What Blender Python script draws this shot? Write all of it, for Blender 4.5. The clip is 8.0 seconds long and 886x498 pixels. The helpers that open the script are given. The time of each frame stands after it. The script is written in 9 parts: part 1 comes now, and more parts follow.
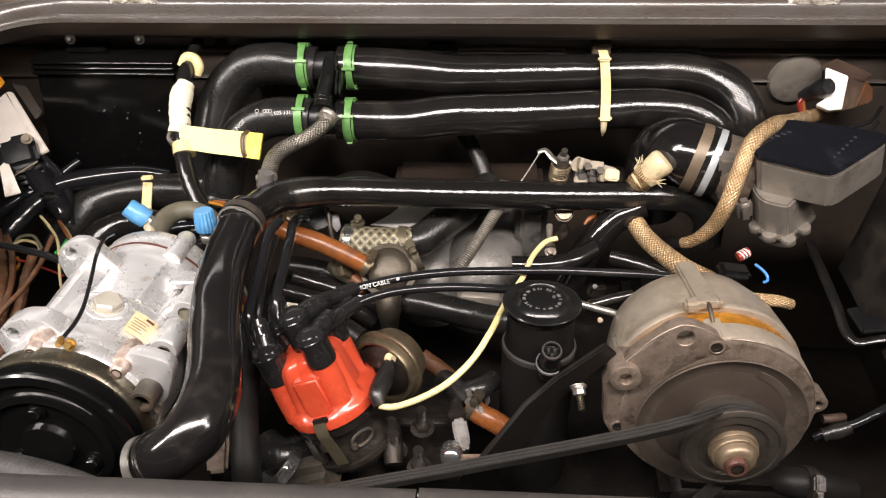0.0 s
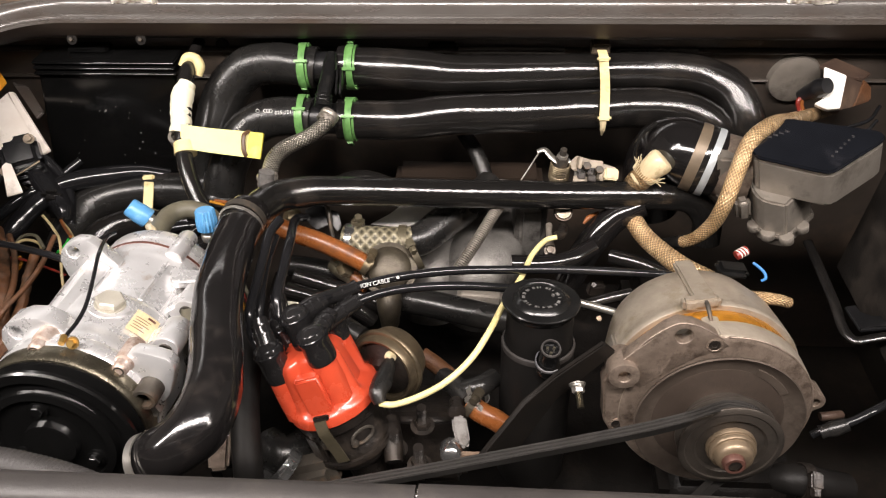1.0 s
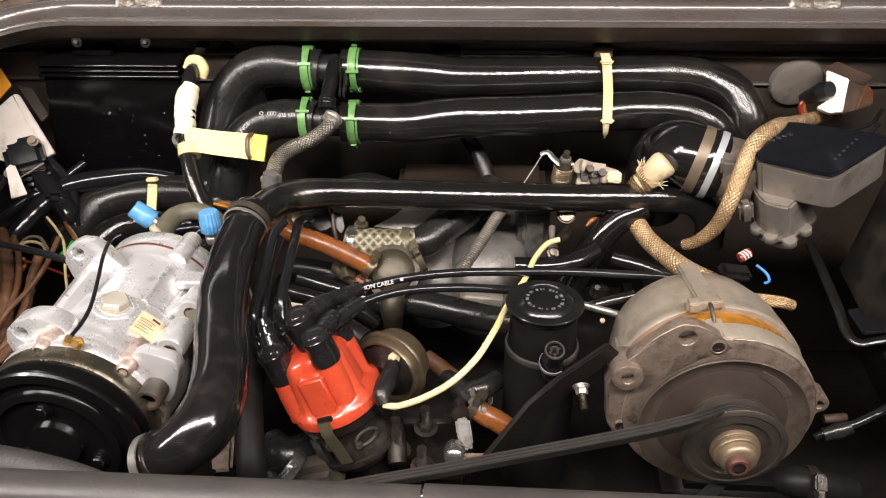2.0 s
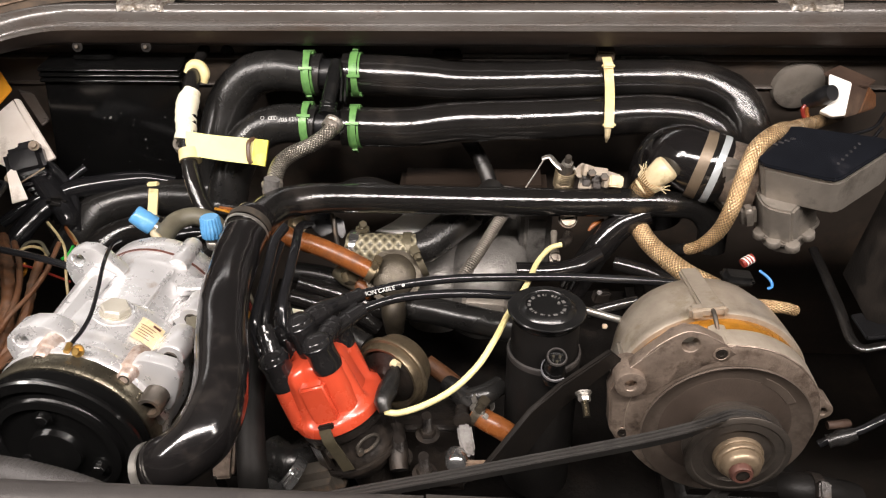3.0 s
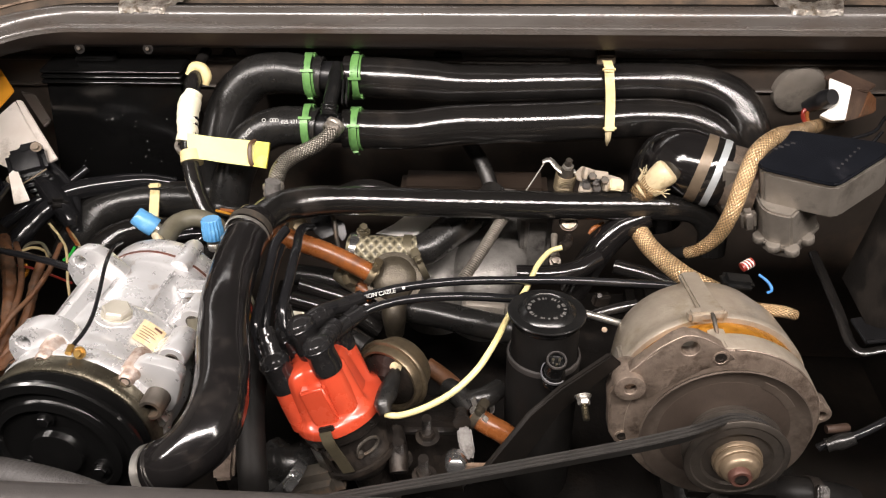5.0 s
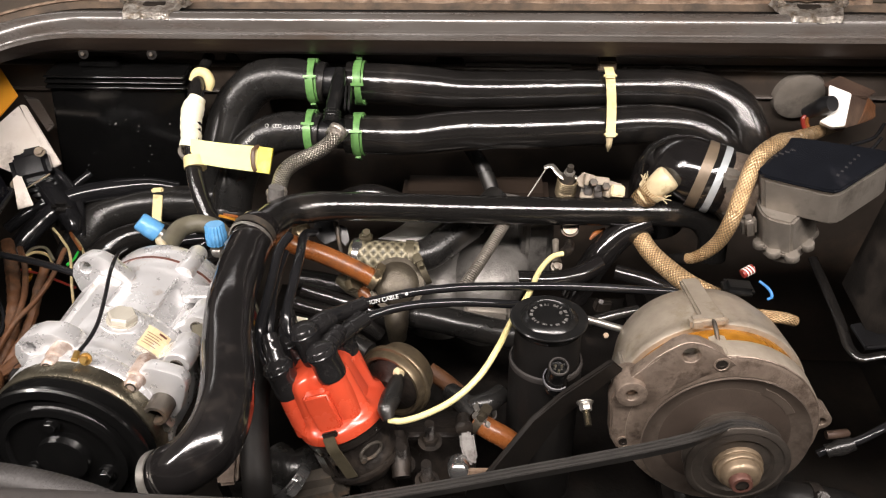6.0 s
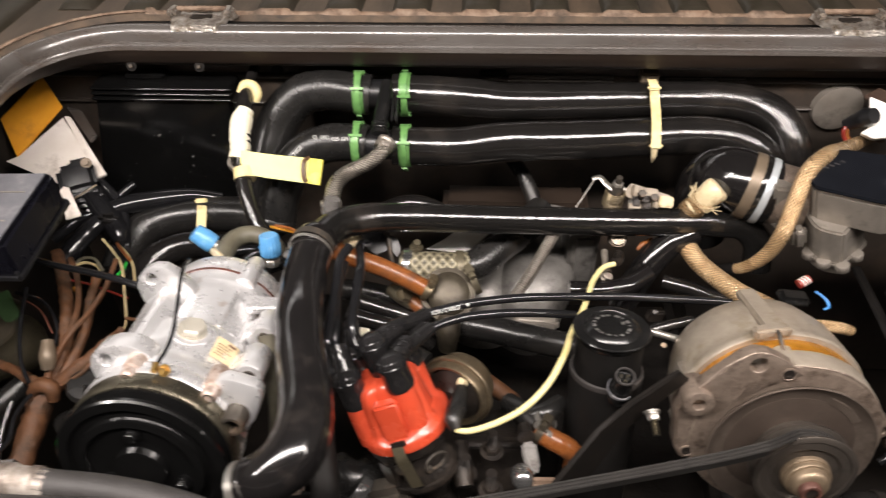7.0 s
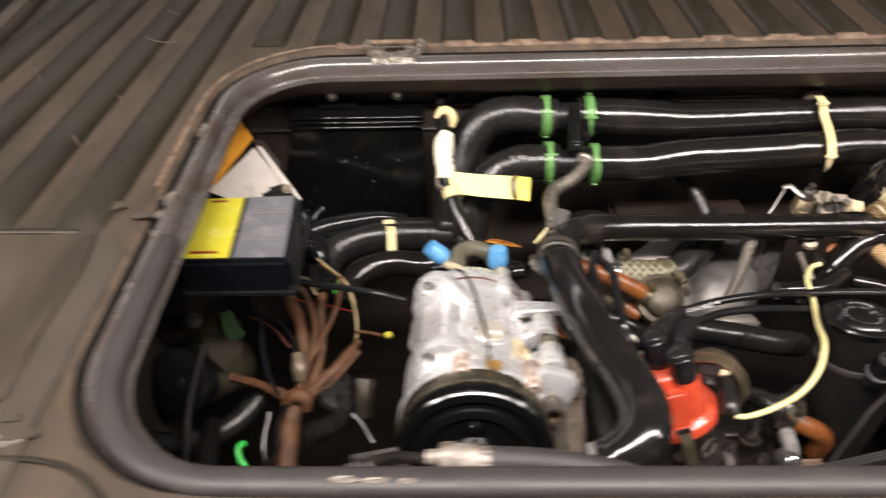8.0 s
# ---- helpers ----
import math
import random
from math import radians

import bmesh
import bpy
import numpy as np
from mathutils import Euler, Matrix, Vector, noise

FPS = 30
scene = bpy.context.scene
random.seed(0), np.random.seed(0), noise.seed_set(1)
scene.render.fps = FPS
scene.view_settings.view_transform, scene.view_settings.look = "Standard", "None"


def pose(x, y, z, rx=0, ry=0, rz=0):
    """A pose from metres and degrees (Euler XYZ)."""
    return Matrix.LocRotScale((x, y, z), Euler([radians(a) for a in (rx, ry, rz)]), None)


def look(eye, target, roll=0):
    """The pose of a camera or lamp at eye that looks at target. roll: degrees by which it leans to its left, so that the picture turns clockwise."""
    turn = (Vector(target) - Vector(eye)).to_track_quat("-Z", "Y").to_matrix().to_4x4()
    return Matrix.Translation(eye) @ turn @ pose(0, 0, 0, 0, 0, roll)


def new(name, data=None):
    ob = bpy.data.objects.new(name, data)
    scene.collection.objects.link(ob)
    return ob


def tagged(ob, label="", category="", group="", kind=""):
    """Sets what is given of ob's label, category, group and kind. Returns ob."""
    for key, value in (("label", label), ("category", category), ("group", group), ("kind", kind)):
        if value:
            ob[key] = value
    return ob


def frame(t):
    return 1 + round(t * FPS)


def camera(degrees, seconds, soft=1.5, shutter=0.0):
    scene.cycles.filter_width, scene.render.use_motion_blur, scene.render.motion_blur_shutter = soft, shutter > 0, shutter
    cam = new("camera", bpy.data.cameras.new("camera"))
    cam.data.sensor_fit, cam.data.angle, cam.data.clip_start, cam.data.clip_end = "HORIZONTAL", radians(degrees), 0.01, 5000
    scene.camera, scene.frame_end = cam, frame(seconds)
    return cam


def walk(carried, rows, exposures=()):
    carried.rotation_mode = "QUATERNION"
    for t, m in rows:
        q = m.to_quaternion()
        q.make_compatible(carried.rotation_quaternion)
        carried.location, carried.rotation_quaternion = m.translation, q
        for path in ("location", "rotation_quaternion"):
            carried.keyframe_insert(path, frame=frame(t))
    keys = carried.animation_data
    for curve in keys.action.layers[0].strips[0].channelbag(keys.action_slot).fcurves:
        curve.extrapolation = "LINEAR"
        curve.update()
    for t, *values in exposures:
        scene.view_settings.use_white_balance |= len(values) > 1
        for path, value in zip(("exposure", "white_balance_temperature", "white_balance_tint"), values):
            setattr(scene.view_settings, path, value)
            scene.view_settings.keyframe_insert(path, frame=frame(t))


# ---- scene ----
cam = camera(65.4, 8.0, soft=1.2, shutter=0.6)
PATH = [
    (0, (0.052, 0.023, 0.326), (-0.057, 1.482, -1.038), -1.7),
    (0.5, (0.053, 0.021, 0.326), (-0.056, 1.48, -1.038), -1.7),
    (1, (0.053, 0.02, 0.328), (-0.058, 1.478, -1.037), -1.8),
    (1.5, (0.051, 0.016, 0.327), (-0.061, 1.478, -1.033), -1.7),
    (3, (0.05, 0.022, 0.329), (-0.067, 1.49, -1.025), -1.9),
    (3.5, (0.048, 0.022, 0.33), (-0.063, 1.488, -1.026), -1.7),
    (4, (0.05, 0.023, 0.331), (-0.063, 1.491, -1.023), -1.7),
    (4.5, (0.051, 0.022, 0.33), (-0.068, 1.49, -1.023), -1.8),
    (6, (0.047, 0.022, 0.338), (-0.069, 1.493, -1.012), -1.6),
    (6.5, (0.04, 0.021, 0.34), (-0.082, 1.492, -1.009), -1.6),
    (7, (-0.01, 0.016, 0.347), (-0.117, 1.501, -0.989), -1.4),
    (7.5, (-0.111, -0.003, 0.352), (-0.203, 1.499, -0.966), -1.8),
    (8, (-0.264, -0.047, 0.366), (-0.328, 1.503, -0.897), -2.1),
]
walk(cam, [(t, look(eye, target, roll)) for t, eye, target, roll in PATH])
# ---- world and light ----
world = bpy.data.worlds.new("workshop")
scene.world = world
world.use_nodes = True
world.node_tree.nodes["Background"].inputs[0].default_value = (0.9, 0.93, 1.0, 1)
world.node_tree.nodes["Background"].inputs[1].default_value = 0.05


def ceiling_tube(name, place, target, sx, sy, watts, colour=(1.0, 0.95, 0.88)):
    data = bpy.data.lights.new(name, "AREA")
    data.shape, data.size, data.size_y, data.energy, data.color = "RECTANGLE", sx, sy, watts, colour
    ob = new(name, data)
    ob.matrix_world = look(place, target)
    return ob


ceiling_tube("tube_lamp", (0.0, 0.0, 0.88), (0.0, 0.48, -0.1), 1.64, 0.10, 35, (1.0, 0.905, 0.855))
ceiling_tube("ceiling_lamp", (-1.9, -0.4, 1.75), (-0.1, 0.45, -0.1), 0.12, 1.2, 42, (1.0, 0.92, 0.87))

ceiling_tube("side_lamp", (1.9, -0.4, 1.75), (-0.1, 0.45, -0.1), 0.12, 1.2, 24, (1.0, 0.92, 0.87))
ceiling_tube("far_tube", (-0.95, 3.2, 1.6), (-0.1, 0.5, -0.1), 4.8, 0.12, 12, (1.0, 0.95, 0.92))

# ---- builders ----
WORLD = {}
Z = Vector((0, 0, 1))


def V(p):
    return Vector(p)


def basis(axis, hint=(0, 0, 1)):
    """Two unit vectors square to axis; the second leans towards hint."""
    a = V(axis).normalized()
    h = V(hint)
    if abs(a.dot(h.normalized())) > 0.97:
        h = Vector((0, 1, 0)) if abs(a.y) < 0.9 else Vector((1, 0, 0))
    u = h.cross(a).normalized()
    return u, a.cross(u).normalized()


def spline(pts, step):
    """Points along a smooth line through pts, with the fraction of the way."""
    p = [V(q) for q in pts]
    if len(p) == 2:
        n = max(2, int((p[1] - p[0]).length / step))
        return [(p[0].lerp(p[1], i / n), i / n) for i in range(n + 1)]
    p = [p[0] * 2 - p[1]] + p + [p[-1] * 2 - p[-2]]
    out = []
    last = len(p) - 3
    for i in range(1, len(p) - 2):
        a, b, c, d = p[i - 1:i + 3]
        ta = max((b - a).length, 1e-5) ** 0.5
        tb = ta + max((c - b).length, 1e-5) ** 0.5
        tc = tb + max((d - c).length, 1e-5) ** 0.5
        n = max(2, int((c - b).length / step))
        for k in range(n + (i == last)):
            t = ta + (tb - ta) * k / n
            a1 = a * ((ta - t) / ta) + b * (t / ta)
            a2 = b * ((tb - t) / (tb - ta)) + c * ((t - ta) / (tb - ta))
            a3 = c * ((tc - t) / (tc - tb)) + d * ((t - tb) / (tc - tb))
            b1 = a1 * ((tb - t) / tb) + a2 * (t / tb)
            b2 = a2 * ((tc - t) / (tc - ta)) + a3 * ((t - ta) / (tc - ta))
            out.append((b1 * ((tb - t) / (tb - ta)) + b2 * ((t - ta) / (tb - ta)), (i - 1 + k / n) / last))
    return out


def tube(bm, pts, r, n=16, step=0.0, caps=True, ribs=0.0, pitch=0.004, flat=1.0, wobble=0.0):
    """A round hose through pts. r: a radius or one for each point. flat: its height over its width."""
    rs = r if isinstance(r, (list, tuple)) else [r] * len(pts)
    way = spline(pts, step or max(0.003, min(rs) * 0.45))
    uv = bm.loops.layers.uv.verify()
    rings, along, side, before = [], 0.0, None, None
    for i, (q, f) in enumerate(way):
        ahead = (way[min(i + 1, len(way) - 1)][0] - way[max(i - 1, 0)][0]).normalized()
        if side is None:
            side = basis(ahead)[0]
        side = (side - ahead * side.dot(ahead)).normalized()
        up = ahead.cross(side)
        if before is not None:
            along += (q - before).length
        before = q
        g = f * (len(rs) - 1)
        k = min(int(g), len(rs) - 2)
        w = g - k
        w = w * w * (3 - 2 * w)
        rr = rs[k] * (1 - w) + rs[k + 1] * w + (ribs * math.sin(along / pitch * 2 * math.pi) if ribs else 0)
        lumps = [1 + wobble * noise.noise(Vector((along * 38, 2.2 * math.cos(a), 2.2 * math.sin(a) + rr * 900))) for a in [2 * math.pi * j / n for j in range(n)]] if wobble else [1.0] * n
        ring = [bm.verts.new(q + (side * math.cos(a) + up * math.sin(a) * flat) * rr * f)
                for a, f in zip([2 * math.pi * j / n for j in range(n)], lumps)]
        rings.append((ring, along))
    for (a, la), (b, lb) in zip(rings, rings[1:]):
        for j in range(n):
            k = (j + 1) % n
            f = bm.faces.new((a[j], a[k], b[k], b[j]))
            for loop, val in zip(f.loops, ((la, j / n), (la, (j + 1) / n), (lb, (j + 1) / n), (lb, j / n))):
                loop[uv].uv = val
    if caps:
        bm.faces.new(list(reversed(rings[0][0])))
        bm.faces.new(rings[-1][0])
    return bm


def lathe(bm, profile, origin, axis, n=32, hint=(0, 0, 1), arc=360.0, start=0.0):
    """Turns (radius, height along axis) pairs round an axis."""
    a = V(axis).normalized()
    u, v = basis(a, hint)
    o = V(origin)
    full = arc >= 359.9
    m = n if full else n + 1
    rings = []
    for r, h in profile:
        if r < 1e-6:
            rings.append([bm.verts.new(o + a * h)])
        else:
            rings.append([bm.verts.new(o + a * h + (u * math.cos(t) + v * math.sin(t)) * r)
                          for t in [radians(start + arc * j / n) for j in range(m)]])
    for p, q in zip(rings, rings[1:]):
        for j in range(n):
            k = (j + 1) % m
            if len(p) == 1 and len(q) == 1:
                continue
            if len(p) == 1:
                bm.faces.new((p[0], q[k], q[j]))
            elif len(q) == 1:
                bm.faces.new((p[j], p[k], q[0]))
            else:
                bm.faces.new((p[j], p[k], q[k], q[j]))
    return bm


def slab(bm, pts, thick, bevel=0.0, direction=None):
    """A plate: an outline of points in one plane, given thickness along its normal or along direction."""
    vs = [V(p) for p in pts]
    if direction is None:
        nrm = Vector((0, 0, 0))
        for i in range(len(vs)):
            nrm += (vs[i] - vs[0]).cross(vs[(i + 1) % len(vs)] - vs[0])
        direction = nrm.normalized()
    d = V(direction).normalized() * thick
    part_bm = bmesh.new()
    a = [part_bm.verts.new(v) for v in vs]
    b = [part_bm.verts.new(v + d) for v in vs]
    part_bm.faces.new(list(reversed(a)))
    part_bm.faces.new(b)
    for i in range(len(a)):
        j = (i + 1) % len(a)
        part_bm.faces.new((a[i], a[j], b[j], b[i]))
    bmesh.ops.recalc_face_normals(part_bm, faces=part_bm.faces)
    if bevel:
        bmesh.ops.bevel(part_bm, geom=list(part_bm.edges), offset=bevel, segments=2, affect="EDGES", clamp_overlap=True)
    return merge(bm, part_bm)


def merge(bm, other):
    tmp = bpy.data.meshes.new("tmp")
    other.to_mesh(tmp)
    other.free()
    bm.from_mesh(tmp)
    bpy.data.meshes.remove(tmp)
    return bm


def block(bm, centre, size, x=(1, 0, 0), y=(0, 1, 0), bevel=0.002, segments=2, taper=1.0):
    """A box with rounded edges; x and y are its own directions. taper: width of its top over that of its foot."""
    X = V(x).normalized()
    Y = (V(y) - X * V(y).dot(X)).normalized()
    N = X.cross(Y)
    b = bmesh.new()
    vs = [b.verts.new(V(centre) + X * sx * size[0] / 2 * (taper if sz > 0 else 1) + Y * sy * size[1] / 2 * (taper if sz > 0 else 1) + N * sz * size[2] / 2)
          for sx in (-1, 1) for sy in (-1, 1) for sz in (-1, 1)]
    for f in ((0, 1, 3, 2), (4, 6, 7, 5), (0, 4, 5, 1), (2, 3, 7, 6), (0, 2, 6, 4), (1, 5, 7, 3)):
        b.faces.new([vs[i] for i in f])
    bmesh.ops.recalc_face_normals(b, faces=b.faces)
    if bevel:
        bmesh.ops.bevel(b, geom=list(b.edges), offset=bevel, segments=segments, affect="EDGES", clamp_overlap=True)
    return merge(bm, b)


def bored_plate(bm, outline, hole, r, direction, thick, bevel=0.0015, n=56):
    """A plate of any outline round one bored hole, its edges rounded."""
    d = V(direction).normalized()
    u, v = basis(d)
    c = V(hole)
    flat = [((V(p) - c).dot(u), (V(p) - c).dot(v)) for p in outline]
    rim = []
    for j in range(n):
        a = 2 * math.pi * j / n
        cx, cy = math.cos(a), math.sin(a)
        best = 0.0
        for (x0, y0), (x1, y1) in zip(flat, flat[1:] + flat[:1]):
            ex, ey = x1 - x0, y1 - y0
            det = cx * ey - cy * ex
            if abs(det) < 1e-12:
                continue
            k, s = (x0 * ey - y0 * ex) / det, (x0 * cy - y0 * cx) / det
            if k > 0 and -1e-6 <= s <= 1 + 1e-6:
                best = max(best, k)
        rim.append((cx, cy, best))
    rows = ((0, r, thick * 0.5), (0, r, 0.0005), (0, r + 0.0005, 0.0), (1, -bevel, 0.0), (1, -bevel * 0.3, bevel * 0.3), (1, 0.0, bevel),
            (1, 0.0, thick - bevel), (1, -bevel * 0.3, thick - bevel * 0.3), (1, -bevel, thick), (0, r + 0.0005, thick), (0, r, thick - 0.0005), (0, r, thick * 0.5))
    rings = [[bm.verts.new(c + (u * cx + v * cy) * (k * out + s) + d * h) for cx, cy, k in rim] for out, s, h in rows[:-1]]
    rings.append(rings[0])
    for p, q in zip(rings, rings[1:]):
        for j in range(n):
            bm.faces.new((p[j], p[(j + 1) % n], q[(j + 1) % n], q[j]))
    return bm


def hexhead(bm, foot, axis, across, height):
    a = V(axis).normalized()
    r = across / 2 / math.cos(radians(30))
    return lathe(bm, [(0, 0), (r * 0.98, 0), (r, height * 0.1), (r, height * 0.8), (r * 0.88, height), (0, height)], foot, a, n=6)


def bolt(bm, foot, axis, across=0.010, height=0.006, washer=True):
    if washer:
        lathe(bm, [(0, 0), (across * 0.85, 0), (across * 0.85, 0.0014), (0, 0.0014)], foot, axis, n=20)
    return hexhead(bm, V(foot) + V(axis).normalized() * (0.0014 if washer else 0), axis, across, height)


def grid(bm, fn, nu, nv):
    """A sheet fn(u, v), u and v from 0 to 1."""
    vs = [[bm.verts.new(fn(i / nu, j / nv)) for j in range(nv + 1)] for i in range(nu + 1)]
    for i in range(nu):
        for j in range(nv):
            bm.faces.new((vs[i][j], vs[i + 1][j], vs[i + 1][j + 1], vs[i][j + 1]))
    return bm


def link(name, bm, material, where=None, angle=40):
    bmesh.ops.recalc_face_normals(bm, faces=bm.faces)
    lo = Vector([min(v.co[i] for v in bm.verts) for i in range(3)])
    hi = Vector([max(v.co[i] for v in bm.verts) for i in range(3)])
    c = (lo + hi) / 2 if where is None else V(where)
    bmesh.ops.translate(bm, verts=bm.verts, vec=-c)
    data = bpy.data.meshes.new(name)
    bm.to_mesh(data)
    bm.free()
    data.shade_smooth()
    data.set_sharp_from_angle(angle=radians(angle))
    data.materials.append(material)
    ob = new(name, data)
    ob.location = c
    WORLD[ob] = c
    return ob


def part(name, bm, material, parent, label="", angle=40):
    ob = link(name, bm, material, None, angle)
    ob.parent = parent
    ob.matrix_parent_inverse = Matrix.Translation(-WORLD[parent])
    return tagged(ob, label)


def thing(name, base, label, category, group=""):
    ob = new(name)
    ob.empty_display_size = 0.02
    ob.location = base
    WORLD[ob] = V(base)
    return tagged(ob, label, category, group)


def single(name, bm, material, label, category, group="", kind="", angle=40):
    return tagged(link(name, bm, material, None, angle), label, category, group, kind)


def setting(name, bm, material, label, category, angle=40):
    return tagged(link(name, bm, material, None, angle), label, category, "", "structure")


def lettering(name, words, place, x, y, height, material, parent, label=""):
    """Raised print in the built-in font, x along the line, y up the letters."""
    curve = bpy.data.curves.new("words", "FONT")
    curve.body, curve.size, curve.extrude, curve.align_x, curve.align_y = words, height, 0.0002, "CENTER", "CENTER"
    tmp = new("words", curve)
    data = bpy.data.meshes.new_from_object(tmp)
    bpy.data.objects.remove(tmp)
    bpy.data.curves.remove(curve)
    X = V(x).normalized()
    Y = (V(y) - X * V(y).dot(X)).normalized()
    N = X.cross(Y)
    m = Matrix((X, Y, N)).transposed().to_4x4()
    m.translation = V(place)
    bm = bmesh.new()
    bm.from_mesh(data)
    bpy.data.meshes.remove(data)
    bmesh.ops.transform(bm, matrix=m, verts=bm.verts)
    return part(name, bm, material, parent, label)


# ---- materials ----
def surf(name, base, other=None, rough=0.5, metal=0.0, scale=40.0, bump=0.15, grain=600.0, depth=0.0006, dirt=None, dirt_amount=0.4,
         dirt_scale=14.0, coat=0.0, rough_vary=0.12, stretch=(1, 1, 1), spec=0.5, rings=0.0):
    """A painted, cast or moulded surface: two tones, dirt patches, fine relief."""
    m = bpy.data.materials.new(name)
    m.use_nodes = True
    nt = m.node_tree
    b = nt.nodes["Principled BSDF"]

    def node(kind, **values):
        nd = nt.nodes.new(kind)
        for k, v in values.items():
            nd.inputs[k].default_value = v
        return nd
    tc = nt.nodes.new("ShaderNodeTexCoord")
    mp = node("ShaderNodeMapping", Scale=stretch)
    nt.links.new(tc.outputs["Object"], mp.inputs["Vector"])
    n1 = node("ShaderNodeTexNoise", Scale=scale, Detail=5.0, Roughness=0.6)
    n2 = node("ShaderNodeTexNoise", Scale=grain, Detail=3.0, Roughness=0.6)
    n3 = node("ShaderNodeTexNoise", Scale=dirt_scale, Detail=7.0, Roughness=0.68)
    for nd in (n1, n2, n3):
        nt.links.new(mp.outputs["Vector"], nd.inputs["Vector"])
    r1 = nt.nodes.new("ShaderNodeValToRGB")
    r1.color_ramp.elements[0].position, r1.color_ramp.elements[1].position = 0.32, 0.68
    r1.color_ramp.elements[0].color = (*(other or [c * 0.72 for c in base]), 1)
    r1.color_ramp.elements[1].color = (*base, 1)
    nt.links.new(n1.outputs["Fac"], r1.inputs["Fac"])
    colour = r1.outputs["Color"]
    if dirt:
        r3 = nt.nodes.new("ShaderNodeValToRGB")
        r3.color_ramp.elements[0].position, r3.color_ramp.elements[1].position = 0.62 - dirt_amount * 0.35, 0.74 - dirt_amount * 0.2
        r3.color_ramp.elements[0].color, r3.color_ramp.elements[1].color = (0, 0, 0, 1), (0.9, 0.9, 0.9, 1)
        nt.links.new(n3.outputs["Fac"], r3.inputs["Fac"])
        mix = nt.nodes.new("ShaderNodeMix")
        mix.data_type = "RGBA"
        nt.links.new(r3.outputs["Color"], mix.inputs["Factor"])
        nt.links.new(colour, mix.inputs["A"])
        mix.inputs["B"].default_value = (*dirt, 1)
        colour = mix.outputs["Result"]
    nt.links.new(colour, b.inputs["Base Color"])
    mr = node("ShaderNodeMapRange")
    mr.inputs["From Min"].default_value, mr.inputs["From Max"].default_value = 0.3, 0.7
    mr.inputs["To Min"].default_value, mr.inputs["To Max"].default_value = max(0.03, rough - rough_vary), min(1, rough + rough_vary)
    nt.links.new(n3.outputs["Fac"], mr.inputs["Value"])
    nt.links.new(mr.outputs["Result"], b.inputs["Roughness"])
    b.inputs["Metallic"].default_value = metal
    b.inputs["Coat Weight"].default_value = coat
    b.inputs["Coat Roughness"].default_value = 0.12
    b.inputs["Specular IOR Level"].default_value = spec
    add = nt.nodes.new("ShaderNodeMath")
    add.operation = "ADD"
    nt.links.new(n2.outputs["Fac"], add.inputs[0])
    nt.links.new(n1.outputs["Fac"], add.inputs[1])
    bp = node("ShaderNodeBump", Strength=bump, Distance=depth)
    nt.links.new(add.outputs[0], bp.inputs["Height"])
    nt.links.new(bp.outputs["Normal"], b.inputs["Normal"])
    if rings:
        uv = nt.nodes.new("ShaderNodeUVMap")
        wave = node("ShaderNodeTexWave", Scale=rings, Distortion=1.2, Detail=2.0)
        wave.bands_direction = "X"
        nt.links.new(uv.outputs["UV"], wave.inputs["Vector"])
        b2 = node("ShaderNodeBump", Strength=0.17, Distance=0.0003)
        nt.links.new(wave.outputs["Fac"], b2.inputs["Height"])
        nt.links.new(bp.outputs["Normal"], b2.inputs["Normal"])
        nt.links.new(b2.outputs["Normal"], b.inputs["Normal"])
    return m


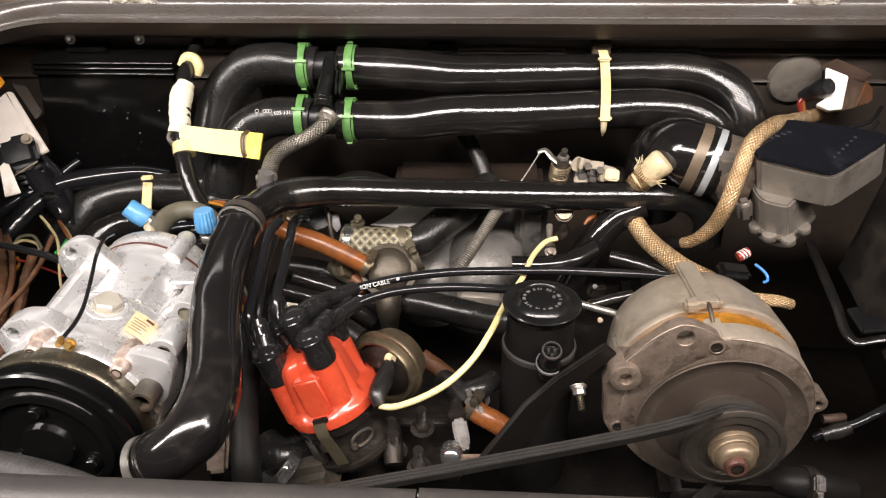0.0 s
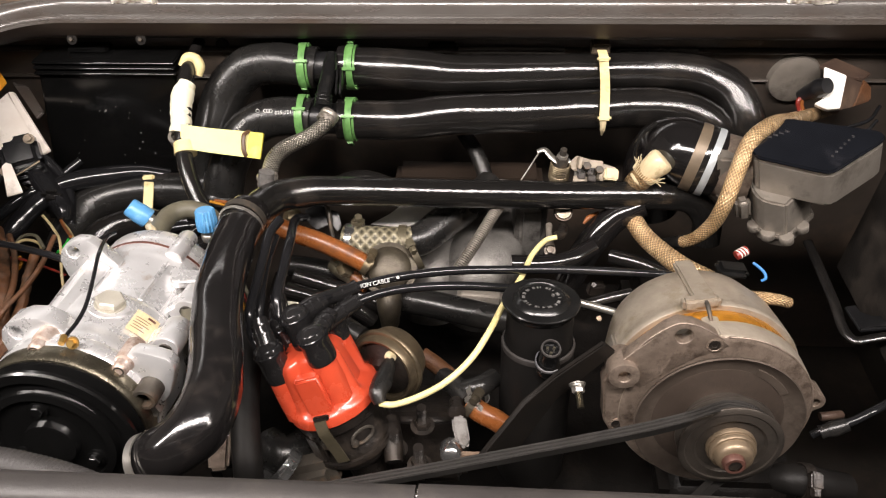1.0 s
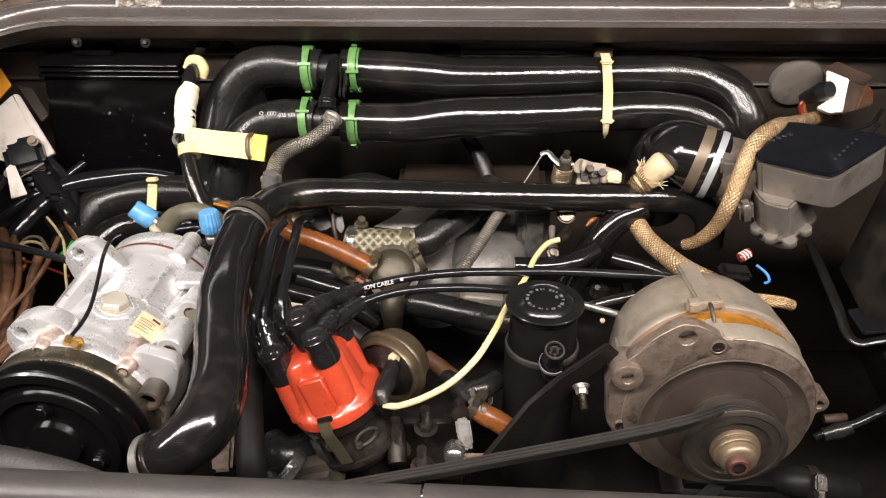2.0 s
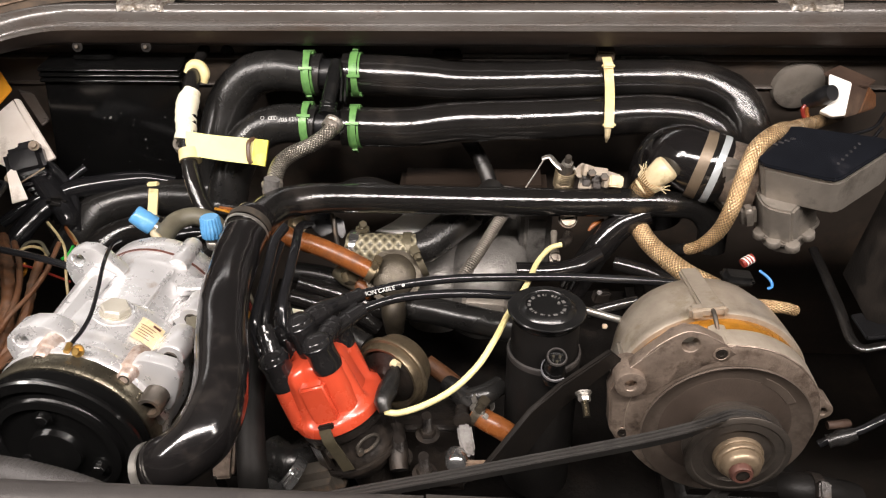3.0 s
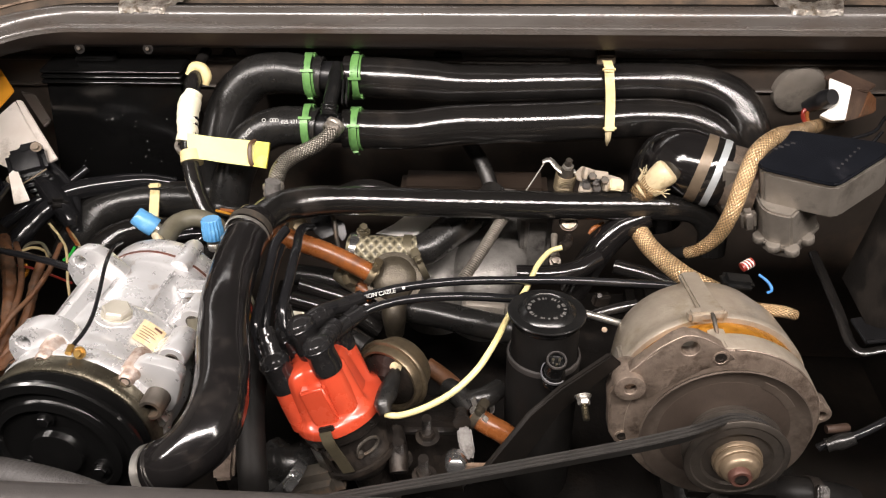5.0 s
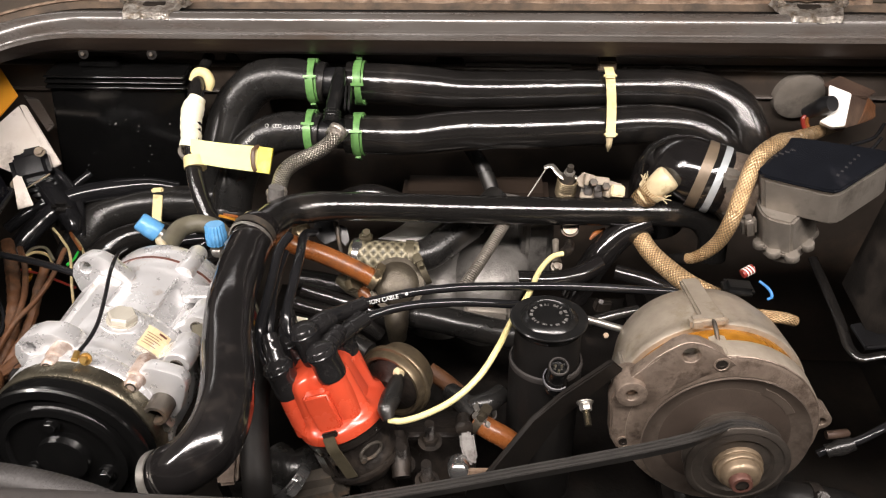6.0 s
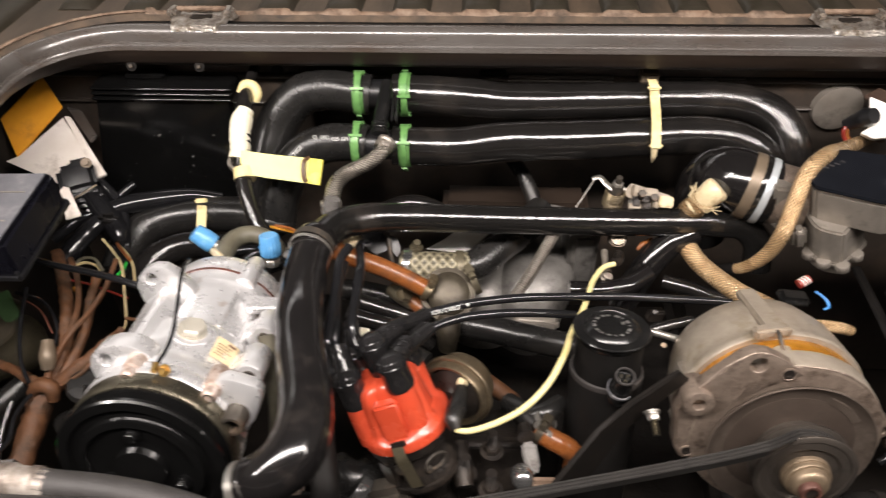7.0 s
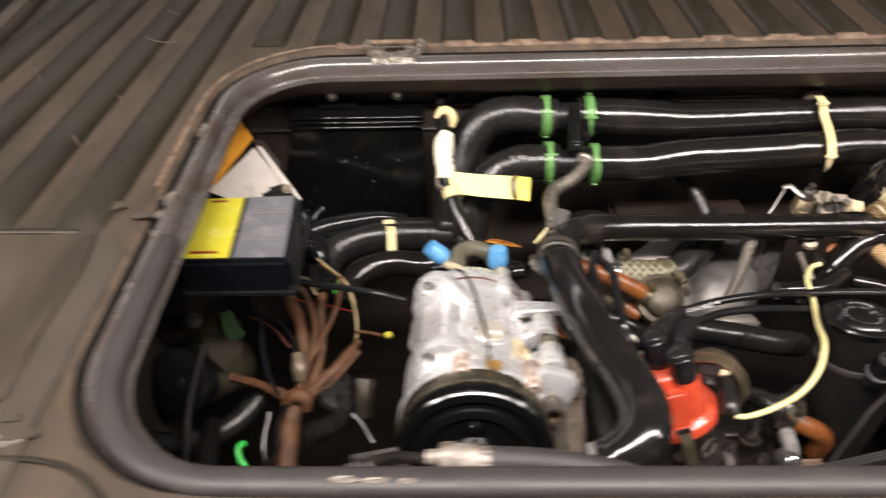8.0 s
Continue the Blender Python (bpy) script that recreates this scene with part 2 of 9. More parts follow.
def braid(name, light, dark, metal, rough, round_count, pitch, relief=0.0012, gap=0.3):
    """A woven sleeve: two sets of strands crossing round a hose."""
    m = surf(name, light, dark, rough, metal, 90)
    nt = m.node_tree
    b = nt.nodes["Principled BSDF"]
    uv = nt.nodes.new("ShaderNodeUVMap")
    sep = nt.nodes.new("ShaderNodeSeparateXYZ")
    nt.links.new(uv.outputs["UV"], sep.inputs["Vector"])

    def op(kind, a, c=None):
        nd = nt.nodes.new("ShaderNodeMath")
        nd.operation = kind
        for i, s in enumerate((a, c)):
            if s is None:
                continue
            if isinstance(s, (int, float)):
                nd.inputs[i].default_value = s
            else:
                nt.links.new(s, nd.inputs[i])
        return nd.outputs[0]
    along = op("MULTIPLY", sep.outputs["X"], 2 * math.pi / pitch)
    around = op("MULTIPLY", sep.outputs["Y"], 2 * math.pi * round_count)
    s1 = op("SINE", op("ADD", along, around))
    s2 = op("SINE", op("SUBTRACT", along, around))
    weave = op("MAXIMUM", op("MULTIPLY", op("ADD", s1, 1.0), 0.5), op("MULTIPLY", op("ADD", s2, 1.0), 0.5))
    over = op("MULTIPLY", s1, s2)
    height = op("ADD", weave, op("MULTIPLY", over, 0.25))
    ramp = nt.nodes.new("ShaderNodeValToRGB")
    ramp.color_ramp.elements[0].position, ramp.color_ramp.elements[1].position = 0.25, 0.9
    ramp.color_ramp.elements[0].color, ramp.color_ramp.elements[1].color = (gap, gap, gap, 1), (1, 1, 1, 1)
    nt.links.new(height, ramp.inputs["Fac"])
    mix = nt.nodes.new("ShaderNodeMix")
    mix.data_type, mix.blend_type = "RGBA", "MULTIPLY"
    mix.inputs["Factor"].default_value = 1.0
    nt.links.new(b.inputs["Base Color"].links[0].from_socket, mix.inputs["A"])
    nt.links.new(ramp.outputs["Color"], mix.inputs["B"])
    nt.links.new(mix.outputs["Result"], b.inputs["Base Color"])
    bp = nt.nodes.new("ShaderNodeBump")
    bp.inputs["Strength"].default_value, bp.inputs["Distance"].default_value = 0.9, relief
    nt.links.new(height, bp.inputs["Height"])
    nt.links.new(b.inputs["Normal"].links[0].from_socket, bp.inputs["Normal"])
    nt.links.new(bp.outputs["Normal"], b.inputs["Normal"])
    return m


RUBBER = surf("black rubber hose", (0.0125, 0.0115, 0.011), (0.008, 0.0075, 0.007), 0.13, bump=0.34, grain=240, dirt=(0.026, 0.022, 0.019), dirt_amount=0.14, rough_vary=0.07, rings=260, spec=0.9)
LACQUER = surf("lacquered black rubber", (0.0095, 0.0085, 0.0085), (0.0075, 0.007, 0.007), 0.11, bump=0.13, scale=60, grain=420, depth=0.0005, dirt=(0.022, 0.019, 0.017), dirt_amount=0.12, dirt_scale=30, rough_vary=0.05, spec=0.8)
RUBBER_DULL = surf("dull rubber hose", (0.0155, 0.0148, 0.014), (0.010, 0.0098, 0.0095), 0.27, bump=0.2, grain=350, dirt=(0.030, 0.026, 0.022), dirt_amount=0.2, rings=220)
SHEATH = surf("cable sheath", (0.011, 0.011, 0.012), None, 0.14, bump=0.05, rough_vary=0.06)
BOOT = surf("worn rubber boot", (0.0115, 0.0110, 0.0115), (0.014, 0.0135, 0.0135), 0.12, bump=0.06, scale=70, grain=500, dirt=(0.024, 0.022, 0.021), dirt_amount=0.12, dirt_scale=40, rough_vary=0.08)
PIPE = surf("black painted pipe", (0.010, 0.0095, 0.009), None, 0.10, bump=0.40, scale=170, grain=460, depth=0.0005, dirt=(0.028, 0.024, 0.021), dirt_amount=0.1, rough_vary=0.08, spec=0.9)
GLOSS = surf("glossy black plastic", (0.008, 0.008, 0.008), None, 0.21, bump=0.06, grain=700, dirt=(0.022, 0.020, 0.018), dirt_amount=0.14, dirt_scale=40, rough_vary=0.06, spec=0.5)
PLASTIC = surf("black moulded plastic", (0.012, 0.012, 0.013), None, 0.33, bump=0.15, grain=900, dirt=(0.05, 0.045, 0.04), dirt_amount=0.15)
BOXBLACK = surf("black lacquered steel", (0.005, 0.005, 0.005), None, 0.17, bump=0.05, scale=8, dirt=(0.010, 0.0095, 0.009), dirt_amount=0.1, coat=0.4, rough_vary=0.06)
MARKS = surf("worn raised marks", (0.11, 0.105, 0.10), None, 0.25, bump=0.05)
LID_MARKS = surf("faint grey print", (0.035, 0.034, 0.036), None, 0.3, bump=0.05)
BODY = surf("grey body paint", (0.108, 0.099, 0.092), (0.070, 0.061, 0.054), 0.26, 0.1, scale=26, bump=0.12, grain=420, dirt=(0.048, 0.029, 0.018), dirt_amount=0.38, dirt_scale=16, coat=0.4, stretch=(0.25, 1, 1), rough_vary=0.14, spec=0.9)
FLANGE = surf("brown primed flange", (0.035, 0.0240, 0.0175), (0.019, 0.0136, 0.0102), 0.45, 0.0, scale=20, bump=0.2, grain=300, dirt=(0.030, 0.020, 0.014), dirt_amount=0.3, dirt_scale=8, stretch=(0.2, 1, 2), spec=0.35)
EDGE_DIRT = surf("rusty dirt on the floor edge", (0.115, 0.080, 0.052), (0.062, 0.046, 0.034), 0.7, 0.0, scale=40, bump=0.5, grain=240, dirt=(0.030, 0.025, 0.020), dirt_amount=0.4, dirt_scale=22)
DECK = surf("dark load floor tone", (0.030, 0.0245, 0.0155), (0.0145, 0.012, 0.0080), 0.45, 0.0, scale=11, bump=0.25, grain=300, dirt=(0.050, 0.039, 0.030), dirt_amount=0.24, dirt_scale=10, stretch=(1, 0.35, 1))
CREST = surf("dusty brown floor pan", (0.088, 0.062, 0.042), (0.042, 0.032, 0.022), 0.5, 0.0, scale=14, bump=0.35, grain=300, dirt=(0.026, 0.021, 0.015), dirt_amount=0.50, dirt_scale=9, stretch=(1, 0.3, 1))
PAN = surf("streaked brown floor pan", (0.070, 0.053, 0.037), (0.028, 0.0215, 0.0155), 0.5, 0.0, scale=16, bump=0.35, grain=300, dirt=(0.085, 0.066, 0.049), dirt_amount=0.35, dirt_scale=8, stretch=(1, 0.22, 1))
SILL = surf("scuffed grey floor edge", (0.074, 0.060, 0.048), (0.045, 0.037, 0.029), 0.42, 0.05, scale=6, bump=0.25, grain=300, dirt=(0.090, 0.072, 0.056), dirt_amount=0.3, dirt_scale=6)
PULLEY_RIM = surf("worn bare pulley steel", (0.27, 0.245, 0.185), (0.16, 0.142, 0.105), 0.30, 0.9, scale=30, bump=0.25, dirt=(0.06, 0.048, 0.034), dirt_amount=0.34, dirt_scale=26, rough_vary=0.14)
OLIVE_DARK = surf("grimy olive plated steel", (0.090, 0.076, 0.052), (0.052, 0.043, 0.031), 0.42, 0.5, scale=45, bump=0.5, dirt=(0.030, 0.024, 0.019), dirt_amount=0.4, dirt_scale=28)
RUST = surf("rusty seam", (0.15, 0.088, 0.052), (0.22, 0.16, 0.115), 0.75, 0.0, scale=60, bump=0.5, grain=300, dirt=(0.05, 0.036, 0.026), dirt_amount=0.5, dirt_scale=30)
SCUFF = surf("scuffed bare metal", (0.70, 0.67, 0.62), (0.22, 0.17, 0.12), 0.36, 0.75, scale=110, bump=0.9, grain=260, depth=0.0012, dirt=(0.10, 0.07, 0.05), dirt_amount=0.4, dirt_scale=60)
FRONT = surf("brown-black front wall steel", (0.060, 0.048, 0.040), (0.034, 0.028, 0.023), 0.40, 0.0, scale=14, bump=0.3, grain=200, dirt=(0.085, 0.062, 0.046), dirt_amount=0.25, dirt_scale=10)
# darker copy of the wall steel, for shaded walls, slots and holes
BAY = surf("dirty bay steel with shade in it", (0.022, 0.0185, 0.0155), (0.013, 0.011, 0.0093), 0.50, 0.0, scale=12, bump=0.3, grain=200, dirt=(0.034, 0.026, 0.020), dirt_amount=0.3, dirt_scale=9, spec=0.2)
SEAL = surf("grey rubber seal", (0.038, 0.034, 0.032), (0.028, 0.025, 0.024), 0.5, bump=0.25, grain=500, dirt=(0.058, 0.05, 0.043), dirt_amount=0.2)
ALU = surf("cast aluminium", (0.86, 0.855, 0.86), (0.77, 0.765, 0.765), 0.31, 0.68, scale=22, bump=0.22, grain=420, depth=0.0007, dirt=(0.40, 0.31, 0.24), dirt_amount=0.09, dirt_scale=30)
ALU_RUSTY = surf("rust-stained aluminium", (0.66, 0.60, 0.56), (0.42, 0.29, 0.22), 0.42, 0.5, scale=120, bump=0.5, grain=420, dirt=(0.20, 0.11, 0.07), dirt_amount=0.35, dirt_scale=90)
ALU_DULL = surf("oxidised aluminium", (0.36, 0.325, 0.275), (0.25, 0.22, 0.185), 0.45, 0.6, scale=45, bump=0.5, grain=600, dirt=(0.085, 0.065, 0.05), dirt_amount=0.42, dirt_scale=28)
ALU_WARM = surf("brown stained aluminium", (0.44, 0.385, 0.315), (0.33, 0.28, 0.222), 0.44, 0.5, scale=60, bump=0.4, grain=500, dirt=(0.22, 0.178, 0.112), dirt_amount=0.30, dirt_scale=26)
ALU_DIRTY = surf("grimy pitted aluminium", (0.31, 0.248, 0.200), (0.215, 0.168, 0.134), 0.40, 0.55, scale=95, bump=0.7, grain=420, depth=0.0008, dirt=(0.090, 0.064, 0.048), dirt_amount=0.34, dirt_scale=70)
HUB_TAN = surf("tan plated steel", (0.25, 0.19, 0.125), (0.18, 0.135, 0.09), 0.42, 0.5, scale=60, bump=0.25, dirt=(0.09, 0.065, 0.045), dirt_amount=0.35, dirt_scale=40)
NUT_RED = surf("red-brown rusted steel", (0.125, 0.055, 0.040), (0.075, 0.034, 0.026), 0.55, 0.3, scale=90, bump=0.4)
PULLEY_GREY = surf("worn pulley steel", (0.100, 0.086, 0.073), (0.062, 0.053, 0.045), 0.38, 0.6, scale=60, bump=0.3, dirt=(0.025, 0.022, 0.02), dirt_amount=0.3, dirt_scale=30)
GASKET = surf("red-brown gasket", (0.11, 0.035, 0.022), None, 0.6, bump=0.2)
STICKER = surf("worn tan sticker", (0.62, 0.48, 0.24), (0.68, 0.58, 0.38), 0.5, scale=120, bump=0.15, dirt=(0.66, 0.62, 0.56), dirt_amount=0.35, dirt_scale=90)
PLUG_ZINC = surf("pale zinc plating", (0.56, 0.53, 0.46), (0.47, 0.44, 0.37), 0.5, 0.4, scale=40, bump=0.15, dirt=(0.3, 0.26, 0.2), dirt_amount=0.15)
BAND_PALE = surf("pale blue-grey plated band", (0.50, 0.54, 0.56), (0.40, 0.42, 0.43), 0.4, 0.35, scale=60, bump=0.15, dirt=(0.2, 0.19, 0.18), dirt_amount=0.2)
CANISTER = surf("brown passivated steel", (0.22, 0.175, 0.11), (0.15, 0.115, 0.075), 0.36, 0.75, scale=50, bump=0.25, dirt=(0.07, 0.055, 0.04), dirt_amount=0.35, dirt_scale=30)
BRASS = surf("brass", (0.50, 0.32, 0.10), (0.40, 0.25, 0.08), 0.35, 0.8, scale=80, bump=0.2)
NECK = surf("grey-black filler neck", (0.0085, 0.0078, 0.0074), (0.006, 0.0056, 0.0052), 0.5, bump=0.3, grain=500, dirt=(0.015, 0.0135, 0.012), dirt_amount=0.25, spec=0.16)
CORRODED = surf("white corroded alloy", (0.23, 0.22, 0.21), (0.10, 0.093, 0.086), 0.55, 0.3, scale=70, bump=0.5, grain=350, dirt=(0.06, 0.05, 0.042), dirt_amount=0.42, dirt_scale=60)
ALU_GREY = surf("grey aluminium", (0.30, 0.272, 0.236), (0.22, 0.197, 0.170), 0.46, 0.5, scale=40, bump=0.4, grain=600, dirt=(0.085, 0.072, 0.060), dirt_amount=0.3, dirt_scale=20)
STEEL = surf("zinc steel", (0.55, 0.54, 0.51), (0.40, 0.37, 0.33), 0.34, 0.85, scale=90, bump=0.2, dirt=(0.2, 0.15, 0.1), dirt_amount=0.2, dirt_scale=60)
CHROME = surf("bright steel", (0.75, 0.75, 0.74), None, 0.18, 0.95, bump=0.05)
OLD_STEEL = surf("old dark steel", (0.085, 0.075, 0.062), (0.05, 0.043, 0.036), 0.5, 0.5, scale=60, bump=0.5, grain=400, dirt=(0.16, 0.10, 0.06), dirt_amount=0.25, dirt_scale=30)
IRON = surf("greasy cast iron", (0.027, 0.022, 0.019), (0.014, 0.012, 0.0105), 0.38, 0.35, scale=50, bump=0.8, grain=220, depth=0.0010, dirt=(0.045, 0.034, 0.025), dirt_amount=0.30, dirt_scale=25, rough_vary=0.2)
GOLD = surf("yellow passivated steel", (0.33, 0.27, 0.17), (0.24, 0.19, 0.12), 0.38, 0.8, scale=60, bump=0.3, dirt=(0.10, 0.08, 0.06), dirt_amount=0.3, dirt_scale=30)
OLIVE = surf("olive plated steel", (0.15, 0.13, 0.085), (0.10, 0.085, 0.055), 0.45, 0.5, scale=50, bump=0.4, dirt=(0.055, 0.045, 0.035), dirt_amount=0.3, dirt_scale=25)
RED = surf("red moulded cap", (0.56, 0.072, 0.031), (0.50, 0.060, 0.026), 0.24, scale=18, bump=0.08, dirt=(0.42, 0.05, 0.025), dirt_amount=0.12, coat=0.4)
GREEN = surf("green coated clip", (0.150, 0.335, 0.100), (0.11, 0.26, 0.075), 0.36, 0.1, scale=60, bump=0.15, dirt=(0.06, 0.16, 0.048), dirt_amount=0.32, dirt_scale=60)
CREAM = surf("aged cream plastic", (0.72, 0.62, 0.33), (0.66, 0.53, 0.25), 0.5, scale=50, bump=0.2, dirt=(0.38, 0.27, 0.12), dirt_amount=0.15, dirt_scale=40)
IVORY = surf("ivory plastic", (0.66, 0.56, 0.36), (0.56, 0.46, 0.28), 0.35, scale=60, bump=0.1, dirt=(0.35, 0.26, 0.14), dirt_amount=0.2, dirt_scale=50)
TAPE = surf("white cloth tape", (0.80, 0.78, 0.66), (0.76, 0.70, 0.5), 0.7, scale=70, bump=0.5, dirt=(0.6, 0.5, 0.25), dirt_amount=0.18, dirt_scale=35)
LABEL = surf("yellow paper label", (0.80, 0.76, 0.33), (0.76, 0.70, 0.27), 0.6, scale=30, bump=0.15, dirt=(0.6, 0.5, 0.2), dirt_amount=0.1)
LABEL_BRIGHT = surf("bright yellow sticker", (0.58, 0.53, 0.035), (0.50, 0.44, 0.035), 0.45, scale=35, bump=0.25, grain=200, dirt=(0.66, 0.62, 0.22), dirt_amount=0.3, dirt_scale=40)
LABEL_GREY = surf("grey sticker", (0.14, 0.14, 0.15), (0.09, 0.09, 0.10), 0.36, scale=40, bump=0.25, grain=200, dirt=(0.22, 0.21, 0.21), dirt_amount=0.3, dirt_scale=40)
BROWN_BAND = surf("brown band", (0.10, 0.055, 0.03), None, 0.35, bump=0.1)
BLUE = surf("blue plastic cap", (0.10, 0.31, 0.58), (0.085, 0.27, 0.52), 0.36, scale=80, bump=0.15, dirt=(0.24, 0.45, 0.66), dirt_amount=0.15, dirt_scale=60)
ORANGE_HOSE = surf("orange brown hose", (0.25, 0.084, 0.022), (0.185, 0.060, 0.017), 0.30, scale=50, bump=0.12, dirt=(0.11, 0.045, 0.022), dirt_amount=0.28, dirt_scale=40)
ORANGE_LABEL = surf("orange card", (0.80, 0.36, 0.025), (0.74, 0.31, 0.02), 0.55, scale=40, bump=0.2, dirt=(0.45, 0.18, 0.03), dirt_amount=0.2)
LOOM = surf("brown cloth loom tape", (0.150, 0.064, 0.026), (0.075, 0.032, 0.014), 0.6, scale=60, bump=0.8, grain=500, dirt=(0.05, 0.030, 0.018), dirt_amount=0.4, dirt_scale=35, spec=0.4)
OLIVE_HOSE = surf("olive rubber hose", (0.125, 0.115, 0.080), (0.09, 0.08, 0.058), 0.5, scale=60, bump=0.3, dirt=(0.07, 0.06, 0.045), dirt_amount=0.2)
YELLOW_TUBE = surf("yellow plastic tube", (0.76, 0.68, 0.34), (0.70, 0.61, 0.28), 0.35, scale=40, bump=0.1, dirt=(0.45, 0.36, 0.14), dirt_amount=0.15)
PRINT = surf("white print", (0.62, 0.62, 0.60), None, 0.6, bump=0.05)
PAPER = surf("pale sheet metal", (0.80, 0.74, 0.68), (0.72, 0.65, 0.58), 0.45, 0.1, scale=30, bump=0.1, dirt=(0.3, 0.24, 0.18), dirt_amount=0.2)
WHITE = surf("white plastic", (0.80, 0.78, 0.74), (0.72, 0.70, 0.66), 0.45, scale=40, bump=0.1, dirt=(0.45, 0.38, 0.3), dirt_amount=0.15)
BROWN_BOX = surf("rust brown bracket", (0.085, 0.052, 0.036), (0.055, 0.034, 0.025), 0.6, 0.2, scale=40, bump=0.5, dirt=(0.15, 0.10, 0.065), dirt_amount=0.25)
RED_WIRE = surf("red wire", (0.24, 0.028, 0.020), None, 0.35, bump=0.05)
BLUE_WIRE = surf("blue wire", (0.05, 0.22, 0.55), None, 0.4, bump=0.05)
GREEN_WIRE = surf("green wire", (0.03, 0.50, 0.06), None, 0.4, bump=0.05)
WHITE_WIRE = surf("cream wire", (0.46, 0.37, 0.20), (0.36, 0.28, 0.14), 0.45, bump=0.05)
COPPER = surf("varnished copper winding", (0.50, 0.225, 0.022), (0.24, 0.095, 0.012), 0.25, 0.35, scale=30, bump=0.6, grain=300, stretch=(1, 1, 12))
BELT_RIB = surf("worn belt fabric", (0.030, 0.0275, 0.0255), (0.019, 0.0175, 0.016), 0.5, scale=45, bump=0.4, grain=400, dirt=(0.016, 0.015, 0.014), dirt_amount=0.3, dirt_scale=30)
BELT = surf("dark grey rubber belt", (0.016, 0.0148, 0.0135), (0.011, 0.010, 0.009), 0.6, bump=0.4, grain=400, dirt=(0.022, 0.020, 0.018), dirt_amount=0.25, spec=0.35)
# darker than real paint: on the stay and beside the floor it paints shade
BELT_DARK = surf("matt black paint and shade", (0.0065, 0.0058, 0.0052), (0.011, 0.009, 0.0075), 0.55, bump=0.3, spec=0.12)
# dark tone for unseen surfaces that glossy tops would mirror
CEILING = surf("unseen dark reflection surface", (0.115, 0.112, 0.108), (0.09, 0.088, 0.085), 0.8, scale=2, bump=0.1)
WALLPAINT = surf("pale workshop wall", (0.62, 0.60, 0.57), (0.54, 0.52, 0.49), 0.8, scale=2, bump=0.1, dirt=(0.42, 0.40, 0.37), dirt_amount=0.2, dirt_scale=1)
FAN = surf("brown fan steel", (0.096, 0.074, 0.060), (0.070, 0.053, 0.043), 0.40, 0.5, scale=26, bump=0.25, dirt=(0.050, 0.040, 0.033), dirt_amount=0.3, dirt_scale=22)
FAN_RING = surf("paler fan steel", (0.180, 0.146, 0.120), (0.115, 0.090, 0.073), 0.38, 0.55, scale=26, bump=0.25, dirt=(0.070, 0.054, 0.043), dirt_amount=0.35, dirt_scale=24)
# cast iron with the deep bay's shade put into the colour
SHADED_CAST = surf("greasy castings darkened for shade", (0.0095, 0.0080, 0.0070), (0.0060, 0.0052, 0.0046), 0.5, scale=40, bump=0.7, grain=200, depth=0.001, dirt=(0.018, 0.014, 0.011), dirt_amount=0.25, dirt_scale=20, spec=0.2)
LOOM_BAND = surf("dull tan band", (0.19, 0.145, 0.10), (0.13, 0.10, 0.07), 0.45, 0.3, scale=60, bump=0.2, dirt=(0.07, 0.055, 0.04), dirt_amount=0.3)
STEEL_BRAID = braid("steel braided sleeve", (0.42, 0.385, 0.33), (0.17, 0.15, 0.125), 0.75, 0.32, 12, 0.0036, 0.0009, 0.18)
GOLD_BRAID = braid("gold braided sleeve", (0.80, 0.57, 0.32), (0.54, 0.34, 0.17), 0.50, 0.28, 14, 0.0042, 0.0010, 0.36)
OLIVE_BRAID = braid("olive woven sleeve", (0.36, 0.325, 0.225), (0.19, 0.165, 0.105), 0.25, 0.45, 9, 0.0092, 0.0016, 0.16)

# ---- the hatch, the load floor and the bay ----
X0, X1, Y0, Y1 = -0.520, 0.576, 0.197, 0.748
RIB, RIB_AT = 0.0846, -0.0160


def lean(x, y):
    """The hatch's one side runs slightly inwards towards the near edge."""
    w = max(0.0, min(1.0, (x + 1.5) / 0.95)) if x < -0.5 else max(0.0, min(1.0, -x / 0.40))
    return x + 0.05 * max(0.0, 0.62 - y) * w


def rounded(side, near, far, z, per=14):
    """The hatch outline, let out by side, near and far; its corners open towards the floor."""
    rf, rn = 0.090 + 0.62 * max(far, 0.0), 0.090 + 0.60 * max(side, 0.0)
    xa, xb, ya, yb = X0 - side, X1 + side, Y0 - near, Y1 + far
    out = []
    for cx, cy, r, a0 in ((xa + rn, ya + rn, rn, 180), (xb - rn, ya + rn, rn, 270), (xb - rf, yb - rf, rf, 0), (xa + rf, yb - rf, rf, 90)):
        for i in range(per + 1):
            a = radians(a0 + 90 * i / per)
            y = cy + r * math.sin(a)
            out.append(Vector((lean(cx + r * math.cos(a), y), y, z)))
    return out


def sweep(bm, loops, close=True):
    rows = [[bm.verts.new(p) for p in loop] for loop in loops]
    for a, b in zip(rows, rows[1:]):
        n = len(a)
        for j in range(n if close else n - 1):
            k = (j + 1) % n
            bm.faces.new((a[j], a[k], b[k], b[j]))
    return bm


def rib_height(x, y):
    """Pressed ribs that run fore and aft, and run out beside the hatch."""
    p = ((x - RIB_AT) / RIB + 0.5) % 1.0
    h = max(0.0, min(1.0, (0.28 - abs(p - 0.5)) * 12))
    h = h * h * (3 - 2 * h)
    run = max(0.0, min(1.0, (y - 0.44) / 0.06)) if x < X0 or x > X1 else 1.0
    return 0.0085 * h * run


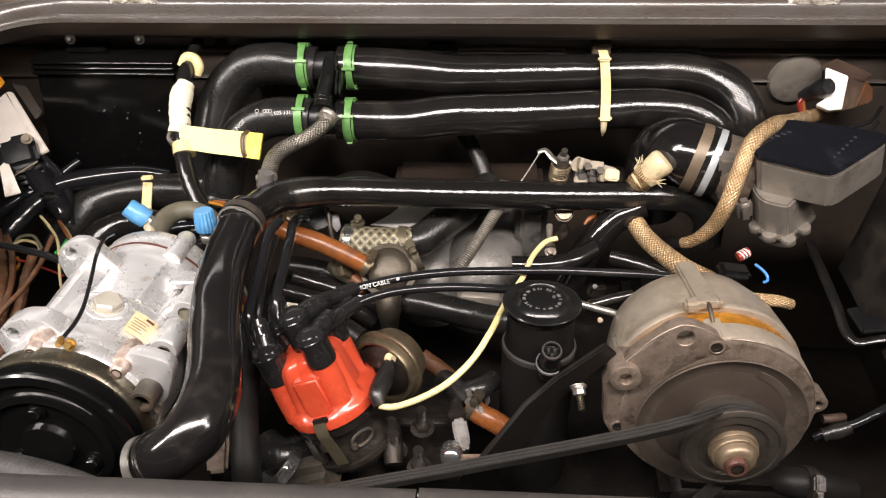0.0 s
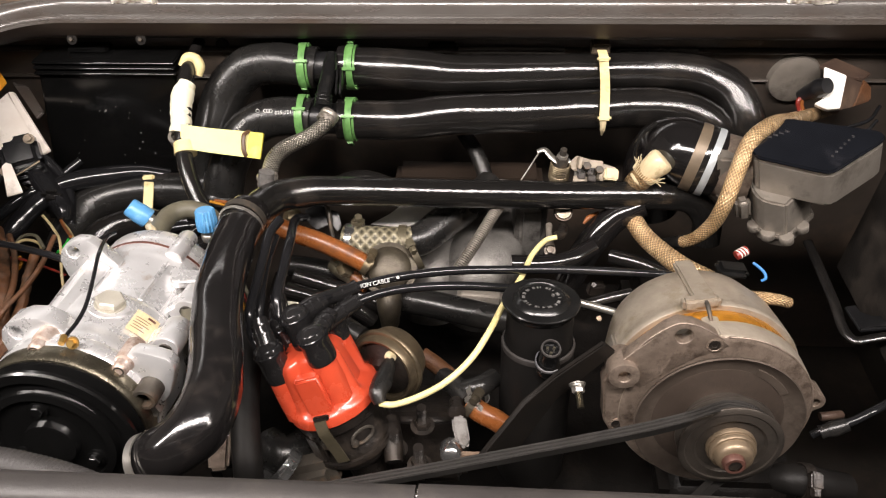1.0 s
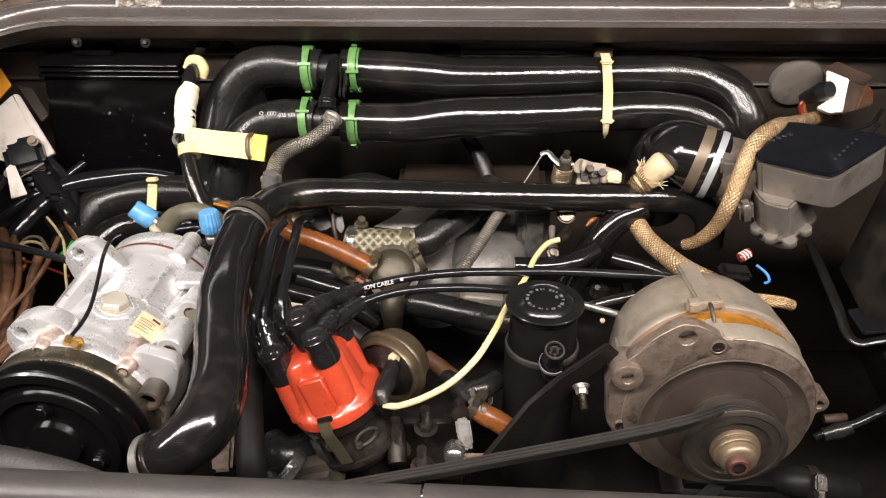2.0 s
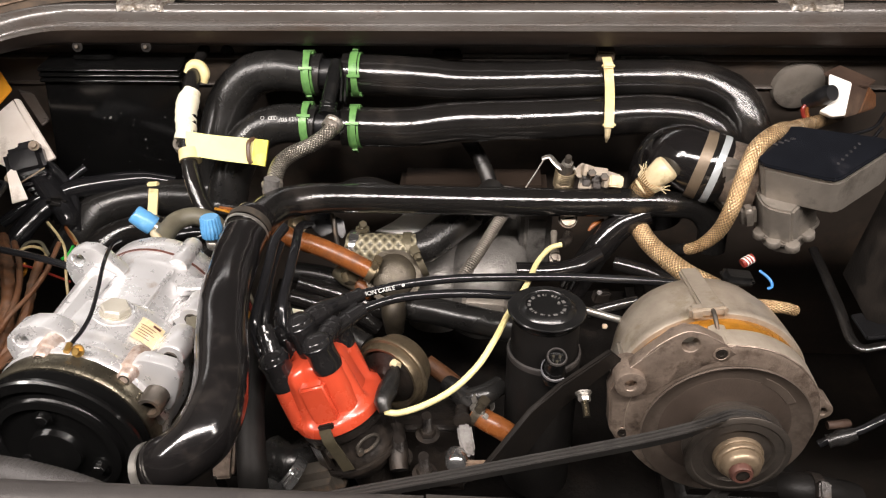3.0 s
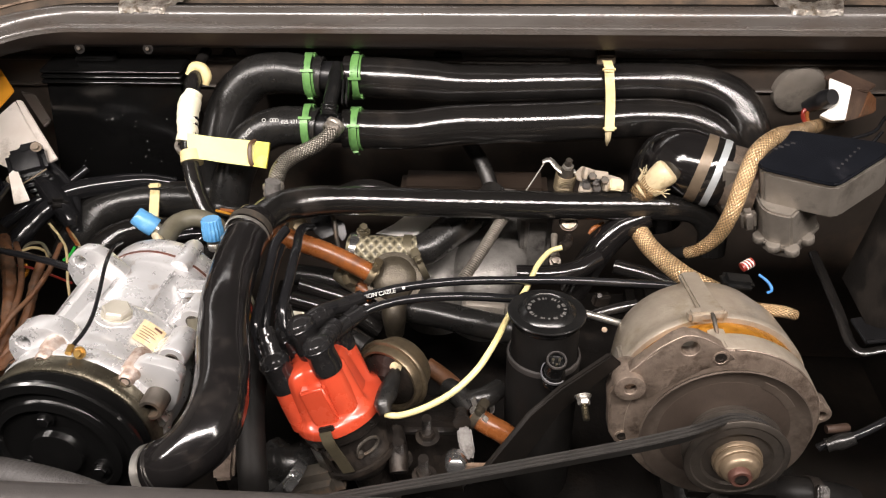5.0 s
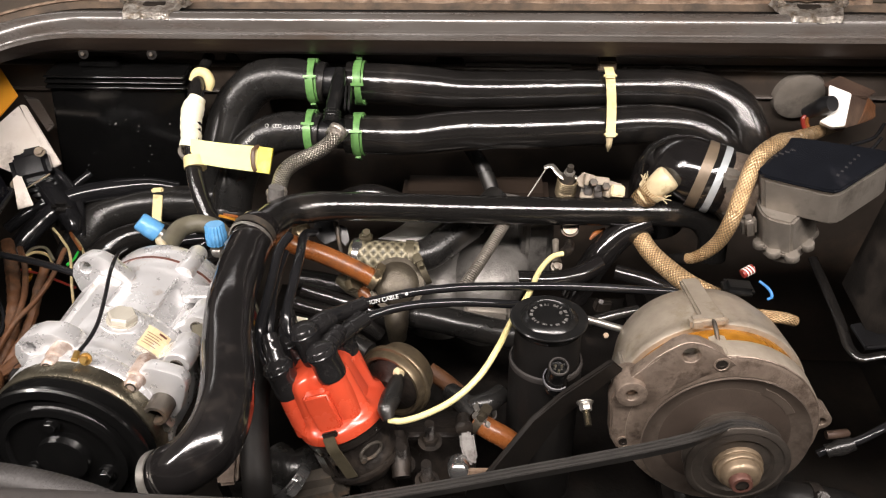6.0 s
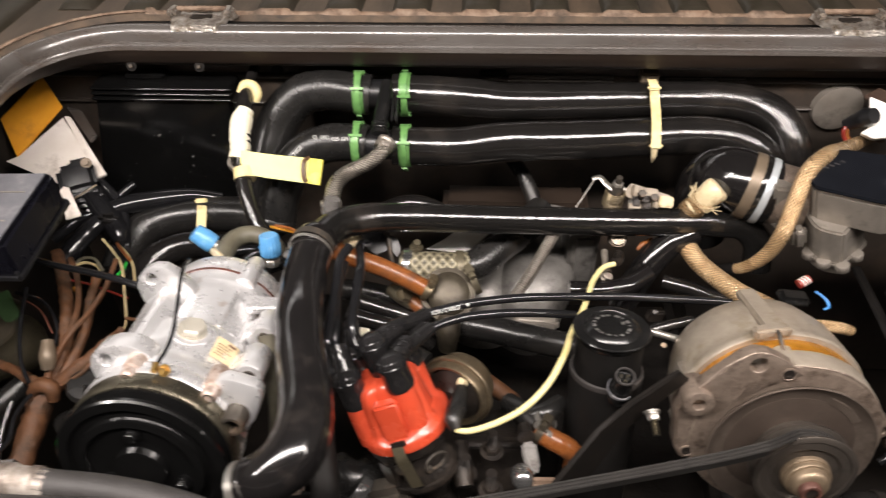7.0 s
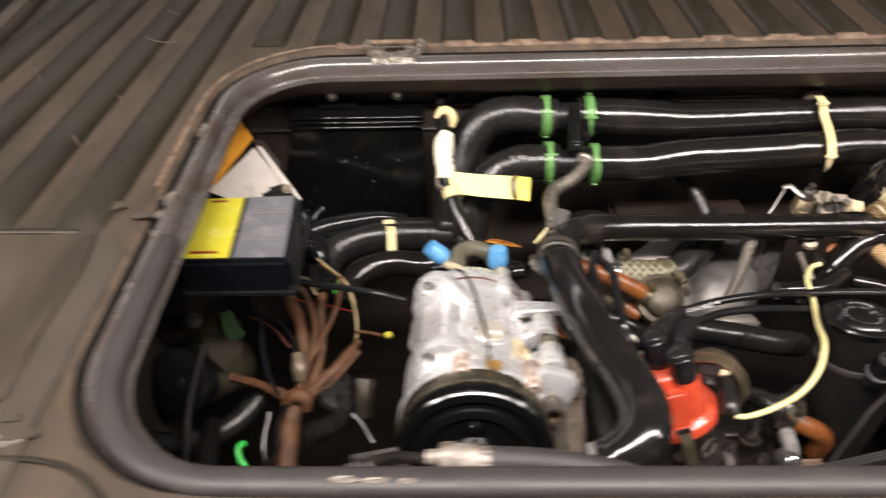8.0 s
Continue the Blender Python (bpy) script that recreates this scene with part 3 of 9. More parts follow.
def build_setting():
    rows = [(0.0, 0.0, 0.0, -0.0115), (0.0008, 0.0006, 0.0008, -0.0090), (0.003, 0.002, 0.003, -0.0078),
            (0.005, 0.003, 0.0075, -0.0082), (0.0058, 0.0034, 0.0086, -0.0104), (0.0085, 0.005, 0.0132, -0.0116), (0.0092, 0.0054, 0.0142, -0.0098), (0.0110, 0.006, 0.0175, -0.0096), (0.0116, 0.0064, 0.0184, -0.0112), (0.0135, 0.007, 0.021, -0.0098)]
    for k in range(9):
        a = radians(172 - 20 * k)
        rows.append((0.0225 + 0.0085 * math.cos(a), 0.0115 + 0.0040 * math.cos(a), 0.0345 + 0.0115 * math.cos(a), -0.0050 + 0.0100 * math.sin(a)))
    rows += [(0.034, 0.0170, 0.050, -0.0060), (0.038, 0.0190, 0.060, -0.0068), (0.042, 0.0205, 0.070, -0.0045), (0.0455, 0.0225, 0.0775, -0.0005)]
    rim = sweep(bmesh.new(), [rounded(*row) for row in rows])
    # near-black strip laid along the trough behind the rim's bead
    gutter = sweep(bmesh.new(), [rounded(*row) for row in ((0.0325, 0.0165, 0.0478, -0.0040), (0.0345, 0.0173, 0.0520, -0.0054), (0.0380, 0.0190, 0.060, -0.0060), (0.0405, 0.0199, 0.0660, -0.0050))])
    setting("rim_gutter", gutter, BELT_DARK, "dark gutter strip between rim and floor edge", "gutter", 60)
    lip = sweep(bmesh.new(), [rounded(*row) for row in ((0.0405, 0.0199, 0.0655, -0.0046), (0.0420, 0.0206, 0.0700, -0.0030), (0.0440, 0.0216, 0.0745, -0.0008), (0.0458, 0.0226, 0.0782, 0.0006))])
    setting("floor_lip", lip, EDGE_DIRT, "rust-brown dirty lip where floor meets rim", "lip", 60)
    setting("hatch_rim", rim, BODY, "pressed grey painted steel rim round the engine hatch", "hatch rim", 35)
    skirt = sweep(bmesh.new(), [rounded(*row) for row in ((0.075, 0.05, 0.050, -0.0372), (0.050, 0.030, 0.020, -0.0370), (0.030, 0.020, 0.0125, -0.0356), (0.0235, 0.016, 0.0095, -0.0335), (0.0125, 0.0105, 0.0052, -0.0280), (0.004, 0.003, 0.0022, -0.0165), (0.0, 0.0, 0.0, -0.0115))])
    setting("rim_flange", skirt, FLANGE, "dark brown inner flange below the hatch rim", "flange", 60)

    edge = (0.0455, 0.0225, 0.0805)
    xa, xb, ya, yb = X0 - edge[0], X1 + edge[0], Y0 - edge[1], Y1 + edge[2]
    deck = bmesh.new()

    def sheet(x_from, x_to, y_from, y_to, nx, ny):
        grid(deck, lambda u, v: Vector((lean(x_from + (x_to - x_from) * u, y_from + (y_to - y_from) * v), y_from + (y_to - y_from) * v, 0)), nx, ny)
    sheet(-1.5, 1.5, yb, 1.9, 4, 2)
    sheet(-1.5, xa, -0.05, yb, 4, 24)
    sheet(xb, 1.5, -0.05, yb, 2, 2)
    sheet(xa, xb, -0.05, ya, 24, 2)
    outline = rounded(*edge, 0.0)
    per = len(outline) // 4
    for i, corner in enumerate(((xa, ya), (xb, ya), (xb, yb), (xa, yb))):
        arc = outline[i * per:(i + 1) * per]
        c = deck.verts.new((lean(*corner), corner[1], 0))
        vs = [deck.verts.new(p) for p in arc]
        for a, b in zip(vs, vs[1:]):
            deck.faces.new((c, a, b))
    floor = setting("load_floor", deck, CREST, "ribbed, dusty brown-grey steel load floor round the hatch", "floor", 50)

    # pressed ribs on the floor, and the plain raised border beside the hatch
    shapes = {}
    k0 = math.ceil((-1.4 - RIB_AT) / RIB)
    for k in range(k0, int((1.4 - RIB_AT) / RIB) + 1):
        x = RIB_AT + k * RIB
        y_from = yb - 0.002
        if x < xa - 0.02 or x > xb + 0.02:
            y_from = 0.455
        elif x < xa + 0.10 or x > xb - 0.10:
            y_from = yb + 0.004
        if y_from not in shapes:
            bm = bmesh.new()
            prof = ((-0.024, -0.001), (-0.0215, 0.0035), (-0.017, 0.0076), (-0.008, 0.0090), (0.008, 0.0090), (0.017, 0.0076), (0.0215, 0.0035), (0.024, -0.001))
            ends = [(0, 0.25), (0.006, 0.75), (0.014, 1.0)] if y_from > 0.5 else [(-0.030, 0.0), (-0.015, 0.7), (0.01, 1.0)]
            rows = [[bm.verts.new((px, y_from + dy, pz * f if pz > 0 else pz)) for px, pz in prof] for dy, f in ends + [(0.5, 1.0), (1.88 - y_from, 1.0)]]
            for a, b in zip(rows, rows[1:]):
                for i in range(len(prof) - 1):
                    bm.faces.new((a[i], a[i + 1], b[i + 1], b[i]))
            bm.faces.new(rows[0]) if y_from > 0.5 else None
            # ribs take the darker of the two floor tones
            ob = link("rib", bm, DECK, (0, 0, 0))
            shapes[y_from] = ob.data
        else:
            ob = new("rib", shapes[y_from])
            WORLD[ob] = Vector((0, 0, 0))
        ob.parent = floor
        ob.matrix_parent_inverse = Matrix.Translation(-WORLD[floor])
        ob.location = (x, 0, 0)
    for side, xs in ((-1, (-1.5, xa + 0.003)), (1, (xb - 0.003, 1.5))):
        bm = bmesh.new()
        x_in, x_out = (xs[1], xs[0]) if side < 0 else xs
        slab(bm, [(x_out, -0.04, 0.0005), (x_out, 0.425, 0.0005)] + [(lean(x, y), y, 0.0005) for x, y in ((x_in + side * 0.03, 0.425), (x_in + side * 0.002, 0.40), (x_in + side * 0.002, 0.33), (x_in + side * 0.002, 0.15), (x_in + side * 0.002, -0.04))], 0.002, 0.0009, (0, 0, 1))
        part("border", bm, SILL, floor, "scuffed plain grey border")

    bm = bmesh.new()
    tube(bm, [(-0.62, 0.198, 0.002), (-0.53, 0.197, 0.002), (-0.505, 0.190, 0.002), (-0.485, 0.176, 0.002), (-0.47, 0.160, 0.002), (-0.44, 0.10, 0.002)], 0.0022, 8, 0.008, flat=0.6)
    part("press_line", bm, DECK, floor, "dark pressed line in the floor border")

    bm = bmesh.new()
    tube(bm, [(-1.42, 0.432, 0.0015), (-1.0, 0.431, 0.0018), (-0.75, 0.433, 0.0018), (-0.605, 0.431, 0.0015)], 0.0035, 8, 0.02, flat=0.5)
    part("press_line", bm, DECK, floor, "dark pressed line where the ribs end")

    bm = bmesh.new()
    slab(bm, [(-1.42, 0.424, 0.0022), (-0.585, 0.424, 0.0022), (-0.578, 0.380, 0.0022), (-0.578, 0.300, 0.0022), (-0.574, 0.245, 0.0022), (-0.590, 0.226, 0.0022), (-1.42, 0.226, 0.0022)], 0.0024, 0.0022, (0, 0, 1))
    part("pan", bm, PAN, floor, "dark worn floor pan")
    bm = bmesh.new()
    slab(bm, [(-0.566, 0.214, 0.0022), (-0.553, 0.2185, 0.0022), (-0.545, 0.216, 0.0022), (-0.546, 0.211, 0.0022), (-0.556, 0.205, 0.0022), (-0.566, 0.207, 0.0022)], 0.0016, 0.0006, (0, 0, 1))
    part("scuff", bm, SCUFF, floor, "bare metal scuff")

    # the floor ends at a pale strip; an added black sheet paints the darkness beyond
    setting("side_strip", slab(bmesh.new(), [(-0.880, 0.70, 0.0), (-0.955, 1.30, 0.0), (-0.985, 1.30, 0.0), (-0.910, 0.70, 0.0)], 0.016, 0.004, (0, 0, 1)), SILL, "pale scuffed metal strip along the floor's side", "strip")
    setting("side_dark", slab(bmesh.new(), [(-0.911, 0.70, 0.0), (-0.986, 1.30, 0.0), (-1.05, 1.88, 0.0), (-1.49, 1.88, 0.0), (-1.49, 0.70, 0.0)], 0.010, 0.002, (0, 0, 1)), BELT_DARK, "black sheet added for the darkness beside the load floor", "mat")

    seam = bmesh.new()
    n = 420
    rows = []
    for i in range(n + 1):
        x = X0 + 0.09 + (X1 - X0 - 0.18) * i / n
        h = rib_height(x, 1.0)
        wob = 0.0012 * noise.noise(Vector((x * 40, 0, 0)))
        rows.append([seam.verts.new(p) for p in ((x, yb - 0.0055 + wob, -0.0015), (x, yb - 0.0040 + wob, h * 0.22 + 0.0006), (x, yb + 0.0005, h * 0.34 + 0.0022), (x, yb + 0.0035 + wob * 2, h * 0.55 + 0.0004))])
    for a, b in zip(rows, rows[1:]):
        for j in range(3):
            seam.faces.new((a[j], b[j], b[j + 1], a[j + 1]))
    setting("floor_seam", seam, RUST, "rusty scalloped sealed edge of the ribbed floor", "seam", 60)
    corner_seam = bmesh.new()
    corner = rounded(0.046, 0.023, 0.079, 0.002)
    tube(corner_seam, corner[3 * per:3 * per + 14] + [Vector((lean(xa, y), y, 0.0015)) for y in (0.62, 0.55, 0.50)], 0.0032, 6, 0.012, flat=0.5)
    setting("corner_seam", corner_seam, RUST, "rusty sealed edge round the hatch corner", "seam", 60)

    # the rubber strip lies on the rim, in two lengths that meet at the near side
    ring = rounded(0.012, 0.014, 0.008, 0.001)
    left_run = [Vector((0.0225, Y0 - 0.014, 0.001))] + list(reversed(ring[0:per])) + [Vector((lean(X0 - 0.012, 0.36), 0.36, 0.001)), Vector((lean(X0 - 0.013, 0.42), 0.42, 0.000))]
    right_run = [Vector((0.0240, Y0 - 0.0136, 0.0018))] + ring[per:2 * per] + [Vector((X1 + 0.012, 0.40, 0.001)), Vector((X1 + 0.013, 0.60, 0.0))]
    for run, words in ((left_run, "grey rubber sealing strip on the hatch rim"), (right_run, "grey rubber sealing strip, its end butted on the next")):
        bm = bmesh.new()
        tube(bm, run, 0.0100, 12, 0.010, flat=0.6)
        setting("rim_seal", bm, SEAL, words, "seal", 60)

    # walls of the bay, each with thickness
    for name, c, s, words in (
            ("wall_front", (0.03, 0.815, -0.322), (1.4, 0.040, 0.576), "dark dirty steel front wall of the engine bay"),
            ("wall_left", (-0.655, 0.48, -0.33), (0.06, 0.70, 0.56), "dirty steel side wall of the engine bay, shade in its colour"),
            ("wall_right", (0.715, 0.48, -0.33), (0.06, 0.70, 0.56), "dirty steel side wall of the engine bay, shade in its colour"),
            ("wall_near", (0.03, 0.120, -0.33), (1.4, 0.040, 0.56), "steel rear wall of the engine bay, shade in its colour"),
            ("bay_floor", (0.03, 0.47, -0.63), (1.4, 0.75, 0.04), "greasy pan under the engine, shade in its colour")):
        # only the front wall has the lighter tone; the rest carry painted shade
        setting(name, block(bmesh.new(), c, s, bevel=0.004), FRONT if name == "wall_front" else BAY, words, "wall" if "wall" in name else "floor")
    for z, d in ((-0.066, 0.006), (-0.104, 0.004)):
        bm = bmesh.new()
        tube(bm, [(-0.60, 0.794, z), (0.62, 0.794, z)], d, 10, 0.1, flat=0.6)
        setting("wall_bead", bm, FRONT, "pressed bead along the dark front wall", "bead")

    # an unseen plain shell closes the place; dark ceiling and north wall keep reflections dark
    for name, c, s in (("workshop_wall_north", (0, 3.5, 1.0), (7.2, 0.1, 3.6)), ("workshop_wall_south", (0, -3.5, 1.0), (7.2, 0.1, 3.6)),
                       ("workshop_wall_east", (3.5, 0, 1.0), (0.1, 7.2, 3.6)), ("workshop_wall_west", (-3.5, 0, 1.0), (0.1, 7.2, 3.6)),
                       ("workshop_ceiling", (0, 0, 2.85), (7.2, 7.2, 0.1)), ("workshop_floor", (0, 0, -0.85), (7.2, 7.2, 0.1))):
        setting(name, block(bmesh.new(), c, s, bevel=0), CEILING if name in ("workshop_ceiling", "workshop_wall_north") else WALLPAINT, "unseen plain surface added to shape fill and reflections", "wall" if "wall" in name else name.split("_")[1])


build_setting()


def hinge(x):
    t = thing("hatch_hinge", (x, 0.80, -0.004), "worn bare-metal hinge socket in the hatch rim", "hinge", "hinges of the hatch")

    def worn(u, v):
        px, py = x + (u - 0.5) * (0.084 - 0.030 * (1 - v)), 0.772 + 0.046 * v
        n = noise.noise(Vector((px * 90, py * 120, 3.1))) + 0.5 * noise.noise(Vector((px * 260, py * 260, 1.7)))
        edge = min(u, 1 - u, v, 1 - v)
        dip = math.exp(-((u - 0.5) / 0.22) ** 2 - ((v - 0.72) / 0.2) ** 2)
        return Vector((px, py + 0.0015 * n, 0.0075 + 0.0022 * n - 0.006 * dip - (0.006 if edge < 0.01 else 0.0)))
    plate = grid(bmesh.new(), worn, 36, 22)
    part("plate", plate, SCUFF, t, "scuffed pale metal plate")
    for s in (-1, 1):
        bm = bmesh.new()
        block(bm, (x + s * 0.034, 0.808, 0.010), (0.011, 0.020, 0.010), (1, 0.1 * s, 0), (0, 1, 0), 0.003)
        part("cheek", bm, SCUFF, t)
    pin = bmesh.new()
    tube(pin, [(x - 0.03, 0.812, 0.012), (x + 0.03, 0.812, 0.012)], 0.0032, 10)
    part("pin", pin, RUST, t, "rusty hinge pin")
    slot = bmesh.new()
    block(slot, (x, 0.8050, 0.0045), (0.026, 0.010, 0.0030), bevel=0.0005)
    part("slot", slot, BAY, t, "dark slot")


hinge(-0.352)
hinge(0.408)


# ---- fittings used on many things ----
def worm_clamp(centre, axis, r, label="worm-drive hose clamp of bright steel", material=None, width=0.009, screw=(0, -0.5, 1), group=""):
    """A band round a hose with its screw housing on the side towards screw."""
    material = material or STEEL
    a = V(axis).normalized()
    t = thing("hose_clamp", centre, label, "clamp", group)
    band = bmesh.new()
    lathe(band, [(r, -width / 2), (r + 0.0012, -width / 2), (r + 0.0012, width / 2), (r, width / 2), (r, -width / 2)], centre, a, 28)
    part("band", band, material, t)
    s = V(screw)
    s = (s - a * s.dot(a)).normalized()
    h = a.cross(s)
    house = bmesh.new()
    c = V(centre) + s * (r + 0.0045)
    block(house, c, (0.013, 0.009, 0.007), h, a, 0.0015)
    part("housing", house, material, t)
    sc = bmesh.new()
    hexhead(sc, c + h * 0.0065, h, 0.007, 0.005)
    part("screw", sc, material, t)
    return t


def strip(bm, c, a, s, h, r, g0, g1, w0, w1, lift=0.0016, mid=0.0, n=12):
    """A bent strip on a hose, from g0 to g1 degrees round it, w0 to w1 to either side of mid."""
    rows = []
    for i in range(n + 1):
        g = radians(g0 + (g1 - g0) * i / n)
        d = s * math.cos(g) + h * math.sin(g)
        w = w0 + (w1 - w0) * i / n
        rows.append([bm.verts.new(c + d * rr + a * (mid + x)) for x, rr in ((-w, r), (w, r), (w, r + lift), (-w, r + lift))])
    for p, q in zip(rows, rows[1:]):
        for j in range(4):
            bm.faces.new((p[j], p[(j + 1) % 4], q[(j + 1) % 4], q[j]))
    bm.faces.new(rows[0])
    bm.faces.new(rows[-1])
    return bm


def spring_clip(centre, axis, r, turned=False, shift=0.0, up=(0, -0.6, 0.8), group="green clips on the coolant hoses"):
    """A green spring clip: a T head and neck slid through a keeper into a double loop with a tongue."""
    a = V(axis).normalized()
    s = V(up)
    s = (s - a * s.dot(a)).normalized()
    h = a.cross(s)
    c = V(centre)

    def turn(g):
        return (42 - g if turned else g) + shift
    t = thing("spring_hose_clip", centre, "green coated spring clip round a black coolant hose", "hose clip", group)
    for k in (-1, 1):
        part("band", strip(bmesh.new(), c, a, s, h, r, turn(8), turn(318), .0012, .0012, .0018, k * .0050, 40), GREEN, t)
    part("head", strip(bmesh.new(), c, a, s, h, r + .0018, turn(-62), turn(-48), .0064, .0060), GREEN, t)
    part("neck", strip(bmesh.new(), c, a, s, h, r + .0020, turn(-50), turn(16), .0042, .0034), GREEN, t)
    part("keeper", strip(bmesh.new(), c, a, s, h, r + .0034, turn(10), turn(16), .0074, .0074, .0024), GREEN, t)
    part("tongue", strip(bmesh.new(), c, a, s, h, r + .0026, turn(14), turn(84), .0030, .0038), GREEN, t)
    g = radians(turn(92))
    d = s * math.cos(g) + h * math.sin(g)
    along = (s * -math.sin(g) + h * math.cos(g)) * (-1 if turned else 1)
    e = c + d * (r + .0055) + along * 0.0015
    tip = part("tip", block(bmesh.new(), e, (0.0076, 0.0120, 0.0020), a, along, 0.0009), GREEN, t)
    eye = bmesh.new()
    lathe(eye, [(0, .0011), (.0014, .0011), (.0014, -.0012), (0, -.0012)], e + along * 0.003, d, 10)
    part("hole", eye, BAY, tip, "dark round hole")
    part("slot", strip(bmesh.new(), c, a, s, h, r + .0002, turn(40), turn(76), .0034, .0034, .0012), BAY, t, "dark slot under the tongue")
    return t


def hose(name, pts, r, material, label, category="hose", n=18, group="", **kw):
    bm = bmesh.new()
    tube(bm, pts, r, n, **kw)
    return single(name, bm, material, label, category, group)


def cuffed_hose(name, pts, r, material, label, category="hose", n=24, group="", wobble=0.04, **kw):
    """A moulded hose whose two ends are thickened into cuffs."""
    t = thing(name, pts[0], label, category, group)
    bm = bmesh.new()
    tube(bm, pts, r, n, wobble=wobble, **kw)
    part("hose", bm, material, t)
    for p, q, rr in ((pts[0], pts[1], r[0]), (pts[-1], pts[-2], r[-1])):
        d = (V(q) - V(p)).normalized()
        bm = bmesh.new()
        lathe(bm, [(rr - 0.002, -0.0006), (rr + 0.0004, -0.0004), (rr + 0.0008, 0.001), (rr + 0.0007, 0.010), (rr - 0.0004, 0.012)], p, d, n)
        part("cuff", bm, material, t)
    return t

# ---- the two long coolant hoses along the front wall ----
UP_L = [(-0.2819, 0.6881, -0.1971), (-0.276, 0.7167, -0.145), (-0.2596, 0.7465, -0.0997), (-0.2295, 0.76, -0.073), (-0.1944, 0.761, -0.0674), (-0.1629, 0.7559, -0.0681), (-0.1462, 0.7554, -0.0699)]
UP_R = [(-0.1196, 0.7578, -0.0695), (-0.0929, 0.7583, -0.071), (-0.0259, 0.7565, -0.0739), (0.014, 0.756, -0.0777), (0.1003, 0.7611, -0.0791), (0.1899, 0.7673, -0.0796), (0.2662, 0.7719, -0.0808), (0.3120, 0.7701, -0.0867), (0.3420, 0.7548, -0.097), (0.3570, 0.7322, -0.1224), (0.3700, 0.723, -0.1761)]
LO_L = [(-0.2604, 0.6515, -0.194), (-0.2521, 0.6717, -0.1584), (-0.2344, 0.6937, -0.1289), (-0.2059, 0.7038, -0.1101), (-0.1618, 0.7046, -0.1055), (-0.1439, 0.7016, -0.1057)]
LO_R = [(-0.1164, 0.7022, -0.1072), (-0.0889, 0.7033, -0.1083), (-0.0399, 0.7055, -0.1098), (0.0157, 0.7099, -0.1051), (0.1002, 0.7146, -0.104), (0.1876, 0.7203, -0.1019), (0.2491, 0.7249, -0.1018), (0.2911, 0.7219, -0.107), (0.3177, 0.7144, -0.1215), (0.3444, 0.7192, -0.1699)]
cuffed_hose("coolant_hose", UP_L, [.027, .027, .026, .025, .0245, .0235, .0235], RUBBER_DULL, "bent black rubber coolant hose along the front wall", group="coolant hoses", n=24)
cuffed_hose("coolant_hose", UP_R, [.0235, .0235, .0235, .0225, .0215, .0215, .0215, .0220, .0230, .0240, .0240], RUBBER, "long glossy black rubber coolant hose, bent down at its end", group="coolant hoses", n=24)
LO_PRINT = cuffed_hose("coolant_hose", LO_L, [.0235, .0235, .0235, .0235, .0225, .0225], RUBBER_DULL, "short bent black rubber coolant hose with white print", group="coolant hoses", n=24)
cuffed_hose("coolant_hose", LO_R, [.0225, .0225, .0235, .0235, .0235, .0235, .0230, .022, .022, .022], RUBBER, "long glossy black rubber coolant hose under another", group="coolant hoses", n=24)


def valve_tee():
    t = thing("coolant_tee", (-0.1301, 0.7225, -0.0844), "black plastic tee piece joining the two coolant hoses", "pipe fitting")
    bm = bmesh.new()
    tube(bm, [(-0.1562, 0.7558, -0.0687), (-0.1062, 0.7581, -0.0703)], 0.0175, 20)
    part("upper_pipe", bm, PLASTIC, t)
    bm = bmesh.new()
    tube(bm, [(-0.1544, 0.7015, -0.1049), (-0.1033, 0.7029, -0.1075)], 0.0175, 20)
    part("lower_pipe", bm, PLASTIC, t)
    body = bmesh.new()
    tube(body, [(-0.1236, 0.7445, -0.0468), (-0.1241, 0.7293, -0.0556), (-0.1271, 0.7027, -0.0692), (-0.128, 0.6922, -0.076)], [.006, .0088, .0084, .0080], 16)
    body = part("valve_body", body, GLOSS, t)
    ring = bmesh.new()
    tube(ring, [(-0.1268, 0.6950, -0.0714), (-0.1274, 0.6840, -0.0800)], 0.0098, 20, ribs=.0006, pitch=.004, step=.0008)
    part("collar", ring, GLOSS, body)
    rib = bmesh.new()
    for dx in (0.0105, 0.0150):
        block(rib, (-0.1250 + dx, 0.7150, -0.0680), (0.0022, 0.030, 0.012), (1, 0, 0), (0, 0.8, 0.6), 0.0008)
    part("rib", rib, GLOSS, body)


valve_tee()
spring_clip((-0.1589, 0.7557, -0.0686), (1, 0.02, 0), 0.0238)
spring_clip((-0.1036, 0.7582, -0.0703), (1, 0, 0), 0.0238, True)
spring_clip((-0.1565, 0.7044, -0.1061), (1, 0, 0), 0.0228, False, -12)
spring_clip((-0.1007, 0.7026, -0.108), (1, 0, 0), 0.0228)


def printing():
    t = LO_PRINT
    lettering("print", "NGE", (-0.225, 0.6816, -0.1025), (0.682, 0.397, 0.614), (-0.702, 0.593, 0.395), 0.0070, PRINT, t, "white printed letters")
    lettering("print", "025 121", (-0.1747, 0.6866, -0.0891), (1, 0.03, 0.05), (0, 0.68, 0.73), 0.0060, PRINT, t, "white printed part number")
    bm = bmesh.new()
    for i in range(4):
        c = V((-0.1964, 0.6868, -0.0873)) + Vector((0.0030 * (i - 0.5) - (0.006 if i == 0 else 0), 0, 0))
        lathe(bm, [(0.0017, 0), (0.0022, 0), (0.0022, 0.0004), (0.0017, 0.0004), (0.0017, 0)], c, (0, -0.73, 0.68), 14)
    part("mark", bm, PRINT, t, "white printed rings")


printing()

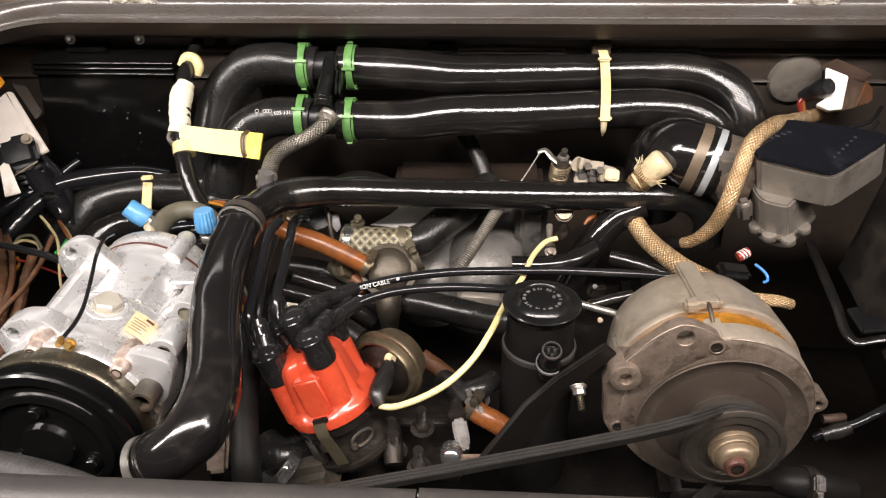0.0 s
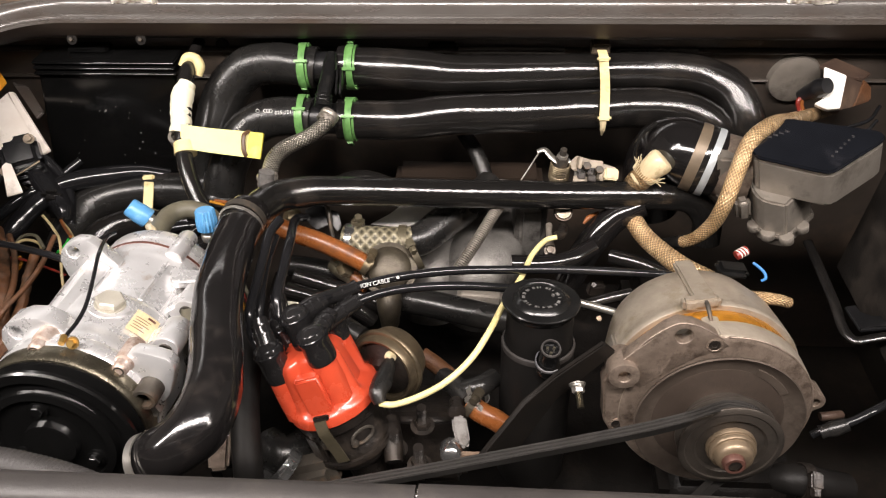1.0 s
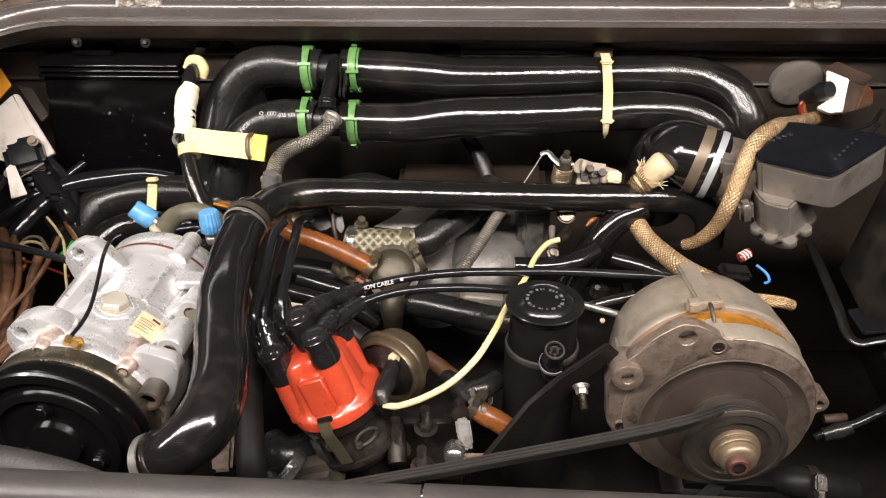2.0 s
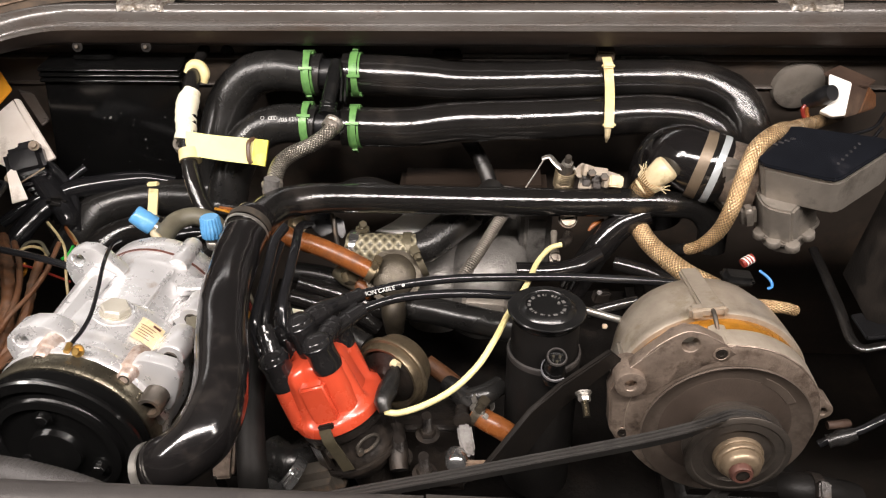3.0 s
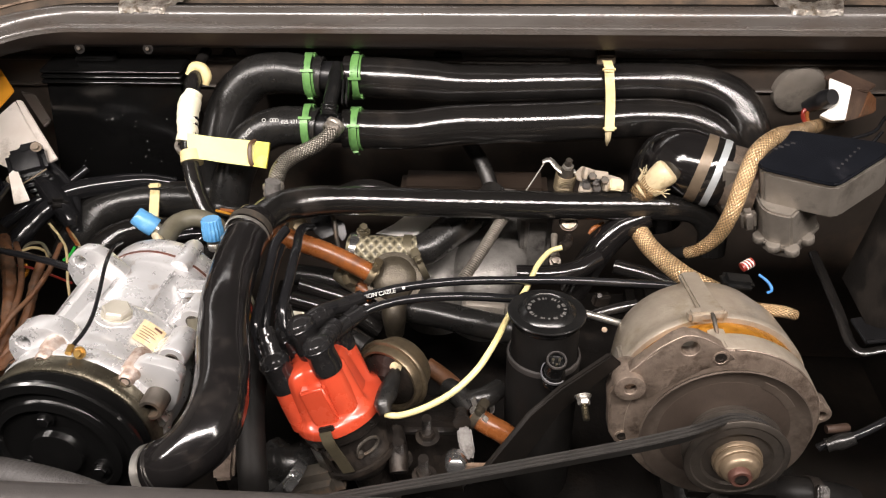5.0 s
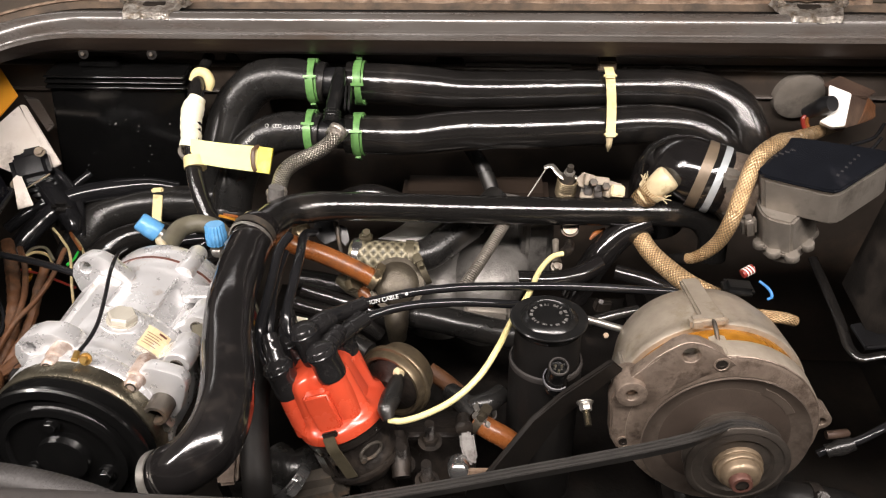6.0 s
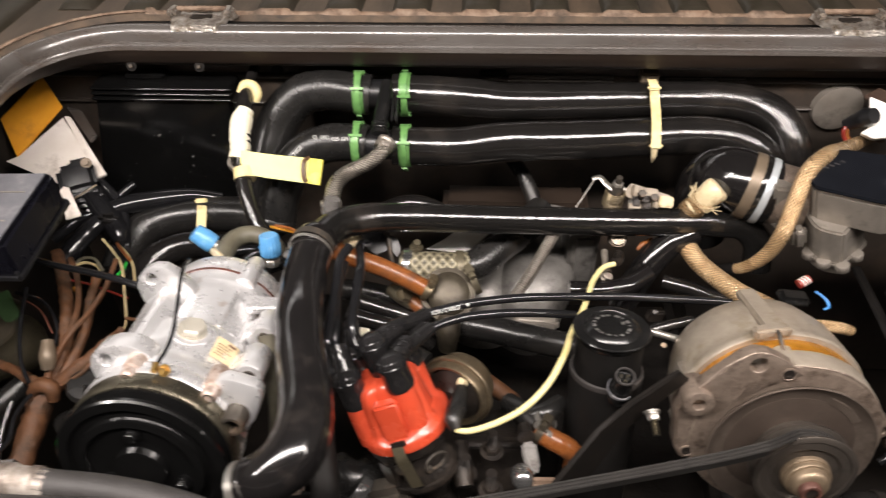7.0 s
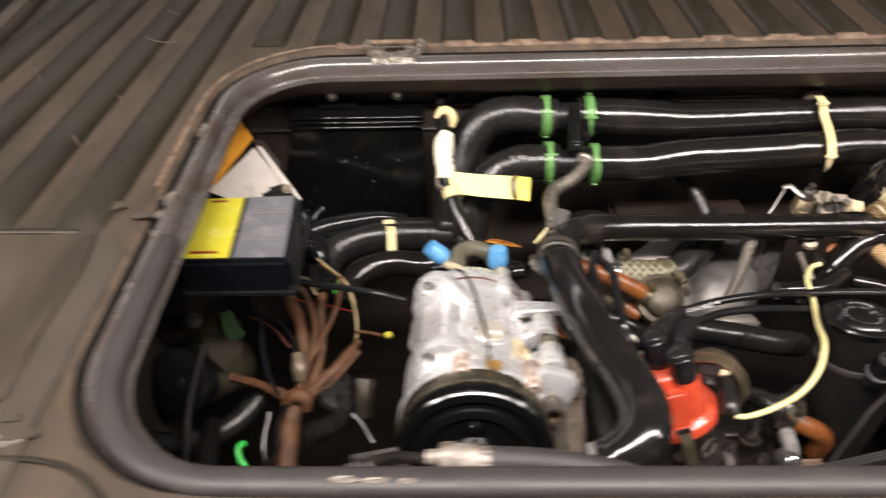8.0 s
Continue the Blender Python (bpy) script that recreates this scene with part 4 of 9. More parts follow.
# strap that ties the two hoses to the wall
def hose_strap():
    t = thing("hose_strap", (0.188, 0.7734, -0.0554), "cream plastic strap tying two coolant hoses to the wall", "strap")
    bm = bmesh.new()
    rows = [(0.1863, 0.764, -0.0507), (0.1869, 0.7522, -0.0516), (0.189, 0.7419, -0.0657), (0.1883, 0.7241, -0.0714), (0.1873, 0.7092, -0.077), (0.1865, 0.6958, -0.0869), (0.1863, 0.6881, -0.0966)]
    way = spline(rows, 0.003)
    vs = []
    for q, f in way:
        w = 0.0052
        vs.append([bm.verts.new(q + Vector((s * w, 0, 0)) + Vector((0, -0.7, 0.7)) * d) for s, d in ((-1, 0), (1, 0), (1, 0.0022), (-1, 0.0022))])
    for a, b in zip(vs, vs[1:]):
        for j in range(4):
            bm.faces.new((a[j], a[(j + 1) % 4], b[(j + 1) % 4], b[j]))
    bm.faces.new(vs[0])
    bm.faces.new(vs[-1])
    part("band", bm, CREAM, t)
    for p in ((0.1873, 0.7482, -0.053), (0.1871, 0.6912, -0.0949)):
        bm = bmesh.new()
        block(bm, p, (0.0145, 0.008, 0.006), (1, 0, 0), (0, 0.7, -0.7), 0.002)
        part("buckle", bm, CREAM, t)
    bm = bmesh.new()
    tube(bm, [(0.1862, 0.6911, -0.0978), (0.1867, 0.6894, -0.107), (0.1874, 0.6935, -0.1188)], [.004, .0032, .001], 8)
    part("tail", bm, IVORY, t, "browned loose strap tail")
    bm = bmesh.new()
    block(bm, (0.1880, 0.7852, -0.0580), (0.021, 0.020, 0.016), bevel=0.002)
    part("foot", bm, LOOM_BAND, t, "tan plastic foot on the wall")


hose_strap()

# ---- black lacquered box in the far corner ----
def lacquered_box():
    t = thing("vacuum_box", (-0.395, 0.76, -0.20), "glossy black lacquered box with a ribbed lid on the wall", "box")
    bm = bmesh.new()
    slab(bm, [(-0.4885, 0.751, -0.070), (-0.3185, 0.751, -0.070), (-0.3185, 0.751, -0.250), (-0.5380, 0.751, -0.250)], 0.034, 0.004, (0, 1, 0))
    part("body", bm, BOXBLACK, t)
    for z, d in ((-0.0635, 0.038), (-0.0695, 0.042), (-0.0755, 0.046)):
        bm = bmesh.new()
        block(bm, (-0.4045, 0.768, z), (0.176, d, 0.0042), bevel=0.0019, segments=3)
        part("lid_rib", bm, BOXBLACK, t)
    bm = bmesh.new()
    block(bm, (-0.43, 0.780, -0.058), (0.05, 0.02, 0.006), bevel=0.002)
    part("bracket", bm, BOXBLACK, t)
    rng = random.Random(11)
    bm = bmesh.new()
    for k in range(18):
        r = rng.choice((.0003, .0004, .0005, .0007))
        lathe(bm, [(0, .0003), (r, .0001), (r, -.0002)], (rng.uniform(-.50, -.33), 0.7508, -0.21 + 0.105 * rng.random() ** 1.6), (0, -1, 0), 5)
    tagged(part("dust", bm, WHITE, t), "scattered white dust specks", kind="stuff")


lacquered_box()

# ---- hose with taped sleeve and paper flag ----
def flagged_hose():
    t = thing("air_conditioning_hose", (-0.2593, 0.5977, -0.1342), "black hose with white taped sleeve and a yellow paper flag", "hose")
    bm = bmesh.new()
    tube(bm, [(-0.2917, 0.7835, -0.0503), (-0.2939, 0.7648, -0.0554), (-0.2911, 0.7361, -0.057), (-0.2893, 0.7071, -0.0661), (-0.2862, 0.6767, -0.0843), (-0.281, 0.6417, -0.1074), (-0.2698, 0.6138, -0.1236), (-0.2561, 0.5916, -0.141), (-0.2365, 0.575, -0.153), (-0.2022, 0.5503, -0.1601)],
         [.0065, .0065, .0085, .0085, .009, .0092, .0092, .0090, .0088, .0085], 18)
    part("hose", bm, RUBBER, t)
    bm = bmesh.new()
    tube(bm, [(-0.2857, 0.7073, -0.0648), (-0.2888, 0.6948, -0.072), (-0.2892, 0.6795, -0.0825), (-0.2865, 0.6645, -0.0928), (-0.2873, 0.6559, -0.0991)], [.0095, .0125, .0115, .0112, .0115], 20, ribs=0.0004, pitch=0.009)
    part("sleeve", bm, TAPE, t, "white cloth tape wrapped round")
    bm = bmesh.new()
    lathe(bm, [(.010, -.004), (.0135, -.004), (.0135, .003), (.010, .003)], (-0.2855, 0.6534, -0.1004), (0.0, -0.25, 1), 24)
    part("ring", bm, ALU_GREY, t, "pale grey ring")
    bm = bmesh.new()
    tube(bm, [(-0.2796, 0.6457, -0.1048), (-0.2768, 0.6352, -0.1118)], 0.0122, 20)
    part("cuff", bm, CREAM, t, "cream plastic cuff")
    bm = bmesh.new()
    tube(bm, [(-0.2973, 0.7299, -0.0558), (-0.291, 0.7373, -0.0484), (-0.2819, 0.7369, -0.0495), (-0.2774, 0.7328, -0.0572), (-0.2797, 0.7282, -0.0663)], [.0045, .006, .006, .006, .004], 12)
    part("tape_loop", bm, CREAM, t, "cream foam tape loop")
    bm = bmesh.new()
    for k in range(4):
        lathe(bm, [(.0082, -.0008), (.0094, -.0008), (.0094, .0008), (.0082, .0008)], V((-0.2914, 0.7311, -0.0593)).lerp(V((-0.2896, 0.712, -0.0639)), k / 3), (0.1, -0.5, 1), 20)
    part("ferrule", bm, SHEATH, t)
    flag = bmesh.new()
    a, b, c, d = (V(p) for p in ((-0.2825, 0.6554, -0.0854), (-0.1858, 0.6428, -0.0889), (-0.1879, 0.621, -0.1077), (-0.28, 0.6351, -0.1028)))
    rows = 14
    front, back = [], []
    nrm = (b - a).cross(d - a).normalized()
    for i in range(rows + 1):
        f = i / rows
        bow = nrm * 0.003 * math.sin(f * math.pi * 1.6)
        front.append([flag.verts.new(a.lerp(b, f) + bow), flag.verts.new(d.lerp(c, f) + bow)])
        back.append([flag.verts.new(a.lerp(b, f) + bow + nrm * 0.0008), flag.verts.new(d.lerp(c, f) + bow + nrm * 0.0008)])
    for i in range(rows):
        flag.faces.new((front[i][0], front[i][1], front[i + 1][1], front[i + 1][0]))
        flag.faces.new((back[i][0], back[i + 1][0], back[i + 1][1], back[i][1]))
        for j in (0, 1):
            flag.faces.new((front[i][j], front[i + 1][j], back[i + 1][j], back[i][j]))
    for i in (0, rows):
        flag.faces.new((front[i][0], back[i][0], back[i][1], front[i][1]))
    flag = part("flag", flag, LABEL, t, "yellow paper flag folded round the hose")
    end = [e - nrm * 0.0034 for e in (a.lerp(b, 0.84), a.lerp(b, 1.004), d.lerp(c, 1.004), d.lerp(c, 0.84))]
    part("end", slab(bmesh.new(), end, 0.0030, 0, nrm), LABEL_BRIGHT, flag, "bright yellow end of the flag")
    bm = bmesh.new()
    c = V((-0.2027, 0.6344, -0.0966))
    tube(bm, [(-0.2021, 0.6449, -0.0869), (-0.2059, 0.6383, -0.0863), (-0.2065, 0.6291, -0.0946), (-0.2041, 0.6226, -0.1032), (-0.2003, 0.6257, -0.1076)], 0.0028, 8, flat=0.6)
    part("band", bm, BROWN_BAND, flag, "brown band round the flag")


flagged_hose()

# ---- black painted crossover pipe and the thick hose clamped to it ----
def crossover():
    pts = [(0.3, 0.5978, -0.1935), (0.2957, 0.6052, -0.1632), (0.2758, 0.6088, -0.1431), (0.2444, 0.6057, -0.1367), (0.1393, 0.5968, -0.1304), (0.021, 0.5877, -0.1234), (-0.0827, 0.574, -0.1117), (-0.1258, 0.5612, -0.1033), (-0.1519, 0.5424, -0.0967), (-0.1632, 0.5167, -0.0928), (-0.1685, 0.4978, -0.0907)]
    t = thing("crossover_pipe", pts[5], "glossy black painted steel coolant pipe crossing the engine", "pipe")
    bm = bmesh.new()
    tube(bm, pts, [.0155, .0160, .0155, .0150, .0150, .0150, .0152, .0160, .0165, .0175, .0175], 22)
    part("pipe", bm, PIPE, t)
    bm = bmesh.new()
    tube(bm, [(-0.1603, 0.5498, -0.1015), (-0.1603, 0.5528, -0.0839), (-0.1584, 0.5553, -0.0741)], 0.0078, 14)
    part("spigot", bm, CORRODED, t, "pale corroded spigot")
    bm = bmesh.new()
    tube(bm, [(0.2237, 0.5976, -0.1436), (0.1981, 0.5923, -0.1546), (0.1733, 0.5798, -0.1806), (0.1499, 0.5668, -0.2293)], [.012, .0150, .0160, .0160], 20)
    part("branch", bm, LACQUER, t)


crossover()
THICK = [(-0.167, 0.5118, -0.0887), (-0.1685, 0.4917, -0.0882), (-0.1658, 0.4504, -0.0815), (-0.1578, 0.3972, -0.0719), (-0.1467, 0.3529, -0.0683), (-0.1344, 0.3141, -0.0654), (-0.1293, 0.2852, -0.0646), (-0.1331, 0.2655, -0.0683), (-0.1456, 0.2533, -0.0734), (-0.1658, 0.2501, -0.0855)]
cuffed_hose("radiator_hose", THICK, [.0193, .0197, .0200, .0196, .0192, .0193, .0198, .0206, .0190, .0175], LACQUER, "thick glossy black rubber hose bent down over the engine", n=40, step=0.004, wobble=0.016)
worm_clamp((-0.169, 0.4992, -0.0864), V((-0.1716, 0.5378, -0.1027)) - V((-0.1779, 0.4886, -0.1034)), 0.0197, "bright steel band clamp on the thick hose", OLD_STEEL, 0.007, (-0.4, 0.8, -0.4))
worm_clamp((-0.1695, 0.4912, -0.0864), V((-0.1716, 0.5378, -0.1027)) - V((-0.1779, 0.4886, -0.1034)), 0.0200, "bright steel band clamp on the thick hose", STEEL, 0.0026, (-0.4, 0.8, -0.4))
worm_clamp((-0.1659, 0.2477, -0.084), (-0.8, -0.1, -0.35), 0.0180, "bright steel clamp at the foot of the thick hose", STEEL, 0.0055, (0, -0.2, -1))
hose("return_hose", [(-0.1185, 0.6724, -0.0832), (-0.1222, 0.6564, -0.0854), (-0.1367, 0.6409, -0.0905), (-0.158, 0.6235, -0.0928), (-0.1658, 0.6049, -0.0929), (-0.1665, 0.5835, -0.0953), (-0.165, 0.5633, -0.0979)], [.0080, .0080, .0082, .0084, .0084, .0084, .0080], STEEL_BRAID, "steel-braided hose from the tee to the crossover pipe", n=20)


def crimp(centre, axis, r, label):
    """A frayed bright ferrule on a braided hose."""
    bm = bmesh.new()
    lathe(bm, [(r - .0012, -.007), (r + .0010, -.0062), (r + .0014, -.003), (r + .0004, -.001), (r + .0012, .002), (r + .0008, .006), (r - .0012, .007)], centre, axis, 14)
    single("crimp_ferrule", bm, SCUFF, label, "ferrule", "ferrules on the braided hose", angle=25)


crimp((-0.1640, 0.5660, -0.0935), (0, -0.3, -1), 0.0096, "frayed bright ferrule where the braided hose meets the pipe")
crimp((-0.1196, 0.6680, -0.0838), (-0.4, -0.8, -0.3), 0.0098, "corroded ferrule where the braided hose meets the tee")

# ---- air conditioning compressor ----
TILT = radians(12)
AXLE = Vector((0, math.cos(TILT), -math.sin(TILT)))
AXLE_UP = Vector((0, math.sin(TILT), math.cos(TILT)))
RIGHT = Vector((1, 0, 0))


def around(origin, degrees_round, r, h):
    """A point r from an axle, h along it, at an angle round it."""
    a = radians(degrees_round)
    return origin + AXLE * h + (RIGHT * math.cos(a) + AXLE_UP * math.sin(a)) * r


def compressor():
    o = Vector((-0.258, 0.300, -0.119)) - AXLE * 0.320
    t = thing("air_compressor", o + AXLE * 0.40 - Z * 0.062, "silver cast-aluminium air-conditioning compressor with a black pulley", "compressor")

    def ring_of(spots, h):
        return [around(o, a, r, h) for a, r in spots]

    def across(a):
        return AXLE.cross(around(o, a, 1, 0) - o)
    body = bmesh.new()
    lathe(body, [(0, .338), (.060, .338), (.0625, .341), (.0625, .352), (.0600, .357), (.0600, .366), (.0622, .371), (.0624, .398), (.0606, .4035), (.0575, .4055), (.0570, .460), (.0600, .466), (.0610, .468), (.0610, .480), (0, .480)], o, AXLE, 64)
    body = part("body", body, ALU, t)
    for a, h0, h1, w in ((60, .405, .466, .004), (122, .405, .466, .004), (38, .400, .466, .008)):
        bm = bmesh.new()
        block(bm, around(o, a, 0.0575, (h0 + h1) / 2), (w, h1 - h0, 0.006), across(a), AXLE, 0.0020)
        part("web", bm, ALU, body)
    head = bmesh.new()
    lathe(head, [(0, .4815), (.0600, .4815), (.0615, .484), (.0618, .502), (.0600, .506), (.052, .511), (.038, .514), (0, .514)], o, AXLE, 48)
    part("rear_head", head, ALU, t)
    for a in (58, 20, -25, 150, 195):
        bm = bmesh.new()
        lathe(bm, [(0, .470), (.0085, .470), (.0092, .472), (.0092, .508), (.0080, .511), (0, .511)], around(o, a, 0.0585, 0), AXLE, 16)
        part("head_boss", bm, ALU, t)
    gasket = bmesh.new()
    lathe(gasket, [(.050, .4798), (.0619, .4798), (.0619, .4820), (.050, .4820)], o, AXLE, 48)
    part("gasket", gasket, GASKET, t, "thin red-brown gasket")
    flange = bmesh.new()
    lathe(flange, [(0, .328), (.0630, .328), (.0650, .331), (.0650, .340), (.063, .343), (0, .343)], o, AXLE, 56)
    part("front_flange", flange, ALU, t)
    for a, r in ((43, .0665), (99, .0625)):
        bm = bmesh.new()
        lathe(bm, [(0, .3235), (.0045, .3235), (.0056, .3250), (.0060, .326), (.0060, .332), (.0074, .333), (.0080, .336), (.0080, .354), (.0060, .357), (0, .357)], around(o, a, r, 0), AXLE, 22)
        part("flange_boss", bm, ALU_RUSTY, t, "rust-stained aluminium boss")
        bm = bmesh.new()
        lathe(bm, [(0, .3236), (.0030, .3236), (.0030, .3231), (.0042, .3231), (.0042, .3240)], around(o, a, r, 0), AXLE, 16)
        part("flange_bolt", bm, OLD_STEEL, t)
    # mounting ears, each bored
    for name, spots, hole, r, h, thick in (
            ("mounting_ear", ((140, .064), (134, .0735), (127, .0795), (119, .0815), (110, .0800), (101, .0765), (94, .0700), (89, .0630), (93, .052), (135, .052)), (121, .0715), .0058, .345, .018),
            ("mounting_ear", ((138, .0700), (131, .0840), (125, .0900), (119, .0928), (113, .0925), (107, .0885), (102, .0800), (98, .0690), (93, .0610), (98, .050), (140, .052)), (119, .0835), .0058, .442, .012),
            ("mounting_ear", ((47, .0660), (44, .0815), (38, .0880), (31, .0960), (26, .0960), (20, .0880), (11, .0780), (4, .0690), (2, .060), (20, .052), (44, .052)), (20, .0690), .0070, .333, .012)):
        bm = bmesh.new()
        bored_plate(bm, ring_of(spots, h), around(o, *hole, h), r, AXLE, thick, 0.0018)
        part(name, bm, ALU, t, "", 38)
    # the flat cheek that joins the two ears on one flank
    cheek = bmesh.new()
    ends = [[cheek.verts.new(q) for q in ring_of(spots, h)] for spots, h in ((((97, .0570), (111, .0690), (137, .0640), (140, .050)), .362), (((97, .0575), (110, .0740), (137, .0700), (140, .050)), .444))]
    for j in range(4):
        cheek.faces.new((ends[0][j], ends[0][(j + 1) % 4], ends[1][(j + 1) % 4], ends[1][j]))
    cheek.faces.new(ends[0])
    cheek.faces.new(list(reversed(ends[1])))
    bmesh.ops.bevel(cheek, geom=list(cheek.edges), offset=0.004, segments=3, affect="EDGES", clamp_overlap=True)
    part("cheek", cheek, ALU, t)
    bm = bmesh.new()
    lathe(bm, [(.0062, -.012), (.0088, -.012), (.0096, -.010), (.0096, .010), (.0062, .010), (.0062, -.012)], around(o, 20, .0690, .3290), AXLE, 24)
    part("bush", bm, OLD_STEEL, t, "worn steel bush in the mounting ear")
    bm = bmesh.new()
    hexhead(bm, around(o, 5, .0650, .331), -AXLE, 0.011, 0.007)
    part("nut", bm, STEEL, t)
    for a, r, h, ln in ((30, .0790, .372, .030), (31, .0775, .420, .028)):
        bm = bmesh.new()
        k = ln / 2
        lathe(bm, [(.0052, -k), (.0100, -k), (.0112, .002 - k), (.0112, k - .002), (.0100, k), (.0052, k), (.0052, -k)], around(o, a, r, h), AXLE, 26)
        block(bm, around(o, a, r - .012, h), (.018, ln - .006, .018), across(a), AXLE, .003)
        part("mounting_lug", bm, ALU, t)
        bm = bmesh.new()
        lathe(bm, [(0, .004), (.0054, .004), (.0054, -.0015), (.0044, -.0015), (.0044, .0035)], around(o, a, r, h - k), AXLE, 18)
        part("bush", bm, OLD_STEEL, t, "dark steel bush")
    arm = bmesh.new()
    slab(arm, [(-0.222, 0.440, -0.094), (-0.166, 0.440, -0.097), (-0.164, 0.430, -0.098), (-0.216, 0.424, -0.096)], 0.010, 0.002, (0, 0, -1))
    part("bracket", arm, ALU, t)
    bm = bmesh.new()
    top = around(o, 75, 0.0610, 0.386)
    up = top - (o + AXLE * 0.386)
    lathe(bm, [(0, -.003), (.0195, -.003), (.0165, .0012), (.0145, .0016), (.0140, .0006), (0, .0006)], top, up, 36)
    part("plug_seat", bm, ALU, t)
    bm = bmesh.new()
    q = top + up.normalized() * .0006
    lathe(bm, [(0, 0), (.0118, 0), (.0118, .0014), (0, .0014)], q, up, 28)
    hexhead(bm, q + up.normalized() * .0014, up, 0.0195, 0.0062)
    part("oil_plug", bm, PLUG_ZINC, t, "pale zinc hexagon plug")
    sticker = bmesh.new()
    grid(sticker, lambda u, v: around(o, 56 - 19 * u, 0.0633 - 0.0006 * v, 0.366 + 0.025 * v), 8, 4)
    sticker = part("sticker", sticker, STICKER, t, "small worn, yellowed rating sticker")
    bars = bmesh.new()
    for k, (s, w, v) in enumerate(((12, 0.40, 0.80), (2, 0.75, 0.66), (3, 0.6, 0.54), (2, 0.8, 0.42), (3, 0.5, 0.30), (2, 0.7, 0.18))):
        grid(bars, lambda u, q, v=v, w=w, k=k, s=s: around(o, 56 - s * 0.8 - 16 * w * u, 0.0637 - 0.0006 * v, 0.366 + 0.025 * (v + (0.10 if k == 0 else 0.03) * q)), 5, 1)
    part("printing", bars, GASKET, sticker, "small brown printed lines")
    wire = bmesh.new()
    tube(wire, [(-0.2727, 0.4613, -0.0738), (-0.2653, 0.4375, -0.0587), (-0.2572, 0.409, -0.0517), (-0.2518, 0.3834, -0.0546), (-0.2466, 0.3565, -0.056), (-0.2455, 0.3398, -0.0548), (-0.2456, 0.3283, -0.0525), (-0.2455, 0.3205, -0.052)], 0.0016, 8)
    part("clutch_wire", wire, SHEATH, t, "thin black clutch wire")
    plug = bmesh.new()
    tube(plug, [(-0.2462, 0.3252, -0.0514), (-0.2454, 0.3182, -0.0516)], 0.0024, 10)
    bolt(plug, (-0.2399, 0.3225, -0.0554), (0, -0.75, 0.65), 0.0055, 0.003)
    part("wire_clamp", plug, BRASS, t, "brass-coloured wire clamp")
    rim = bmesh.new()
    lathe(rim, [(.040, .3300), (.0620, .3300), (.0643, .3280), (.0648, .3170), (.0640, .3150), (.0632, .3135), (.050, .3135)], o, AXLE, 72)
    part("pulley_rim", rim, PULLEY_RIM, t, "brassy bare-metal pulley rim")
    pul = bmesh.new()
    lathe(pul, [(.055, .3140), (.0622, .3130), (.0630, .3115), (.0545, .3070), (.0645, .3010), (.0645, .2985), (.0632, .2970), (.0560, .2965), (.0555, .2990), (.0480, .2990), (.0475, .2950), (.0420, .2940), (.0410, .2970), (.020, .2975), (.0190, .2925), (.010, .2915), (0, .2915)], o, AXLE, 72)
    part("pulley", pul, BOXBLACK, t, "glossy black clutch pulley")
    for a in (90, 210, 330):
        bm = bmesh.new()
        bolt(bm, around(o, a, 0.0325, 0.2965), -AXLE, 0.008, 0.003)
        part("clutch_rivet", bm, BOXBLACK, t)


compressor()

# ---- alternator ----
ALT = Vector((0.2425, 0.290, -0.1395)) - AXLE * 0.288


